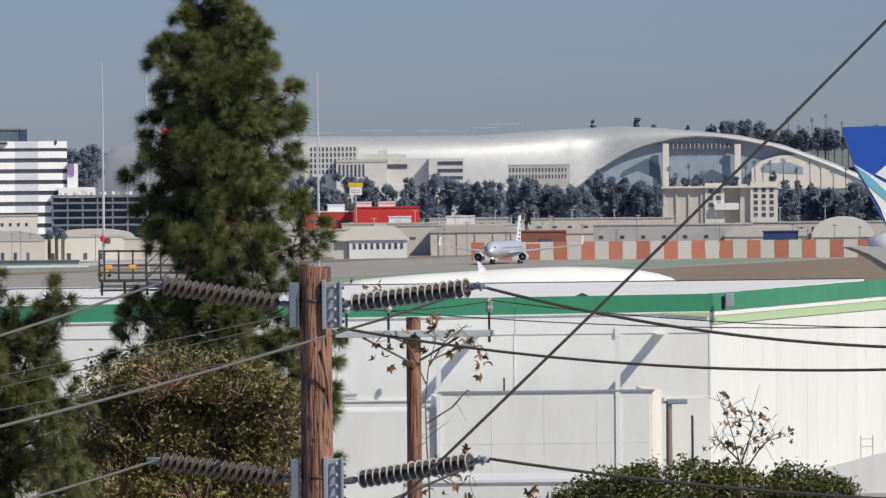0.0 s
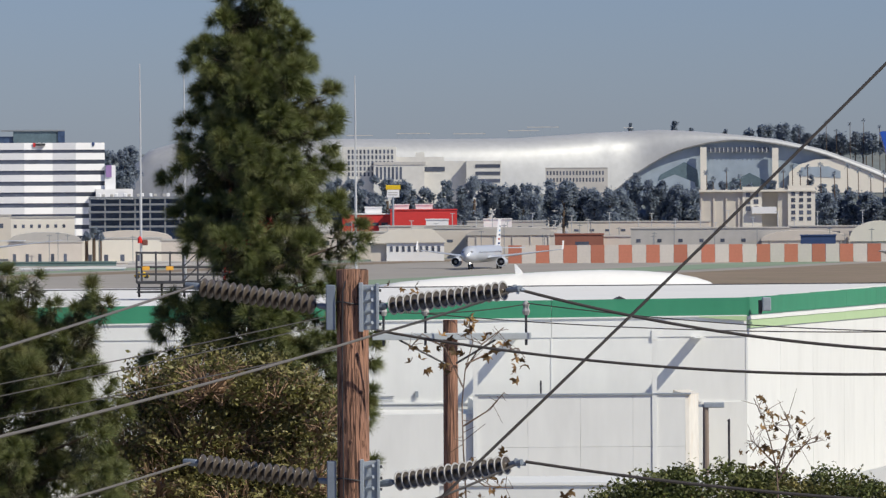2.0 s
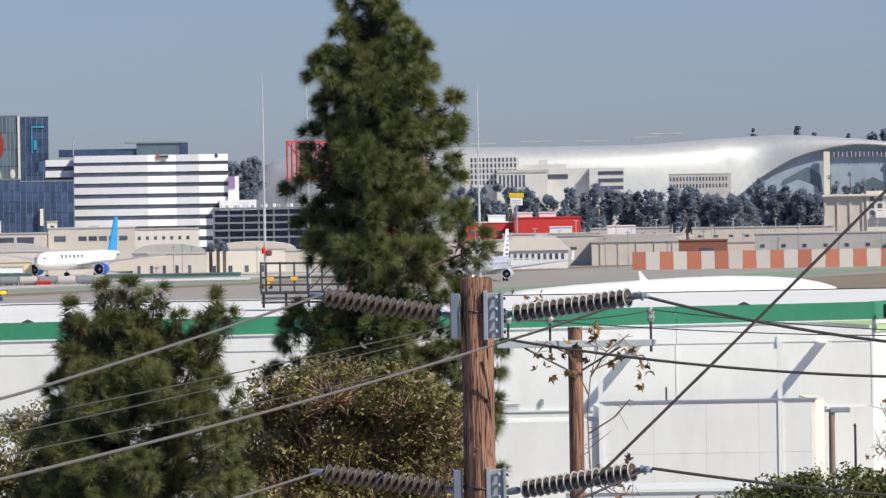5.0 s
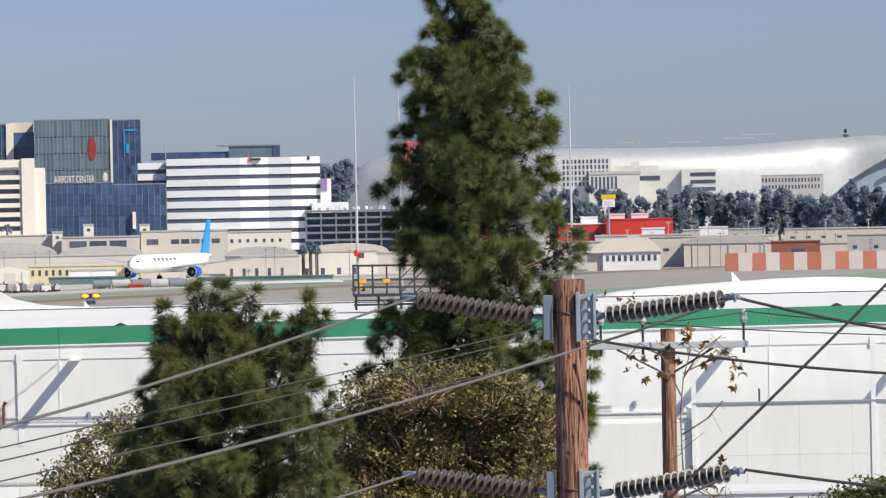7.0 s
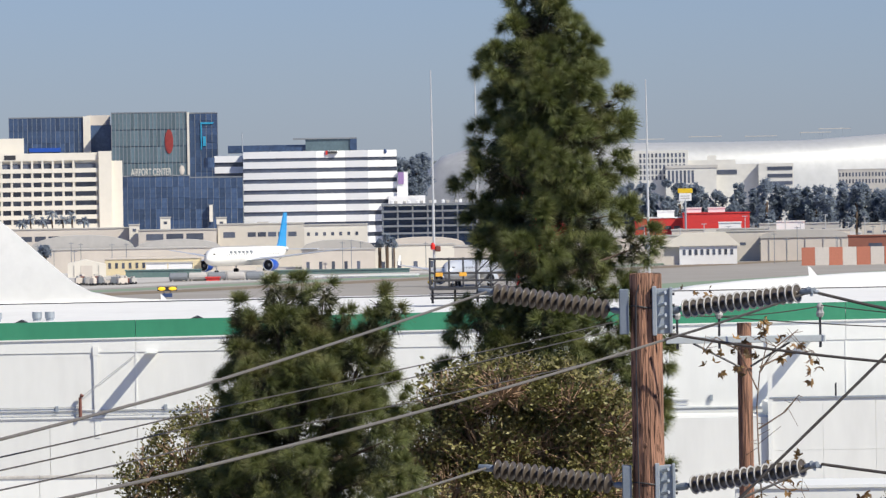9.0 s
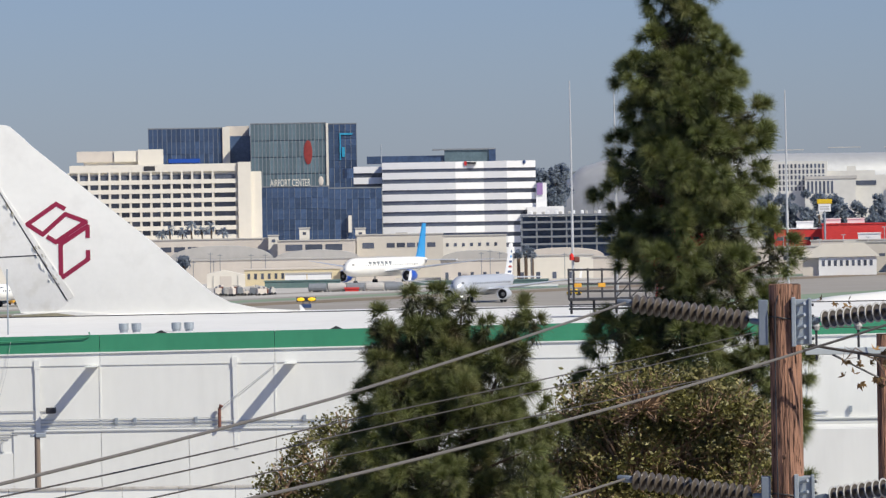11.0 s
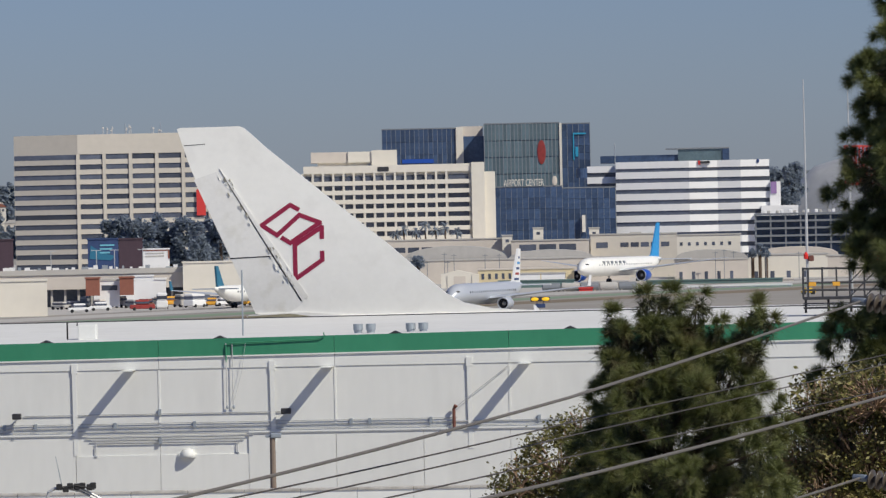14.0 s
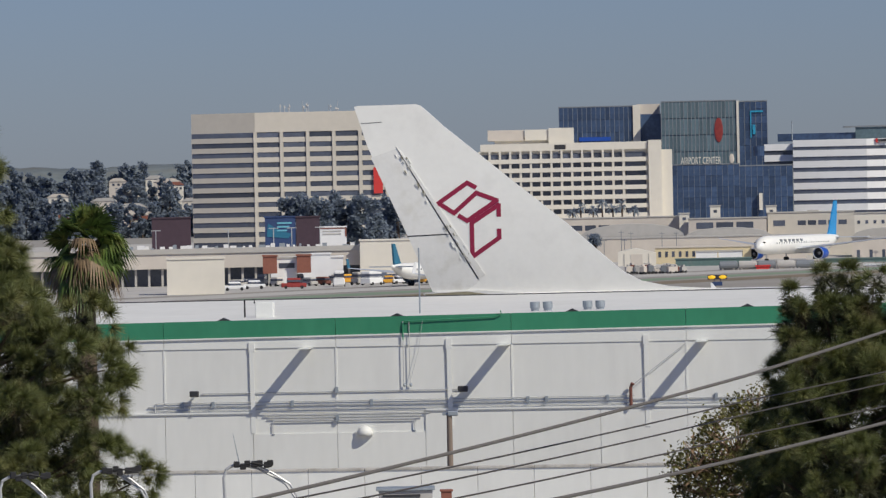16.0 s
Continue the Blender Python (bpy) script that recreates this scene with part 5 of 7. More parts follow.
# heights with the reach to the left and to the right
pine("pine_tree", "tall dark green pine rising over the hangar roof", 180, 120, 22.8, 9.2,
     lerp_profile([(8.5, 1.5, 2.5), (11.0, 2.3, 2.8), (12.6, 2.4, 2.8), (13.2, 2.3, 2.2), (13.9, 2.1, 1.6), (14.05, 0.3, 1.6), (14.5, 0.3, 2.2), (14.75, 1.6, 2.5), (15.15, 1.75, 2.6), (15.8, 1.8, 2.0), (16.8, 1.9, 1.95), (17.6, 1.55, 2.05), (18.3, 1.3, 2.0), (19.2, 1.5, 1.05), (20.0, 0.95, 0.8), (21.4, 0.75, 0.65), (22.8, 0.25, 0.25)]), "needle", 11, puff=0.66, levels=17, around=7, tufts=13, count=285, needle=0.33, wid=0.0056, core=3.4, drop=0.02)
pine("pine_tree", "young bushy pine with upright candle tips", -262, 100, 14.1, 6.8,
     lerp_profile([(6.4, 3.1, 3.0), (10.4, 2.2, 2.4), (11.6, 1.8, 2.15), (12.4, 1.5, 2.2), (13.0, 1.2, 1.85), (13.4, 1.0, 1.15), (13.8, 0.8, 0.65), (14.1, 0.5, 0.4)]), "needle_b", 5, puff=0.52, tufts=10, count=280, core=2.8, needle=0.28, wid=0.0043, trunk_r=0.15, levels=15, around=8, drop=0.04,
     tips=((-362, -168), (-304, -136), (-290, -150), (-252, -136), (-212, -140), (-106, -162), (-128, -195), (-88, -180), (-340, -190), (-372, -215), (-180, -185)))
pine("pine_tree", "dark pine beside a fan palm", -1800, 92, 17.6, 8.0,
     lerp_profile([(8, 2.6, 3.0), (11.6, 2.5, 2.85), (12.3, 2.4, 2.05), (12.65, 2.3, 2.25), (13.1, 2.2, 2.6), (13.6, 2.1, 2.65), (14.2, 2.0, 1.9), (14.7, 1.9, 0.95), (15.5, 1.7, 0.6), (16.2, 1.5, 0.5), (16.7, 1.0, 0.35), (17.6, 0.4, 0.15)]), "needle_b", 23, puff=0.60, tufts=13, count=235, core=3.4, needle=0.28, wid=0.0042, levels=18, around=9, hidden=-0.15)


def shrub(name, label, u, d, blobs, mat, seed, leaf=0.06, density=900, twigs=160, kind="tree"):
    """A broad-leaved crown: many leaves on rounded, uneven masses, with bare twigs inside."""
    global rng
    rng = np.random.default_rng(seed)
    t = thing(name, label, kind, site(u, d))
    x = lambda q: (q - u) * d * 1e-4
    cs = []
    tw = bmesh.new()
    part("trunk", tube(bmesh.new(), [(0, 0.6, 0), (0.1, 0.5, 4), (0, 0.6, 9.5)], [0.2, 0.16, 0.07], 8), M["bark"], t)
    for (bu, bv, ru, rv) in blobs:
        c = np.array([x(bu), rng.uniform(-0.3, 0.6), EYE + bv * d * 1e-4])
        r = np.array([ru, (ru + rv) / 2, rv]) * d * 1e-4
        cs.append(clustered(c, r, int(density * r[0] * r[2]), 40, 0.105))
        k = int(twigs * r[0] * r[2])
        for _ in range(k):
            e = c + unit(rng.normal(size=(1, 3)))[0] * r * rng.uniform(0.75, 1.08)
            s = c + (e - c) * 0.2 - np.array([0, 0, r[2] * 0.5])
            mid = (s + e) / 2 + rng.normal(size=3) * 0.12
            tube(tw, [tuple(s), tuple(mid), tuple(e)], [0.02, 0.014, 0.006], 4, False)
    part("twig_tangle", tw, M["twig"], t)
    piece("foliage", leaves(np.concatenate(cs), leaf, M[mat]), t)
    return t


shrub("broadleaf_tree", "olive-green broadleaf tree with bare tangled twigs", 130, 108,
      [(100, -310, 110, 52), (10, -340, 80, 60), (220, -330, 90, 55), (300, -380, 60, 60), (-30, -420, 80, 70), (80, -420, 120, 80), (200, -430, 110, 80), (280, -470, 80, 70), (0, -500, 110, 60), (160, -520, 140, 60)],
      "leaf", 3, leaf=0.052, density=115, twigs=210)
shrub("broadleaf_tree", "grey-green shrub with pale leaf tips", -470, 106,
      [(-460, -420, 70, 60), (-540, -460, 42, 42), (-420, -370, 50, 40), (-500, -500, 80, 45), (-380, -440, 60, 60), (-420, -510, 90, 50)], "leaf", 8, leaf=0.045, density=130, twigs=120)
shrub("hedge_tree", "rounded dark green hedge top", 1040, 118,
      [(1000, -520, 120, 42), (910, -525, 80, 42), (1100, -525, 90, 38), (1190, -520, 70, 38), (1260, -540, 60, 34), (840, -545, 70, 38)], "leaf_green", 9, leaf=0.055, density=220, twigs=14)


def wispy(name, label, u, d, stems, mat, seed, leaf=0.07, per=60, r=0.03, clusters=()):
    """A thin, nearly bare tree: forked stems with a few leaves."""
    global rng
    rng = np.random.default_rng(seed)
    t = thing(name, label, "tree", site(u, d))
    cs = []
    tw = bmesh.new()
    for pts in stems:
        bm = bmesh.new()
        P = [np.array([(a - u) * d * 1e-4, rng.uniform(-0.2, 0.2), EYE + b * d * 1e-4]) for a, b in pts]
        tube(bm, [tuple(p) for p in P], list(np.linspace(r, 0.008, len(P))), 5)
        for k in range(per):
            i = rng.integers(max(0, len(P) // 3), len(P) - 1) if len(P) > 2 else 0
            f = rng.uniform()
            q = P[i] * (1 - f) + P[i + 1] * f
            e = q + rng.normal(size=3) * 0.26 + np.array([0, 0, 0.06])
            if k % 3 == 0:
                tube(tw, [tuple(q), tuple(e)], [0.007, 0.004], 4, False)
                cs += [e + rng.normal(size=3) * 0.07 for _ in range(3)]
        part("stem", bm, M["branch"], t)
    tagged(part("twig_spray", tw, M["branch"], t), kind="stuff")
    if clusters:
        # large curled leaves with five points, hanging in bunches from the twig ends
        v, f = [], []
        for cu, cv, n, spread in clusters:
            c = np.array([(cu - u) * d * 1e-4, -0.1, EYE + cv * d * 1e-4])
            for _ in range(n):
                o = c + rng.normal(size=3) * np.array([spread, spread, spread * 0.8]) * 0.1
                a = unit(rng.normal(size=(1, 3)) + np.array([[0, 0, -0.7]]))[0]
                b = unit(np.cross(a, rng.normal(size=3))[None])[0]
                nn = np.cross(a, b)
                s = leaf * rng.uniform(0.7, 1.25)
                i = len(v)
                v.append(o)
                for k in range(11):
                    th = (k - 5) / 5 * 2.35
                    r = s * (1.0 if k % 2 else 0.62) * (1.15 if k == 5 else 1)
                    v.append(o + (a * math.cos(th) + b * math.sin(th)) * r + nn * (r * r / s) * rng.uniform(0.2, 1.0))
                f += [(i, i + k, i + k + 1) for k in range(1, 11)]
        piece("foliage", flat_mesh("foliage", np.array(v), np.array(f), M[mat]), t)
    else:
        piece("foliage", leaves(np.array(cs), leaf, M[mat], "foliage", 0.2, 0.6), t)


wispy("bare_sapling", "thin sapling with sparse brown autumn leaves", 1105, 116,
      [[(1108, -1380), (1108, -520), (1106, -480), (1095, -430), (1082, -390), (1066, -352)], [(1106, -480), (1120, -440), (1130, -405), (1120, -375)], [(1107, -500), (1140, -450), (1165, -425), (1180, -420)], [(1104, -470), (1075, -440), (1060, -425)]], "leaf_dry", 31, per=45, leaf=0.085, r=0.022,
      clusters=((1080, -362, 4, 1.0), (1100, -385, 5, 1.2), (1128, -385, 6, 1.4), (1150, -396, 5, 1.2), (1086, -408, 5, 1.2), (1066, -440, 6, 1.2), (1110, -416, 6, 1.4), (1150, -420, 5, 1.2), (1184, -422, 5, 1.1), (1100, -450, 6, 1.6), (1126, -440, 5, 1.4), (1074, -470, 5, 1.2)))
wispy("sycamore", "nearly bare sycamore with curled brown leaves", 556, 98,
      [[(556, -1600), (556, -520), (552, -440), (550, -360), (556, -300), (570, -250), (560, -215)], [(556, -300), (585, -255), (625, -225)], [(552, -330), (520, -260), (480, -235), (455, -265)], [(556, -290), (600, -270), (650, -262), (662, -280)], [(552, -400), (600, -370), (625, -340)], [(550, -480), (590, -505), (640, -510)]], "leaf_dry", 37, leaf=0.095, per=18, r=0.017,
      clusters=((565, -218, 6, 1.2), (553, -228, 3, 1.0), (602, -264, 4, 1.0), (640, -296, 6, 1.4), (624, -250, 6, 1.3), (527, -247, 5, 1.2), (530, -268, 5, 1.4), (527, -285, 3, 1), (478, -279, 4, 1.3), (472, -262, 2, 1), (452, -155, 4, 1.2), (574, -500, 6, 2), (617, -447, 2, 0.6), (552, -462, 4, 1), (735, -523, 4, 1), (610, -505, 7, 1.6), (486, -298, 2, 0.8)))


def build_palm():
    """A fan palm: pleated green fans above a ragged skirt of dead ones."""
    global rng
    rng = np.random.default_rng(4)
    d = 118.0
    t = thing("fan_palm", "fan palm with a green head over dead fronds", "tree", site(-1606, d))
    s = d * 1e-4
    zc = EYE - 46 * s
    part("trunk", tube(bmesh.new(), [(0, 0, 0), (0, 0, zc - 0.2)], [0.26, 0.2], 10), M["bark"], t)

    def fans(name, mat, n, lo, hi, stalk, length, droop):
        v, f = [], []
        for k in range(n):
            a, el = rng.uniform(0, 6.28), rng.uniform(lo, hi)
            way = np.array([math.cos(a) * math.cos(el), math.sin(a) * math.cos(el), math.sin(el)])
            side = unit(np.cross(way, [[0, 0.01, 1]]))[0]
            roll = rng.uniform(-0.8, 0.8)
            up = np.cross(side, way)
            side = side * math.cos(roll) + up * math.sin(roll)
            c = np.array([0, 0, zc - (0.5 * rng.uniform() if droop > 0.3 else 0)]) + way * stalk * rng.uniform(0.7, 1.2)
            ln = length * rng.uniform(0.75, 1.15)
            for q in range(23):
                b = (q - 11) / 11 * 1.75
                dd = way * math.cos(b) + side * math.sin(b)
                nrm = side * math.cos(b) - way * math.sin(b)
                l2 = ln * (1 - 0.12 * abs(b)) * rng.uniform(0.88, 1.05)
                mid = c + dd * l2 * 0.6 - np.array([0, 0, droop * 0.15 * l2])
                tip = c + dd * l2 - np.array([0, 0, droop * l2 * rng.uniform(0.7, 1.3)])
                i = len(v)
                v += [c, mid + nrm * 0.026, tip, mid - nrm * 0.026]
                f.append((i, i + 1, i + 2, i + 3))
        piece(name, flat_mesh(name, np.array(v), np.array(f), M[mat]), t)

    fans("green_fronds", "palm", 26, 0.05, 1.5, 0.42, 0.55, 0.2)
    fans("drooping_fronds", "palm", 24, -1.0, 0.3, 0.5, 0.6, 0.7)
    fans("dead_fronds", "palm_dry", 22, -1.1, 0.45, 0.55, 0.5, 1.0)


build_palm()


# ---------------------------------------------------------------- distant trees
def far_trees(name, label, items, d, mat, seed, leaf=1.0, dens=1.2):
    """Rows of far trees; each is a trunk and a crown of uneven leafy masses."""
    global rng
    rng = np.random.default_rng(seed)
    s = d * 1e-4
    for (u, v, w, low) in items:
        t = thing(name, label, "tree", site(u, d + rng.uniform(-12, 12)), group="trees beyond the airfield")
        top, bot = EYE + v * s, max(0.5, EYE + low * s)
        part("trunk", rod((0, 0, 0), (0, 0, (top + bot) / 2), 0.45, 6), M["bark"], t)
        h = top - bot
        cs = []
        for k in range(26):
            f = rng.uniform(-0.1, 1)
            r = w * s * rng.uniform(0.14, 0.30) * (1 - 0.3 * f)
            c = np.array([rng.uniform(-1, 1) * w * s * 0.52 * (1 - 0.45 * f), rng.uniform(-3, 3), bot + h * (0.1 + 0.85 * f) - r * 0.5])
            m = int(150 * dens)
            cs.append(c + rng.normal(size=(m, 3)) * r * np.array([0.55, 0.55, 0.6]))
        piece("crown", leaves(np.concatenate(cs), leaf, M[mat], "crown", 0.9, 0.75), t)


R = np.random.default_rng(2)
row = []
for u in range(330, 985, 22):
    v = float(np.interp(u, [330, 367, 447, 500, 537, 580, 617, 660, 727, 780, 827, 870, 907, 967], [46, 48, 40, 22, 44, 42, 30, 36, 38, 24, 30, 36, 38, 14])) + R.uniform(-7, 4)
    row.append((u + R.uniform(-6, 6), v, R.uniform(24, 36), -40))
far_trees("eucalyptus", "dark eucalyptus in a long windbreak", row, 1900, "leaf_haze", 5, leaf=0.45)
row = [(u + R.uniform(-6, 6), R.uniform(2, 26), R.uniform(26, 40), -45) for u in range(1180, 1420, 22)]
far_trees("eucalyptus", "dark eucalyptus behind sheds", row, 1950, "leaf_haze", 6, leaf=0.45)
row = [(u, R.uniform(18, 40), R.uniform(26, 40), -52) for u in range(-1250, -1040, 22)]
far_trees("ficus_tree", "dark street trees before an office tower", row, 1500, "leaf_haze", 7, leaf=0.45)
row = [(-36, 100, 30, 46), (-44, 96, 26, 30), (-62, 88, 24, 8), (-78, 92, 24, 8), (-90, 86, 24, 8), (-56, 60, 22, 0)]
far_trees("street_tree", "small dark tree beside a parking garage", [(-704, -52, 20, -70), (-99, -44, 12, -60), (-88, -50, 10, -62), (-112, -52, 10, -64), (172, -46, 12, -64)], 1530, "leaf_haze", 15, leaf=0.35, dens=0.5)
far_trees("eucalyptus", "hazy dark trees on the skyline", row, 3600, "leaf_haze", 8, leaf=0.9)
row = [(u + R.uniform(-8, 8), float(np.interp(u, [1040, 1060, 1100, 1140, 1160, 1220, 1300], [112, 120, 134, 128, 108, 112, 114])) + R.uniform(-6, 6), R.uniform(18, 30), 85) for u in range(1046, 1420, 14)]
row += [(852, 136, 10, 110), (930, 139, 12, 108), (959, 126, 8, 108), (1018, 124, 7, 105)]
far_trees("skyline_tree", "dark trees along the skyline ridge", row, 4700, "leaf_haze", 9, leaf=0.9, dens=0.6)
far_trees("park_tree", "dark trees before the stadium arch", [(u, R.uniform(18, 48), R.uniform(12, 20), -10) for u in range(860, 1240, 22)], 3300, "leaf_haze", 14, leaf=0.7, dens=0.6)
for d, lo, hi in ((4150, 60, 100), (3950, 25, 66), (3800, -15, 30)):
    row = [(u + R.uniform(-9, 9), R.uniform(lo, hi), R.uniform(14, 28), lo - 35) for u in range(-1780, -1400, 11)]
    far_trees("hillside_tree", "dark trees on a hillside", row, d, "leaf_haze", 10, leaf=1.3, dens=0.25)


def far_palm(u, v, d, seed):
    """A tall far palm: a slim trunk under a round head of drooping blades."""
    g = np.random.default_rng(seed)
    s = d * 1e-4
    t = thing("palm_tree", "slim far palm with a round dark head", "tree", site(u, d), group="far palms")
    top = EYE + v * s
    part("trunk", tube(bmesh.new(), [(0, 0, 0), (0.2, 0, top * 0.5), (0, 0, top)], [0.35, 0.28, 0.22], 6), M["bark"], t)
    vv, ff = [], []
    for k in range(34):
        a, e, ln = g.uniform(0, 6.28), g.uniform(-0.7, 1.2), g.uniform(1.8, 2.8)
        way = np.array([math.cos(a) * math.cos(e), math.sin(a) * math.cos(e), math.sin(e)])
        side = unit(np.cross(way, [[0, 0.01, 1]]))[0] * 0.32
        c, i = np.array([0, 0, top]), len(vv)
        mid = c + way * ln * 0.6
        vv += [c, mid + side, c + way * ln - np.array([0, 0, 0.9]), mid - side]
        ff.append((i, i + 1, i + 2, i + 3))
    piece("fronds", flat_mesh("fronds", np.array(vv), np.array(ff), M["leaf_haze"]), t)


for k, u in enumerate((-742, -728, -706, -690, -671, -655, -634)):
    far_palm(u, (-14, -4, -10, 2, -8, -2, -12)[k], 1690, k)
for k, u in enumerate((985, 996, 1020, 1044, 1120, 1136, 1150, 1163, 1186, 1210, 1233, 1252, 1274, 1296)):
    far_palm(u, (48, 36, 52, 40, 50, 58, 46, 56, 60, 44, 58, 50, 40, 46)[k], 3150, 40 + k)
for k, u in enumerate((1148, 1196, 1214, 1238, 1262, 1290)):
    far_palm(u, (128, 136, 120, 132, 138, 126)[k], 4690, 80 + k)


# ---------------------------------------------------------------- utility poles
def build_pole():
    d = 87.0
    s = d * 1e-4
    p = thing("utility_pole", "thick weathered wooden pole with steel plates", "utility pole", site(358, d))
    zt = EYE - 121 * s
    x, z = (lambda u: (u - 358) * s), (lambda v: EYE + v * s)
    def girth(h):
        return min(0.262, 0.242 - 0.0185 * (h - 11.9))

    def lean(h):
        return girth(h) - 0.252

    def skin(a, h):
        return girth(h) * (1 + 0.05 * noise.noise((3 * math.cos(a), 3 * math.sin(a), h * 0.25)) + 0.035 * noise.noise((9 * math.cos(a), 9 * math.sin(a), h * 0.5)))

    bm = bmesh.new()
    n = 40
    hs = np.concatenate([np.linspace(0, 10, 6), np.linspace(10.4, zt, 30)])
    rings = []
    for h in hs:
        ring = []
        for k in range(n):
            a = k * math.tau / n
            r = skin(a, h)
            ring.append(bm.verts.new((r * math.cos(a) + lean(h), r * math.sin(a), h + (0.03 * noise.noise((4 * math.cos(a), 4 * math.sin(a), 1)) if h > zt - 0.01 else 0))))
        rings.append(ring)
    for r, q in zip(rings, rings[1:]):
        for k in range(n):
            bm.faces.new((r[k], r[(k + 1) % n], q[(k + 1) % n], q[k]))
    bm.faces.new(rings[-1])
    part("shaft", bm, M["wood"], p)
    for k, v in enumerate((-272, -338, -425)):
        kx = x((364, 370, 352)[k]) - lean(z(v))
        r0 = skin(-math.pi / 2 + kx / 0.23, z(v))
        ky = -math.sqrt(max(0.01, r0 * r0 - kx * kx))
        kx += lean(z(v))
        part("knot", ellipsoid((kx, ky + 0.006, z(v)), (0.042, 0.016, 0.05), 12, 6), M["wood"], p)
        part("knot_heart", ellipsoid((kx + 0.004, ky - 0.004, z(v) - 0.004), (0.022, 0.012, 0.028), 10, 6), M["knot"], p)
    rk = np.random.default_rng(12)
    for k in range(110):
        a, h = rk.uniform(3.5, 5.9), rk.uniform(11.2, zt - 0.1)
        r0 = skin(a, h) + 0.001
        cx, cy, ln = r0 * math.cos(a) + lean(h), r0 * math.sin(a), rk.uniform(0.03, 0.22)
        part("drying_crack", tube(bmesh.new(), [(cx, cy, h - ln), (cx + rk.normal() * 0.006, cy, h), (cx + rk.normal() * 0.006, cy, h + ln)], [0.002, rk.uniform(0.006, 0.011), 0.002], 5, False), M["knot"], p)
    for v0, v1 in ((-148, -228), (-460, -540)):
        # left plate is coloured darker and bluer for its shaded side
        part("mounting_plate", boxes((x(310), x(327), -0.16, 0.16, z(v1), z(v0)), bevel=0.012), M["plate_blue"], p, "galvanised steel plate")
        part("mounting_plate", boxes((x(372), x(402), -0.2, 0.16, z(v1), z(v0)), bevel=0.012), M["galv"], p, "galvanised steel plate")
        part("plate_flange", boxes((x(368), x(376), -0.26, 0.2, z(v1 - 3), z(v0 + 4)), (x(398), x(404), -0.26, 0.2, z(v1 - 2), z(v0 + 2)), bevel=0.01), M["galv"], p)
        for k in range(4):
            v = v0 + (v1 - v0) * (k + 0.5) / 4
            part("bolt", rod((x(380), -0.20, z(v)), (x(392), -0.30, z(v) + 0.03), 0.028, 8), M["galv"], p)
            part("bolt", rod((x(401), -0.05, z(v)), (x(408), -0.05, z(v)), 0.022, 8), M["dark_metal"], p)
        part("band_strap", tube(bmesh.new(), [(lean(z(v0 - 32)) + (girth(z(v0 - 32)) + 0.012) * math.cos(a), (girth(z(v0 - 32)) + 0.012) * math.sin(a), z(v0 - 32) + 0.02 * math.sin(2 * a)) for a in np.linspace(0, math.tau, 22)], 0.012, 5, False), M["dark_metal"], p)
    part("ground_wire", tube(bmesh.new(), [(x(345), -0.245, z(-140)), (x(340), -0.25, z(-160)), (x(338), -0.235, z(-300)), (x(340), -0.24, z(-560))], 0.012, 5), M["dark_metal"], p)

    def insulator(a, b, dark_left, brown=False):
        """A strain string of porcelain discs between two points."""
        a, b = Vector(a), Vector(b)
        ob = thing("insulator_string", "string of grey porcelain strain insulator discs", "insulator", p.matrix_basis @ at(*a), group="strain insulators")
        dvec = b - a
        L = dvec.length
        q = Vector((1, 0, 0)).rotation_difference(dvec.normalized()).to_matrix().to_4x4()
        ob.matrix_basis = p.matrix_basis @ at(*a) @ q
        part("end_cap", tube(bmesh.new(), [(-0.16, 0, 0), (-0.03, 0, 0), (0.05, 0, 0), (0.10, 0, 0)], [0.045, 0.06, 0.06, 0.035], 10), M["plate_blue"], ob)
        part("end_cap", tube(bmesh.new(), [(L - 0.10, 0, 0), (L - 0.05, 0, 0), (L + 0.12, 0, 0)], [0.035, 0.05, 0.05], 10), M["plate_blue"], ob)
        n = 16
        sg = -1 if dark_left else 1
        prof = [(-0.05, 0.03), (-0.045, 0.05), (-0.01, 0.056), (0.0, 0.09), (0.014, 0.145), (0.026, 0.154), (0.036, 0.150), (0.034, 0.126)]
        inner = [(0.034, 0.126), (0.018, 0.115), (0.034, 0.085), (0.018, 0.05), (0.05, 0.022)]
        def shed(pr, nm, mt):
            bm = bmesh.new()
            rings = []
            for t, r in pr:
                rings.append([bm.verts.new((sg * t, r * math.cos(k * math.tau / 18), r * math.sin(k * math.tau / 18))) for k in range(18)])
            for r, q2 in zip(rings, rings[1:]):
                for k in range(18):
                    bm.faces.new((r[k], r[(k + 1) % 18], q2[(k + 1) % 18], q2[k]))
            bmesh.ops.recalc_face_normals(bm, faces=bm.faces)
            return mesh_of(nm, bm, M[mt], True)
        # undersides take darker glazes, painting in the shade beneath each disc
        up, dn = shed(prof, "disc", "porcelain_shade" if brown else "porcelain"), shed(inner, "disc_underside", "porcelain_under_shade" if brown else "porcelain_shade")
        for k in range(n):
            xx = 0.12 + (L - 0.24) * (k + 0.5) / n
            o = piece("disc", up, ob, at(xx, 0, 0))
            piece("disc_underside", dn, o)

    X, Z = (lambda u, y: u * 1e-4 * (d + y) - 358 * s), (lambda v, y: EYE + v * 1e-4 * (d + y))
    # left strings get a darker brown copy of the porcelain for their shaded side
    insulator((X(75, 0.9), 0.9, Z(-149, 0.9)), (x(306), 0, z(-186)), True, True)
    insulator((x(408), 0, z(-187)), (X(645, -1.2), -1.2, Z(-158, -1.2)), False)
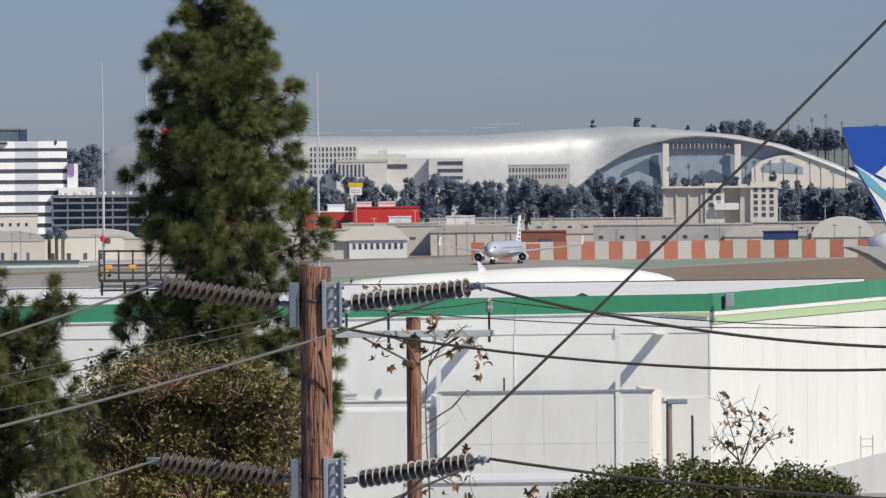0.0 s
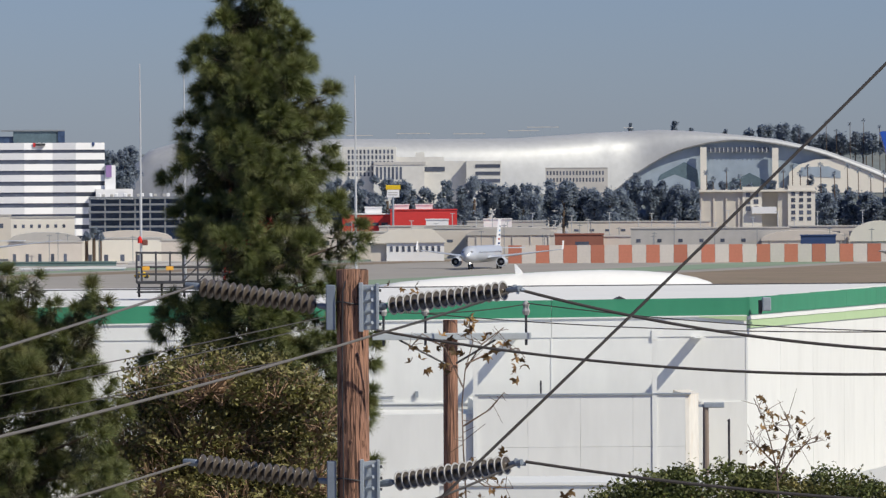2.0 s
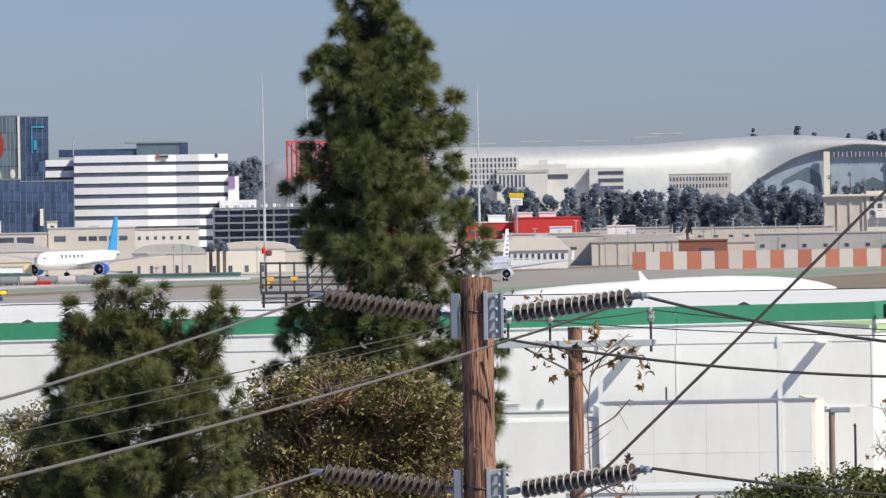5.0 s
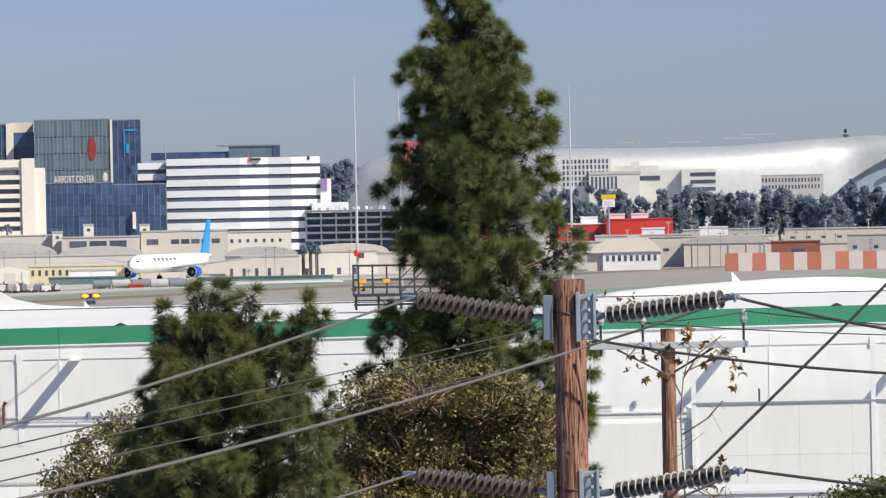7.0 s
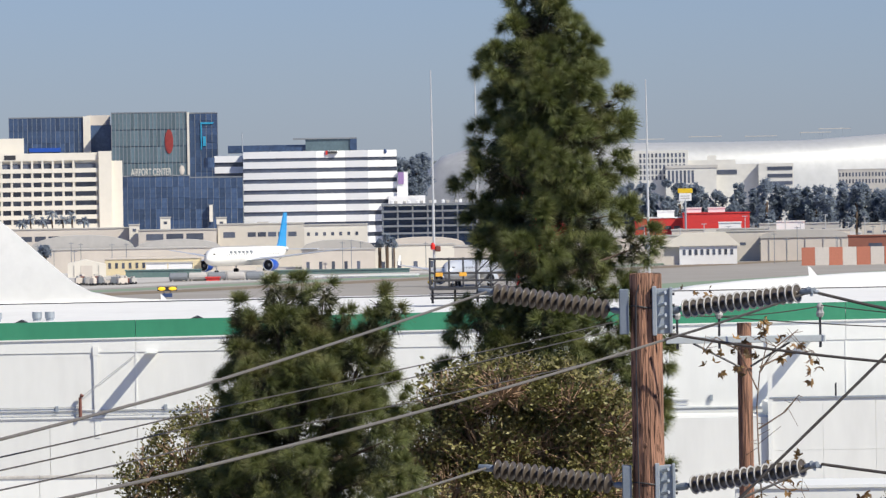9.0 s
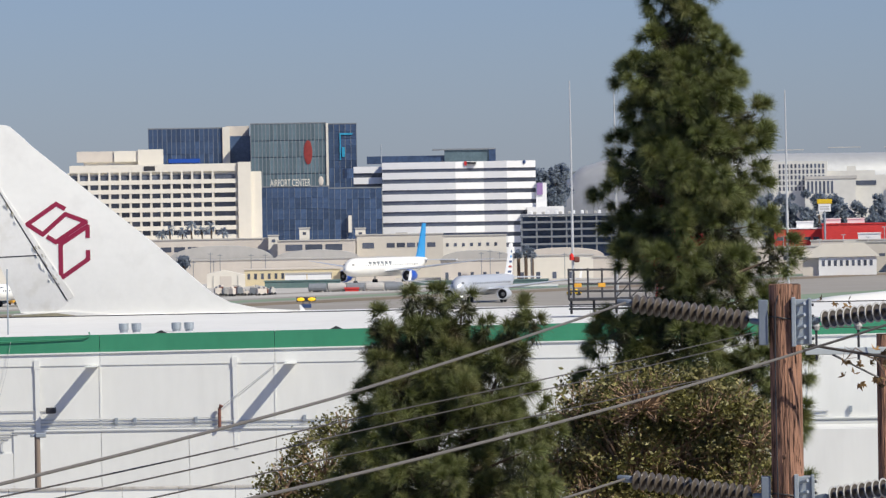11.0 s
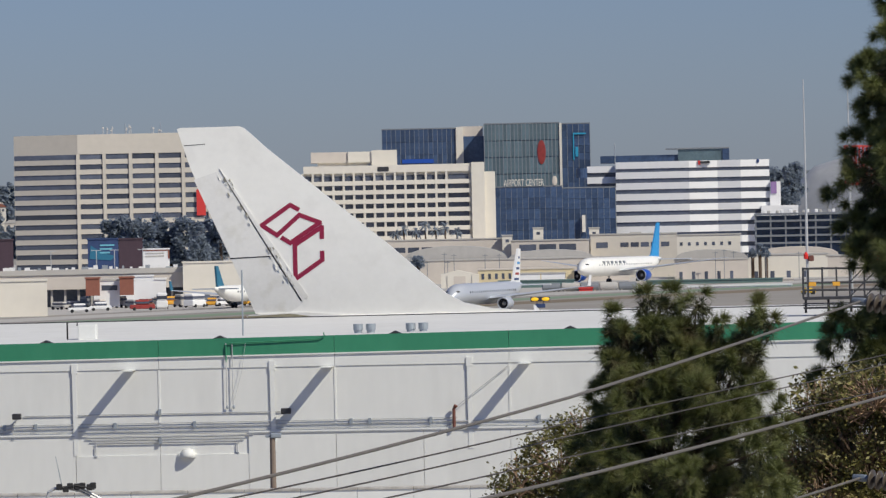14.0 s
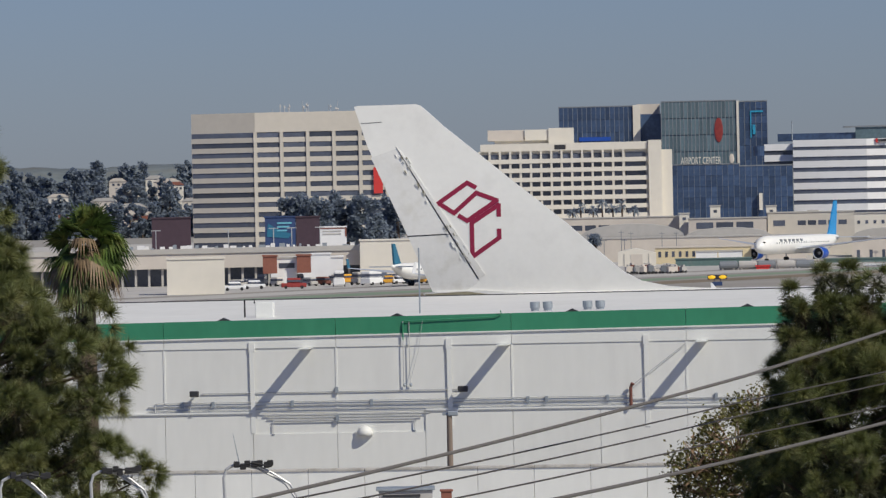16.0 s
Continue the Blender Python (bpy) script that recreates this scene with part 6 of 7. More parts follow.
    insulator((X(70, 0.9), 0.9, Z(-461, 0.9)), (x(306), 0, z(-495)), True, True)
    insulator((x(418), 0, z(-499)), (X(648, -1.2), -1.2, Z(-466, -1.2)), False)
    for v in (-159, -467):
        part("dead_end_clamp", tube(bmesh.new(), [(X(643, -1.2), -1.2, Z(v, -1.2)), (X(655, -1.22), -1.22, Z(v + 2, -1.22)), (X(668, -1.22), -1.22, Z(v - 1, -1.22))], [0.03, 0.045, 0.025], 8), M["plate_blue"], p)
        for u, w, r in ((650, 6, 0.035), (660, 5, 0.03), (655, -5, 0.025)):
            part("clamp_bolt", rod((X(u, -1.2), -1.26, Z(v + w, -1.2)), (X(u, -1.2), -1.12, Z(v + w, -1.2)), r, 8), M["galv"], p)
    return p


build_pole()


def build_pole_small():
    d = 102.0
    s = d * 1e-4
    p = thing("utility_pole", "slim wooden pole with a grey crossarm", "utility pole", site(530, d))
    x, z = (lambda u: (u - 530) * s), (lambda v: EYE + v * s)
    hs = np.linspace(0, z(-211), 16)
    part("shaft", tube(bmesh.new(), [(0.0, 0, h) for h in hs], [0.16 - 0.0022 * h for h in hs], 16), M["wood"], p)
    # a second slim shaft stands close behind the thick pole
    q = thing("utility_pole", "slim dark wooden pole close behind a thicker one", "utility pole", site(368, 88.3))
    part("shaft", tube(bmesh.new(), [(0.0, 0, h) for h in np.linspace(0, EYE - 122 * 0.00883, 14)], [0.165 - 0.0008 * k for k in range(14)], 16), M["wood"], q)
    part("cap", tube(bmesh.new(), [(0, 0, EYE - 122 * 0.00883), (0, 0, EYE - 120 * 0.00883)], [0.15, 0.12], 14), M["knot"], q)
    part("crossarm", boxes((x(392), x(673), -0.24, -0.12, z(-246), z(-234)), bevel=0.01), M["crossarm"], p, "grey-painted crossarm")
    for u in (412, 486, 664):
        part("pin", rod((x(u), -0.18, z(-234)), (x(u), -0.18, z(-195)), 0.022, 6), M["dark_metal"], p)
        part("pin_insulator", tube(bmesh.new(), [(x(u), -0.18, z(-203)), (x(u), -0.18, z(-196)), (x(u), -0.18, z(-190)), (x(u), -0.18, z(-184)), (x(u), -0.18, z(-178))], [0.05, 0.075, 0.05, 0.07, 0.03], 10), M["porcelain"], p)
        part("hanging_bolt", rod((x(u), -0.18, z(-246)), (x(u), -0.18, z(-256)), 0.025, 6), M["dark_metal"], p)
    for a, b in ((440, 520), (610, 540)):
        part("brace", rod((x(a), -0.2, z(-246)), (x(b), -0.15, z(-288)), 0.022, 6), M["dark_metal"], p)


build_pole_small()


# ---------------------------------------------------------------- cables
def cable(label, ends, sag, r, mat="cable", n=28):
    """A hanging cable between two places given as bearing, slope and distance."""
    pts = []
    (u0, v0, d0), (u1, v1, d1) = ends
    A = site(u0, d0).translation + Vector((0, 0, EYE + v0 * 1e-4 * d0))
    B = site(u1, d1).translation + Vector((0, 0, EYE + v1 * 1e-4 * d1))
    for k in range(n + 1):
        t = k / n
        p = A.lerp(B, t)
        p.z -= 4 * sag * t * (1 - t)
        pts.append(p)
    ob = part("power_cable", tube(bmesh.new(), pts, r, 7), M[mat])
    tagged(ob, label, "cable", "overhead cables")


CABLES = [((75, -149, 87.9), (-441, -308, 68), 0.02, 0.020, "cable_light"), ((-441, -308, 68), (-1700, -584, 50), 0.06, 0.020, "cable_light"),
          ((389, -239, 86.5), (-443, -452, 66), 0.06, 0.021, "cable_light"), ((-443, -452, 66), (-1200, -590, 50), 0.03, 0.021, "cable_light"),
          ((648, -158, 85.8), (389, -239, 86.4), 0.02, 0.020, "cable_light"), ((68, -461, 87.9), (-500, -610, 74), 0.05, 0.020, "cable_light"),
          ((662, -161, 85.8), (1400, -272, 84), 0.18, 0.024, "cable"), ((400, -229, 86.6), (1400, -310, 84), 0.22, 0.022, "cable"),
          ((662, -463, 85.8), (1400, -541, 84), 0.08, 0.024, "cable"), ((648, -466, 85.8), (470, -540, 86), 0.02, 0.020, "cable_light"),
          ((1500, 435, 58), (480, -556, 58), 0.05, 0.016, "cable"),
          ((305, -205, 103), (-445, -353, 70), 0.02, 0.009, "cable"), ((-445, -353, 70), (-1600, -568, 50), 0.05, 0.010, "cable"),
          ((306, -219, 103), (-442, -376, 70), 0.02, 0.009, "cable"), ((-442, -376, 70), (-1600, -590, 50), 0.05, 0.010, "cable"),
          ((330, -262, 103), (-443, -413, 70), 0.02, 0.009, "cable"), ((-443, -413, 70), (-1600, -620, 50), 0.05, 0.010, "cable"),
          ((664, -182, 101.8), (1500, -238, 97), 0.14, 0.010, "cable"), ((486, -200, 101.8), (1500, -233, 97), 0.15, 0.010, "cable"), ((664, -184, 101.8), (412, -196, 101.8), 0.08, 0.010, "cable")]


def build_cables():
    for a, b, sag, r, m in CABLES:
        cable("sagging weathered overhead cable", (a, b), sag, r, m)


build_cables()


# ---------------------------------------------------------------- taxiing airliner and parked airliners
def airliner(name, label, m, length, radius, span, fin_h, mats, engine_at, engine_r, winglets=True):
    """A twin-engined airliner; nose towards +x, wheels on z = 0."""
    a = thing(name, label, "airplane", m)
    zc = radius * 1.75
    L = length
    sec = [(L * 0.5, 0.05, 0.05, zc - 0.25 * radius)]
    for t, r, dz in ((0.49, 0.32, -0.22), (0.47, 0.62, -0.14), (0.44, 0.86, -0.05), (0.40, 0.98, 0), (0.34, 1, 0), (0.1, 1, 0), (-0.2, 1, 0), (-0.28, 0.95, 0.05), (-0.36, 0.78, 0.2), (-0.43, 0.5, 0.42), (-0.48, 0.25, 0.6), (-0.5, 0.1, 0.66)):
        sec.append((L * t, radius * r, radius * r, zc + dz * radius))
    body = part("fuselage", loft(sec, 22), M[mats[0]], a, smooth=True)
    part("cockpit_glass", loft([(L * 0.462, radius * 0.70, radius * 0.10, zc + 0.30 * radius), (L * 0.470, radius * 0.60, radius * 0.10, zc + 0.28 * radius)], 14), M["black"], a)
    me = mesh_of("cabin_window", boxes((-0.14, 0.14, -0.03, 0.03, -0.2, 0.2)), M["glass_dark"])
    for sgn in (-1, 1):
        for k in range(22):
            piece("cabin_window", me, a, at(L * (0.36 - 0.03 * k), sgn * radius * 0.985, zc + 0.2 * radius))
    zw = zc - 0.5 * radius
    for sgn in (-1, 1):
        h = span / 2
        bm = bmesh.new()
        st = [(0.0, L * 0.13, L * -0.07, 0.55, 0.0), (0.35, L * 0.02, L * -0.085, 0.35, 0.035), (1.0, -0.155 * L, -0.19 * L, 0.10, 0.11)]
        rings = []
        for f, x0, x1, th, dz in st:
            y, z = sgn * (radius * 0.5 + (h - radius * 0.5) * f), zw + dz * h
            rings.append([bm.verts.new(q) for q in ((x0, y, z), ((x0 * 2 + x1) / 3, y, z + th), (x1, y, z), ((x0 * 2 + x1) / 3, y, z - th * 0.6))])
        for r, q in zip(rings, rings[1:]):
            for k in range(4):
                bm.faces.new((r[k], r[(k + 1) % 4], q[(k + 1) % 4], q[k]))
        bm.faces.new(rings[-1])
        bmesh.ops.recalc_face_normals(bm, faces=bm.faces)
        part("wing", bm, M["silver_paint"], a)
        if winglets:
            bm = prism([(-0.15 * L, zw + 0.11 * h), (-0.19 * L, zw + 0.11 * h), (-0.205 * L, zw + 0.11 * h + 2.0), (-0.18 * L, zw + 0.11 * h + 2.0)], sgn * h - 0.08, sgn * h + 0.08)
            part("winglet", bm, M[mats[1]], a)
        ey, ez, ex = sgn * engine_at, zw - engine_r * 0.72, L * 0.115
        e = part("engine", tube(bmesh.new(), [(ex + 2.2, ey, ez), (ex + 1.9, ey, ez), (ex + 0.5, ey, ez), (ex - 1.6, ey, ez), (ex - 3.0, ey, ez)], [engine_r * 0.9, engine_r, engine_r * 1.03, engine_r * 0.85, engine_r * 0.5], 18, False), M[mats[2]], a, smooth=True)
        part("intake_lip", tube(bmesh.new(), [(ex + 2.25, ey + engine_r * 0.9 * math.cos(t), ez + engine_r * 0.9 * math.sin(t)) for t in np.linspace(0, math.tau, 20)], 0.10, 6, False), M["silver_paint"], e)
        part("fan", rod((ex + 1.5, ey, ez), (ex + 1.2, ey, ez), engine_r * 0.9, 18), M["black"], e)
        part("spinner", tube(bmesh.new(), [(ex + 2.1, ey, ez), (ex + 1.5, ey, ez)], [0.05, 0.4], 10), M["greyroof"], e)
        part("pylon", boxes((ex - 2.5, ex + 1.0, ey - 0.15, ey + 0.15, ez + engine_r * 0.8, zw + 0.5)), M["silver_paint"], a)
        part("tailplane", prism([(-0.40 * L, sgn * 0.4), (-0.475 * L, sgn * 0.4), (-0.50 * L, sgn * span * 0.17), (-0.475 * L, sgn * span * 0.17)], zc + 0.55 * radius, zc + 0.55 * radius + 0.25, "z"), M["silver_paint"], a)
        g = part("main_gear", rod((-0.03 * L, sgn * radius * 1.7, zw), (-0.03 * L, sgn * radius * 1.7, 0.5), 0.16, 6), M["galv"], a)
        for o in (-0.35, 0.35):
            part("tyre", rod((-0.03 * L, sgn * radius * 1.7 + o - 0.2, 0.55), (-0.03 * L, sgn * radius * 1.7 + o + 0.2, 0.55), 0.55, 12), M["black"], g)
    g = part("nose_gear", rod((0.385 * L, 0, zc - radius * 0.8), (0.385 * L, 0, 0.4), 0.12, 6), M["galv"], a)
    for o in (-0.28, 0.28):
        part("tyre", rod((0.385 * L, o - 0.15, 0.42), (0.385 * L, o + 0.15, 0.42), 0.42, 12), M["black"], g)
    zt = zc + radius * 0.85
    fin = part("fin", prism([(-0.345 * L, zt - 0.3), (-0.375 * L, zt + 0.08 * fin_h), (-0.455 * L, zt + fin_h), (-0.487 * L, zt + fin_h), (-0.468 * L, zt - 0.3)], -0.2, 0.2), M[mats[1]], a)
    return a, fin, zc


def build_airliners():
    # parked wide-body with a blue tail
    c = site(-345, 1500, 0, 0)
    wide, fin, zc = airliner("wide_body_airliner", "white wide-body airliner with a bright blue tail", c @ Matrix.Rotation(radians(-90 - 24), 4, "Z"), 53, 2.5, 54, 9.2, ("plane_white", "skyblue", "blue"), 9.4, 1.6, winglets=False)
    for k in range(6):
        x = 16 - 2.6 * k
        part("title_bar", boxes((x - 0.6, x + 0.6, 2.0, 2.42, zc + 0.75, zc + 1.45)), M["mullion"], wide)
    # small airliner at the terminal
    c = site(-1004, 1170, 0, 0)
    airliner("airliner", "white airliner with a dark teal tail at its gate", c @ Matrix.Rotation(radians(65), 4, "Z"), 33, 1.75, 30, 4.3, ("plane_white", "teal", "silver_paint"), 5.2, 1.0)
    # taxiing narrow-body
    jet, fin, zc = airliner("taxiing_airliner", "silver-grey narrow-body airliner rolling along the runway", Matrix(), 44, 2.0, 35, 6.3, ("silver_paint", "white_light", "silver_paint"), 5.4, 1.12)
    for k in range(5):
        z = zc + 2.1 + 1.0 * k
        x = -0.355 * 44 - 0.66 * k * 1.0
        part("tail_stripe", boxes((x - 4.2 + 0.42 * k, x - 1.5, -0.225, 0.225, z, z + 0.42)), M["navy" if k % 2 == 0 else "poster_red" if k == 1 else "skyblue"], fin)
    part("landing_light", ellipsoid((0.395 * 44, 0, 1.5), (0.12, 0.2, 0.2), 8, 6), M["headlight"], jet)
    return jet


def build_blossom():
    """Red blossom hanging in the gap of the pine's lower crown."""
    global rng
    rng = np.random.default_rng(12)
    t = thing("red_blossom", "red blossom climbing inside the pine crown", "flowers", site(165, 119.1))
    s = 118.6e-4
    part("vine", tube(bmesh.new(), [(0.17, 0.85, 0), (0.17, 0.85, 12), (0.05, 0.2, 15.3)], [0.05, 0.04, 0.015], 6), M["twig"], t)
    cs = [clustered(np.array([(u - 165) * s, 0, EYE + v * s]), np.array([r, 0.3, r * 0.8]), 16, 9, 0.04) for u, v, r in ((185, -60, 0.28), (160, -70, 0.2), (205, -45, 0.2), (125, -72, 0.15), (175, -30, 0.15))]
    for c in cs:
        piece("flower_head", leaves(c, 0.04, M["blossom"], "flower_head", 0.3, 0.7), t)


build_blossom()
JETLINER = build_airliners()


def build_blue_tail():
    """The tail of another jet standing beyond the hangar's end."""
    d = 352.0
    e, z = (lambda u: east(u, d)), (lambda u, v: height(u, v, d))
    j = thing("blue_tailed_jet", "white jet with a deep blue fin beyond the hangar", "airplane", at(0, d, 0))
    P = lambda pts: [(e(u), z(u, v)) for u, v in pts]
    part("fin", prism(P([(1290, 115), (1294, 118), (1400, 120), (1700, -110), (1396, -112), (1310, 52)]), -0.3, 0.3), M["blue"], j)
    part("fin_base", prism(P([(1310, 52), (1560, -100), (1560, -140), (1392, -120), (1355, -24)]), -0.34, 0.34), M["plane_white"], j)
    part("aqua_swoosh", prism(P([(1312, 49), (1330, 18), (1372, -18), (1420, -50), (1420, -36), (1372, -2), (1334, 34)]), -0.37, -0.33), M["aqua"], j)
    part("white_swoosh", prism(P([(1347, 34), (1368, 52), (1380, 40), (1400, 10)]), -0.36, -0.29), M["plane_white"], j)
    part("tailplane", prism(P([(1284, -93), (1292, -91), (1400, -96), (1420, -120), (1420, -148), (1366, -138), (1336, -118), (1312, -104)]), -6.0, -0.6), M["greyroof"], j, "grey tailplane underside")
    part("tail_body", loft([(e(1335), 0.4, 0.5, z(1335, -92)), (e(1380), 1.0, 1.2, z(1380, -96)), (e(1500), 2.2, 2.6, z(1500, -120)), (e(1900), 3.0, 3.2, z(1900, -150))], 18), M["plane_white"], j, smooth=True)


build_blue_tail()


# ---------------------------------------------------------------- rooftop platform with whip antennas
def build_platform():
    d = 322.0
    p = thing("antenna_platform", "black steel lattice platform with whip antennas", "antenna platform", site(60, d, 10.6))
    s = d * 1e-4
    x, z = (lambda u: (u - 60) * s), (lambda v: EYE + v * s - 10.6)
    part("deck", boxes((x(-24), x(152), -0.9, 0.9, z(-144), z(-139)), bevel=0.02), M["dark_metal"], p)
    part("under_frame", boxes((x(-24), x(100), -0.9, 0.9, z(-160), z(-157)), (x(-24), x(100), -0.9, 0.9, z(-152), z(-150))), M["dark_metal"], p)
    for v in (-89, -114, -127):
        for y in (-0.85, 0.85):
            part("rail", rod((x(-24), y, z(v)), (x(152), y, z(v) - 0.05), 0.06, 6), M["dark_metal"], p)
    for k, u in enumerate((-24, -15, 10, 35, 58, 84, 112, 150)):
        for y in (-0.85, 0.85):
            part("upright", rod((x(u), y, z(-142)), (x(u), y, z(-87)), 0.05, 6), M["dark_metal"], p)
    for a, b in ((58, 84), (84, 112)):
        part("diagonal_brace", rod((x(a), -0.87, z(-114)), (x(b), -0.87, z(-89)), 0.035, 5), M["dark_metal"], p)
        part("diagonal_brace", rod((x(a), -0.87, z(-140)), (x(b), -0.87, z(-114)), 0.035, 5), M["dark_metal"], p)
    for u in (-14, 28):
        part("amber_box", boxes((x(u), x(u + 13), -0.95, -0.75, z(-120), z(-113)), bevel=0.02), M["amber"], p)
    for u in (-20, 20, 60, 100, 140):
        part("leg", rod((x(u), 0.4, z(-142)), (x(u), 0.4, 0.0), 0.07, 6), M["dark_metal"], p)
    for u, v0, v1 in ((-16, -142, 245), (62, -142, 224), (364, -150, 222)):
        a = thing("whip_antenna", "tall thin pale whip antenna with a base mast", "antenna", site(u, d, 10.6), group="whip antennas")
        zz = lambda v: EYE + v * s - 10.6
        part("mast", rod((0, 0, 0 if u > 300 else zz(v0)), (0, 0, zz(10)), 0.075, 8), M["pipe"], a)
        part("whip", tube(bmesh.new(), [(0, 0, zz(10)), (0, 0, zz(140)), (-0.02, 0, zz(v1))], [0.06, 0.048, 0.028], 6), M["pipe"], a)
    b = part("beacon", tube(bmesh.new(), [(x(-18), -0.2, z(-72)), (x(-18), -0.2, z(-64)), (x(-18), -0.2, z(-60))], [0.13, 0.13, 0.05], 10), M["beacon"], p, "red obstruction beacon")
    part("lamp_head", boxes((x(-14), x(-4), -0.2, 0.2, z(-76), z(-66)), bevel=0.05), M["hose"], p)


def build_radar():
    """A surveillance radar: a wide red lattice frame turning on a steel tower."""
    d, half = 620.0, 9.4
    s = d * 1e-4
    zb, zt = EYE + 58 * s, EYE + 124 * s
    w = thing("radar_tower", "slim red steel radar tower on the airfield", "tower", site(150, d))
    for sx in (-1, 1):
        for sy in (-1, 1):
            part("leg", rod((sx * 1.6, sy * 1.6, 0), (sx * 0.5, sy * 0.5, zb - 1.2), 0.12, 6), M["red"], w)
    for k in range(5):
        q, z0 = 1.6 - 0.22 * k, (zb - 1.2) * k / 5
        for sx in (-1, 1):
            part("brace", rod((-q * sx, -q, z0), ((q - 0.22) * sx, -(q - 0.22), z0 + (zb - 1.2) / 5), 0.06, 5), M["red"], w)
    part("turntable", tube(bmesh.new(), [(0, 0, zb - 1.2), (0, 0, zb - 0.6), (0, 0, zb - 0.2)], [0.9, 0.9, 0.5], 14), M["galv"], w)
    r = thing("radar_antenna", "red lattice radar frame turning on its tower", "radar", site(150, d, zb - 0.2))
    h = zt - zb + 0.2
    for z0 in (0.2, h):
        part("chord", boxes((-half, half, -0.1, 0.1, z0 - 0.1, z0 + 0.1)), M["red"], r)
    n = 30
    me = mesh_of("upright", boxes((-0.075, 0.075, -0.075, 0.075, 0.31, h - 0.11)), M["red"])
    for k in range(n + 1):
        piece("upright", me, r, at((half - 0.08) * (2 * k / n - 1), 0, 0))
    for sx in (-1, 1):
        for k in range(2):
            x0 = sx * (half - 0.2 - 4.2 * k)
            part("diagonal", rod((x0, 0.12, h - 0.1), (x0 - sx * 3.6, 0.12, 0.4), 0.07, 5), M["red"], r)
    part("hub", tube(bmesh.new(), [(0, 0, 0), (0, 0, 0.5), (0, 0.1, h * 0.6)], [0.5, 0.4, 0.2], 10), M["galv"], r)
    return r


build_platform()
RADAR = build_radar()


def build_roof_things():
    for u in (-801, -708):
        v = thing("roof_vent", "round galvanised roof vent pair", "vent", at(east(u, 310), 310, 0))
        z = height(u, -180, 310) - 0.35
        for o in (-0.35, 0.35):
            part("drum", tube(bmesh.new(), [(o, 0, z), (o, 0, z + 0.3), (o, 0, z + 0.31), (o, 0, z + 0.66)], [0.22, 0.22, 0.27, 0.27], 14), M["galv"], v)
            part("collar", tube(bmesh.new(), [(o, 0, z - 0.25), (o, 0, z + 0.005)], [0.27, 0.2], 12), M["dark_metal"], v)
    for u, v, w in ((-942, -321, 0.27), (-1417, -320, 0.24)):
        f = thing("floodlight", "grey wall floodlight on a short arm", "light", at(east(u, 304.75), 304.75, height(u, v, 304.75)))
        part("housing", boxes((-w, w, -0.45, -0.1, -0.16, 0.16), bevel=0.04), M["dark_metal"], f)
        part("arm", rod((0, -0.1, 0), (0, 0.25, -0.1), 0.04, 6), M["galv"], f)
    f = thing("floodlight", "rusty floodlight standing on the roof edge", "light", at(east(1088, 304.7), 304.7, height(1088, -182, 304.7)))
    part("housing", boxes((-0.22, 0.26, -0.35, 0.1, -0.5, 0.25), bevel=0.05), M["galv"], f)
    part("bracket", boxes((-0.4, -0.22, -0.2, 0.1, -0.65, 0.1), bevel=0.02), M["dark_metal"], f)
    part("arm", rod((-0.2, -0.1, -0.45), (-0.2, 0.7, -0.6), 0.05, 6), M["dark_metal"], f)
    # pipe runs along the long wall
    def run(label, u0, u1, v, d, r, clamps=()):
        p = thing("wall_pipe", label, "pipe")
        za, zb = height(u0, v, d), height(u1, v, d)
        part("pipe", rod((east(u0, d), d, za), (east(u1, d), d, za), r, 7), M["pipe"], p)
        for u in clamps:
            part("clamp", boxes((east(u, d) - 0.08, east(u, d) + 0.08, d - 0.1, WALL + 0.01, za - 0.08, za + 0.25)), M["galv"], p)
    run("long grey service pipe along the hangar wall", -1500, 430, -342, 304.93, 0.035, (-1440, -1385, -1245, -1105, -828, -795, -687, -495, 470))
    run("long grey service pipe along the hangar wall", -1500, 430, -349, 304.93, 0.03)
    run("white conduit on the hangar wall", -1405, -935, -320, 304.93, 0.03, (-1166,))
    run("thin grey conduit with an elbow on the hangar wall", -1488, -640, -336, 304.93, 0.025)
    for k, v in enumerate((-356, -361, -366, -371)):
        run("white bundled pipe in the open bay", -1304 + 8 * k, -988 - 14 * k, v, 304.9, 0.032, (-1166,) if k == 3 else ())
    for u, v0, v1 in ((-1488, -336, -356), (-1280, -371, -394), (-1030, -371, -392), (-1426, -330, -360)):
        q = thing("pipe_drop", "short white pipe dropping down the hangar wall", "pipe", at(east(u, 304.9), 304.9, 0))
        part("pipe", tube(bmesh.new(), [(0.2, 0, height(u, v0, 304.9)), (0.06, 0, height(u, v0 - 1, 304.9)), (0, 0, height(u, v0 - 5, 304.9)), (0, 0, height(u, v1, 304.9))], 0.03, 6), M["pipe"], q)
        part("foot_plate", boxes((-0.08, 0.08, -0.03, 0.1, height(u, v1, 304.9) - 0.04, height(u, v1, 304.9))), M["galv"], q)
    w = thing("hydrant_riser", "rusty brown riser pipe against the hangar wall", "pipe", at(east(-646, 304.72), 304.72, 0))
    part("riser", tube(bmesh.new(), [(0, 0, 5.1), (0, 0, 6.1), (0.12, -0.05, 6.3)], [0.09, 0.09, 0.13], 8), M["hose"], w)
    part("guy_rod", rod((0.1, 0, 6.2), (3.0, 0.15, 8.4), 0.02, 5), M["pipe"], w)
    dm = thing("wall_cowl", "round pale vent cowl on the wall", "vent", at(east(-1118, 304.9), 304.9, height(-1118, -394, 304.9)))
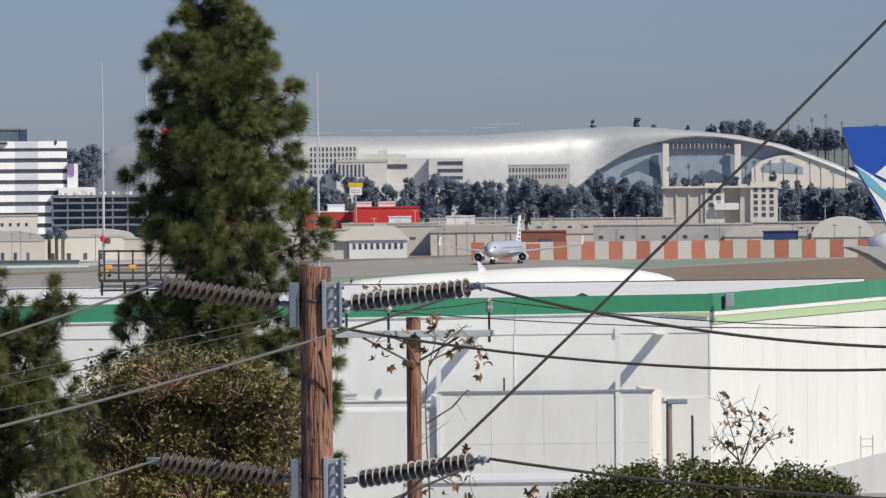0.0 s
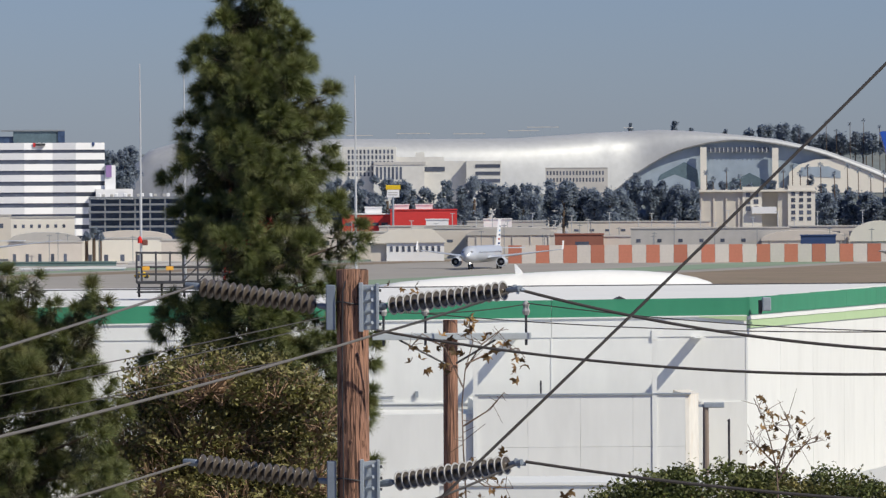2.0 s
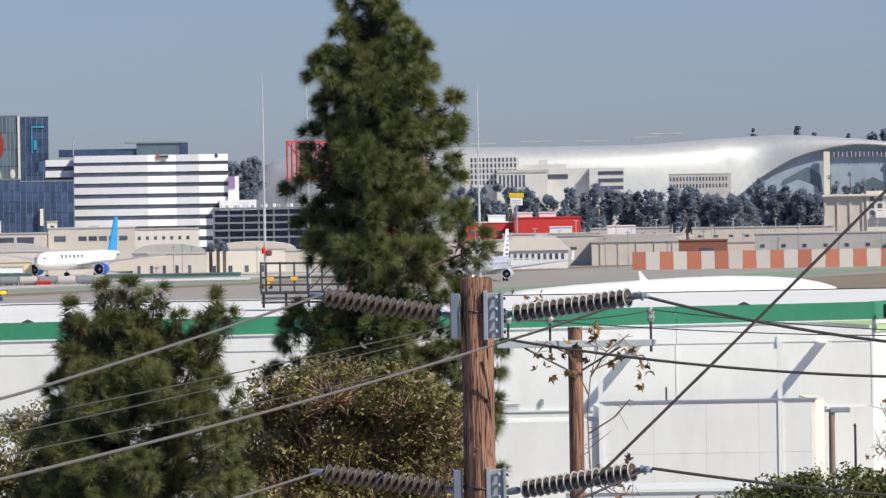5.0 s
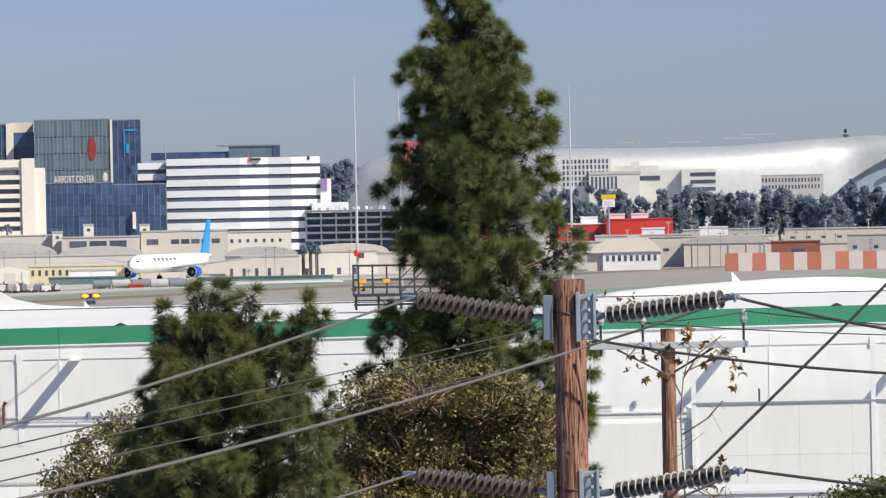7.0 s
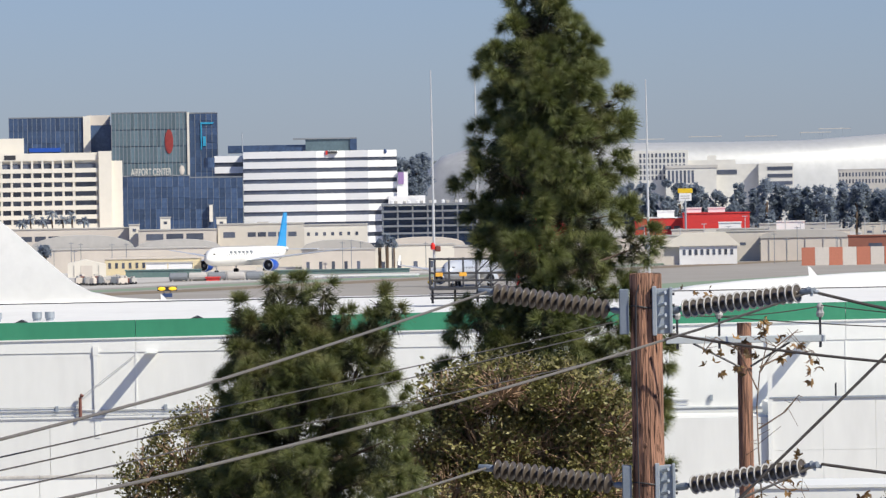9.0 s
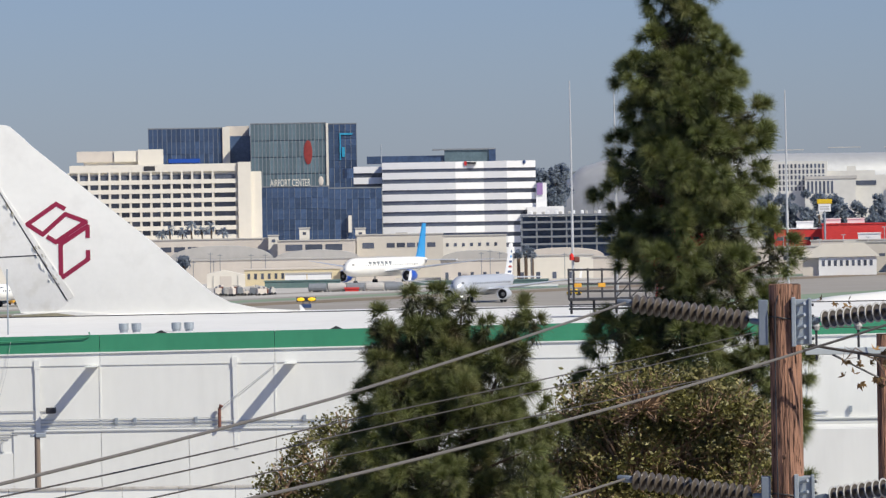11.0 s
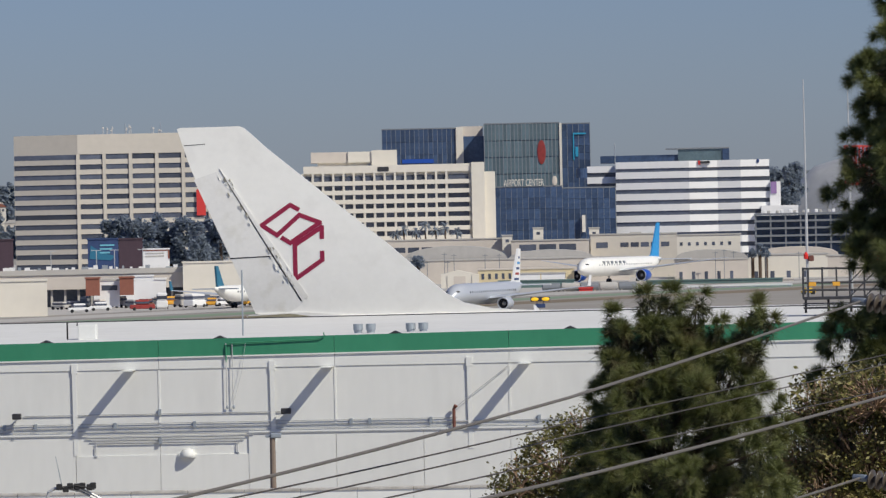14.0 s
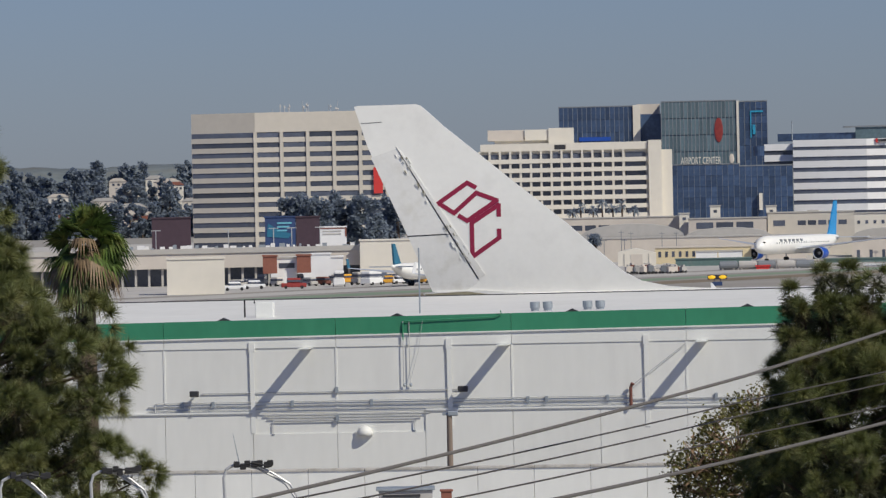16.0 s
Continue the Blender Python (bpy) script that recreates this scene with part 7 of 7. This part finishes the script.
    part("cowl", tube(bmesh.new(), [(0, 0, -0.2), (0, 0, 0.0), (0, 0, 0.17), (0, 0, 0.29), (0, 0, 0.34)], [0.42, 0.42, 0.36, 0.2, 0.04], 16), M["wall_white"], dm, smooth=True)
    part("flange", boxes((-0.5, -0.3, -0.1, 0.1, -0.2, 0.06)), M["trim_white"], dm)
    c = thing("band_conduit", "dark green conduit bent along the roof band", "pipe")
    pts = [(-1047, -232), (-1047, -203), (-1042, -199), (-960, -197), (-880, -194), (-872, -190), (-874, -184)]
    part("conduit", tube(bmesh.new(), [(east(u, 304.8), 304.8, height(u, v, 304.8)) for u, v in pts], 0.035, 6), M["green"], c)
    part("slack_wire", tube(bmesh.new(), [(east(u, 304.8), 304.8, height(u, v, 304.8)) for u, v in ((-1012, -199), (-1020, -250), (-1034, -300))], 0.012, 5), M["pipe"], c)
    # drop cables from the band
    for u in (-1047, -1036):
        c = thing("drop_pipe", "thin drain pipe down the wall", "pipe", at(east(u, 304.84), 304.84, 0))
        part("pipe", rod((0, 0, height(u, -312, 304)), (0, 0, 9.9), 0.024, 6), M["pipe"], c)
        part("foot", ellipsoid((0.03, 0, height(u, -313, 304)), (0.08, 0.07, 0.11), 8, 6), M["galv"], c)


build_roof_things()


# ---------------------------------------------------------------- street side
def build_street():
    for u, d, v0, arm in ((-968, 285, -367, 0.45), (981, 272, -367, 0.9)):
        p = thing("lamp_post", "brown wooden lamp post with a grey lamp head", "street lamp", site(u, d))
        z = EYE + v0 * d * 1e-4
        part("post", tube(bmesh.new(), [(0, 0, 0), (0, 0, z)], [0.17, 0.14], 10), M["lamp_wood"], p)
        part("lamp_head", boxes((-0.1, arm, -0.2, 0.2, z - 0.05, z + 0.2), bevel=0.04), M["galv"], p)
        part("arm", boxes((-0.35, -0.1, -0.1, 0.1, z - 0.02, z + 0.12), bevel=0.02), M["galv"], p)
    p = thing("vent_post", "thin dark vent post", "post", site(1022, 272))
    part("post", tube(bmesh.new(), [(0, 0, 0), (0, 0, EYE - 392 * 0.0272), (-0.05, 0, EYE - 390 * 0.0272)], [0.06, 0.06, 0.1], 8), M["dark_metal"], p)
    # stained parapet wall in front of the hangar
    w = thing("parapet_wall", "stained white parapet wall of a low building", "wall", kind="")
    d = 262.0
    for k in range(14):
        a, b = east(-1820 + 100 * k, d), east(-1720 + 100 * k, d)
        part("panel", boxes((a + 0.01, b - 0.01, d, d + 0.3, 0, height(-1200, -462, d))), M["wall_white"], w)
        part("coping", boxes((a + 0.01, b - 0.01, d - 0.06, d + 0.36, height(-1200, -462, d), height(-1200, -457, d)), bevel=0.02), M["stone_edge"], w)
    r = thing("low_roof", "flat pale roof below the parapet", "roof", kind="structure")
    part("deck", boxes((east(-1900, d), east(-420, d), d - 40, d - 0.02, 0, 1.9)), M["concrete"], r)
    part("edge", boxes((east(-1900, d), east(-420, d), d - 40.4, d - 40, 0, 2.1)), M["stone_edge"], r)
    b = thing("rooftop_unit", "dark louvred rooftop air unit", "air conditioner", site(-1048, 232, 1.9))
    part("casing", boxes((-1.1, 1.1, -0.8, 0.8, 0.05, 2.55), bevel=0.03), M["greyroof"], b)
    for k in range(5):
        part("louvre", boxes((-0.95, 0.6, -0.86, -0.79, 1.5 + 0.2 * k, 1.6 + 0.2 * k)), M["dark_metal"], b)
    part("lid", boxes((-1.2, 1.2, -0.9, 0.9, 2.55, 2.66), bevel=0.02), M["galv"], b)
    c = thing("brick_chimney", "small red brick chimney", "chimney", site(-976, 232, 1.9))
    part("stack", boxes((-0.22, 0.22, -0.2, 0.2, 0, 2.45), bevel=0.01), M["brick"], c)
    part("cap", boxes((-0.27, 0.27, -0.25, 0.25, 2.45, 2.53), bevel=0.01), M["brick"], c)
    # nearer yard clutter beyond the pole
    y = thing("yard_shed", "white flat-roofed yard shed", "shed", site(700, 262))
    part("body", boxes((-5, 8, 0, 6, 0, EYE - 505 * 0.0262), bevel=0.02), M["wall_white"], y)
    part("roof_edge", boxes((-5.1, 8.1, -0.1, 6.1, EYE - 505 * 0.0262, EYE - 500 * 0.0262)), M["trim_white"], y)
    # plain dark boxes are added to stand for dark gaps and windows here
    for u0, u1, v0, v1, m, lab in ((655, 692, -508, -493, "dark_metal", "dark box standing for a dark gap in the yard"), (775, 800, -508, -492, "dark_metal", "dark box standing for a dark gap in the yard"), (800, 860, -512, -494, "dark_metal", "long dark box standing for dark gaps behind the hedge"), (752, 772, -508, -494, "rust", "rusty pale tank in the yard")):
        c = thing("cabinet", lab, "cabinet", site((u0 + u1) / 2, 270))
        w = (u1 - u0) * 0.0135
        part("casing", boxes((-w, w, 0, 1.5, 0, EYE + v1 * 0.027), bevel=0.04), M[m], c)
        part("plinth", boxes((-w - 0.05, w + 0.05, -0.05, 1.55, 0, 0.2)), M["concrete"], c)
    pr = thing("pipe_rack", "thin pipes standing along the yard", "pipe", site(720, 269))
    for u in (700, 712, 730, 772):
        part("pipe", rod(((u - 720) * 0.0269, 0, 0), ((u - 720) * 0.0269, 0, EYE - (488 + (u % 7)) * 0.0269), 0.05, 6), M["rust"], pr)
    part("rail", rod((-20 * 0.0269, 0, EYE - 497 * 0.0269), (50 * 0.0269, 0, EYE - 497 * 0.0269), 0.03, 6), M["pipe"], pr)
    # low white wall rising beside the hangar's end
    y = thing("yard_wall", "low white yard wall with a sloping top", "wall")
    d = 300.0
    pr = [(east(1060, d), 0.0), (east(1060, d), height(1060, -502, d)), (east(1215, d), height(1215, -494, d)), (east(1370, d), height(1370, -455, d)), (east(1800, d), height(1800, -350, d)), (east(1800, d), 0.0)]
    part("wall", prism(pr, d, d + 0.4), M["wall_white"], y)
    l = thing("roof_ladder", "small red handrail over the wall top", "ladder", at(0, d + 0.2, 0))
    for u in (1320, 1341):
        part("stile", rod((east(u, d), 0, height(u, -472, d)), (east(u, d), 0, height(u, -426, d)), 0.035, 6), M["rust"], l)
    for v in (-433, -446):
        part("rung", rod((east(1320, d), 0, height(1320, v, d)), (east(1341, d), 0, height(1320, v, d)), 0.03, 6), M["rust"], l)
    # cable risers with clamps, close below
    rs = np.random.default_rng(19)
    for u, v, w2 in ((-1760, -458, 50), (-1600, -452, 60), (-1365, -447, 75)):
        d = 74.0
        s = d * 1e-4
        p = thing("wire_riser", "bent white conduit riser with black clamps", "conduit", site(u, d))
        z = lambda q: EYE + q * s
        part("conduit", tube(bmesh.new(), [(0, 0, 0), (-0.02, 0, z(v - 60)), (-0.03, 0, z(v - 22)), (0.0, 0, z(v - 8)), (0.08, 0, z(v - 2)), (0.25, 0, z(v))], 0.022, 7), M["pipe"], p)
        for k in range(2):
            part("conduit_arm", tube(bmesh.new(), [(0.2, 0.03 * k, z(v - 1)), (w2 * s * 0.75, 0.06 * k, z(v - 3 - 5 * k)), (w2 * s * 1.1, 0.06 * k, z(v - 16 - 6 * k)), (w2 * s * (1.5 - 0.1 * k), 0, z(v - 36)), (w2 * s * 1.75, 0, z(v - 75))], 0.017, 6), M["pipe"], p)
        for k in range(7):
            cx, cz = 0.14 + 0.075 * k + rs.uniform(-0.02, 0.02), z(v + rs.uniform(-4, 3))
            part("clamp", boxes((cx - 0.035, cx + 0.045, -0.06, 0.05, cz - 0.04, cz + 0.04), bevel=0.01), M["black"], p)
        part("tie_strap", tube(bmesh.new(), [(0.1, -0.05, z(v - 3)), (0.35, -0.06, z(v + 3)), (0.6, -0.05, z(v - 4))], 0.012, 5), M["black"], p)
        if w2 > 70:
            part("whip", tube(bmesh.new(), [(0.18, 0, z(v)), (0.1, 0, z(v + 55))], [0.008, 0.004], 5), M["galv"], p)


build_street()


# ---------------------------------------------------------------- vehicles on the apron
def vehicle(label, u, d, mat, turn=80, l=4.6, w=1.9, h=1.5, cab=0.55):
    c = thing("car", label, "vehicle", site(u, d, 0, turn), group="apron vehicles")
    part("body", boxes((-l / 2, l / 2, -w / 2, w / 2, 0.35, 0.35 + h * 0.45), bevel=0.12), M[mat], c)
    part("cabin", boxes((-l / 2 * cab, l / 2 * cab, -w / 2 * 0.9, w / 2 * 0.9, 0.35 + h * 0.45, 0.35 + h), bevel=0.2), M[mat], c)
    part("window_band", boxes((-l / 2 * cab * 1.01, l / 2 * cab * 1.01, -w / 2 * 0.92, w / 2 * 0.92, 0.35 + h * 0.52, 0.35 + h * 0.82), bevel=0.1), M["glass_dark"], c)
    for sx in (-1, 1):
        for sy in (-1, 1):
            part("wheel", rod((sx * l * 0.32, sy * w / 2 - 0.12, 0.35), (sx * l * 0.32, sy * w / 2 + 0.12, 0.35), 0.35, 10), M["black"], c)
    return c




def build_guard_light():
    """A pair of amber guard lights on a dark base beside the runway."""
    g = thing("runway_guard_light", "pair of amber runway guard lights on a dark base", "runway light", site(-489, 1080))
    part("base", boxes((-0.95, 0.95, -0.3, 0.3, 0, 0.75), bevel=0.05), M["navy"], g)
    part("frame", boxes((-1.85, 1.85, 0.0, 0.16, 1.2, 2.05), bevel=0.03), M["dark_metal"], g)
    for x in (-0.6, 0.6):
        part("post", rod((x, 0, 0.7), (x, 0, 1.25), 0.07, 6), M["dark_metal"], g)
        part("lens", ellipsoid((x * 1.75, -0.02, 1.63), (0.75, 0.14, 0.36), 12, 6), M["amber_lamp"], g, "glowing amber lens")


build_guard_light()
vehicle("yellow airport tug on the apron", -15, 1190, "yellow", 10, 3.0, 1.8, 1.0)
vehicle("white service van beside the terminal", -1158, 1180, "white_panel", 90, 5.5, 2.4, 3.0, 0.95)
vehicle("white service truck beside the terminal", -1100, 1190, "white_panel", 60, 5.5, 2.4, 2.6, 0.95)
for k, u in enumerate((-1070, -1050, -1000)):
    vehicle("small service cart on the airfield", u, 1200 if u < 0 else 1400, ("amber", "white_panel", "amber", "white_panel", "red", "white_panel", "navy", "red", "maroon")[k], 20 * k, 3.6, 1.8, 1.5)
RV = np.random.default_rng(3)
for k in range(15):
    u = -1335 + 21 * k + RV.uniform(-4, 4)
    vehicle("small service cart beside the terminal", u, 1195 + RV.uniform(0, 30), ("concrete", "greyroof", "mullion", "tan", "white_panel", "greyroof", "concrete", "hose", "tan", "amber")[k % 10], RV.uniform(0, 180), RV.uniform(2.2, 4.5), 1.7, RV.uniform(1.2, 2.6), 0.8)
CAR_A = vehicle("white car driving past the terminal", -1343, 1150, "white_panel", 0)
CAR_B = vehicle("white car driving past the terminal", -1308, 1168, "white_panel", 0)
CAR_C = vehicle("dark red pickup driving past the terminal", -1238, 1160, "poster_red", 0, 5.2, 2.0, 1.9)


# ---------------------------------------------------------------- what moves
def motions():
    rows = []
    for t, u, d in ((0.0, 694, 1358), (1.5, 616, 1335), (3.5, 499, 1292), (4.2, 445, 1276), (6.5, 258, 1222), (9.2, 32, 1156), (11.3, -210, 1104), (12.5, -368, 1073), (14.0, -584, 1038), (16.0, -885, 990)):
        x, y = d * math.sin(u * 1e-4), d * math.cos(u * 1e-4)
        rows.append((t, pose(x, y, 0, 0, 0, 256)))
    walk(JETLINER, rows)
    # one turn in 4.6 s, broadside at 0.85 s
    base = RADAR.matrix_basis.copy()
    walk(RADAR, [(0.5 * k, base @ pose(0, 0, 0, 0, 0, -360 / 4.6 * (0.5 * k - 0.85))) for k in range(33)])
    for car, u0, u1, d in ((CAR_A, -1300, -1343, 1150), (CAR_B, -1262, -1308, 1168), (CAR_C, -1188, -1238, 1160)):
        walk(car, [(0.0, site(u0 + (u0 - u1) * 7.0, d)), (13.8, site(u0, d)), (16.0, site(u1, d))])


motions()
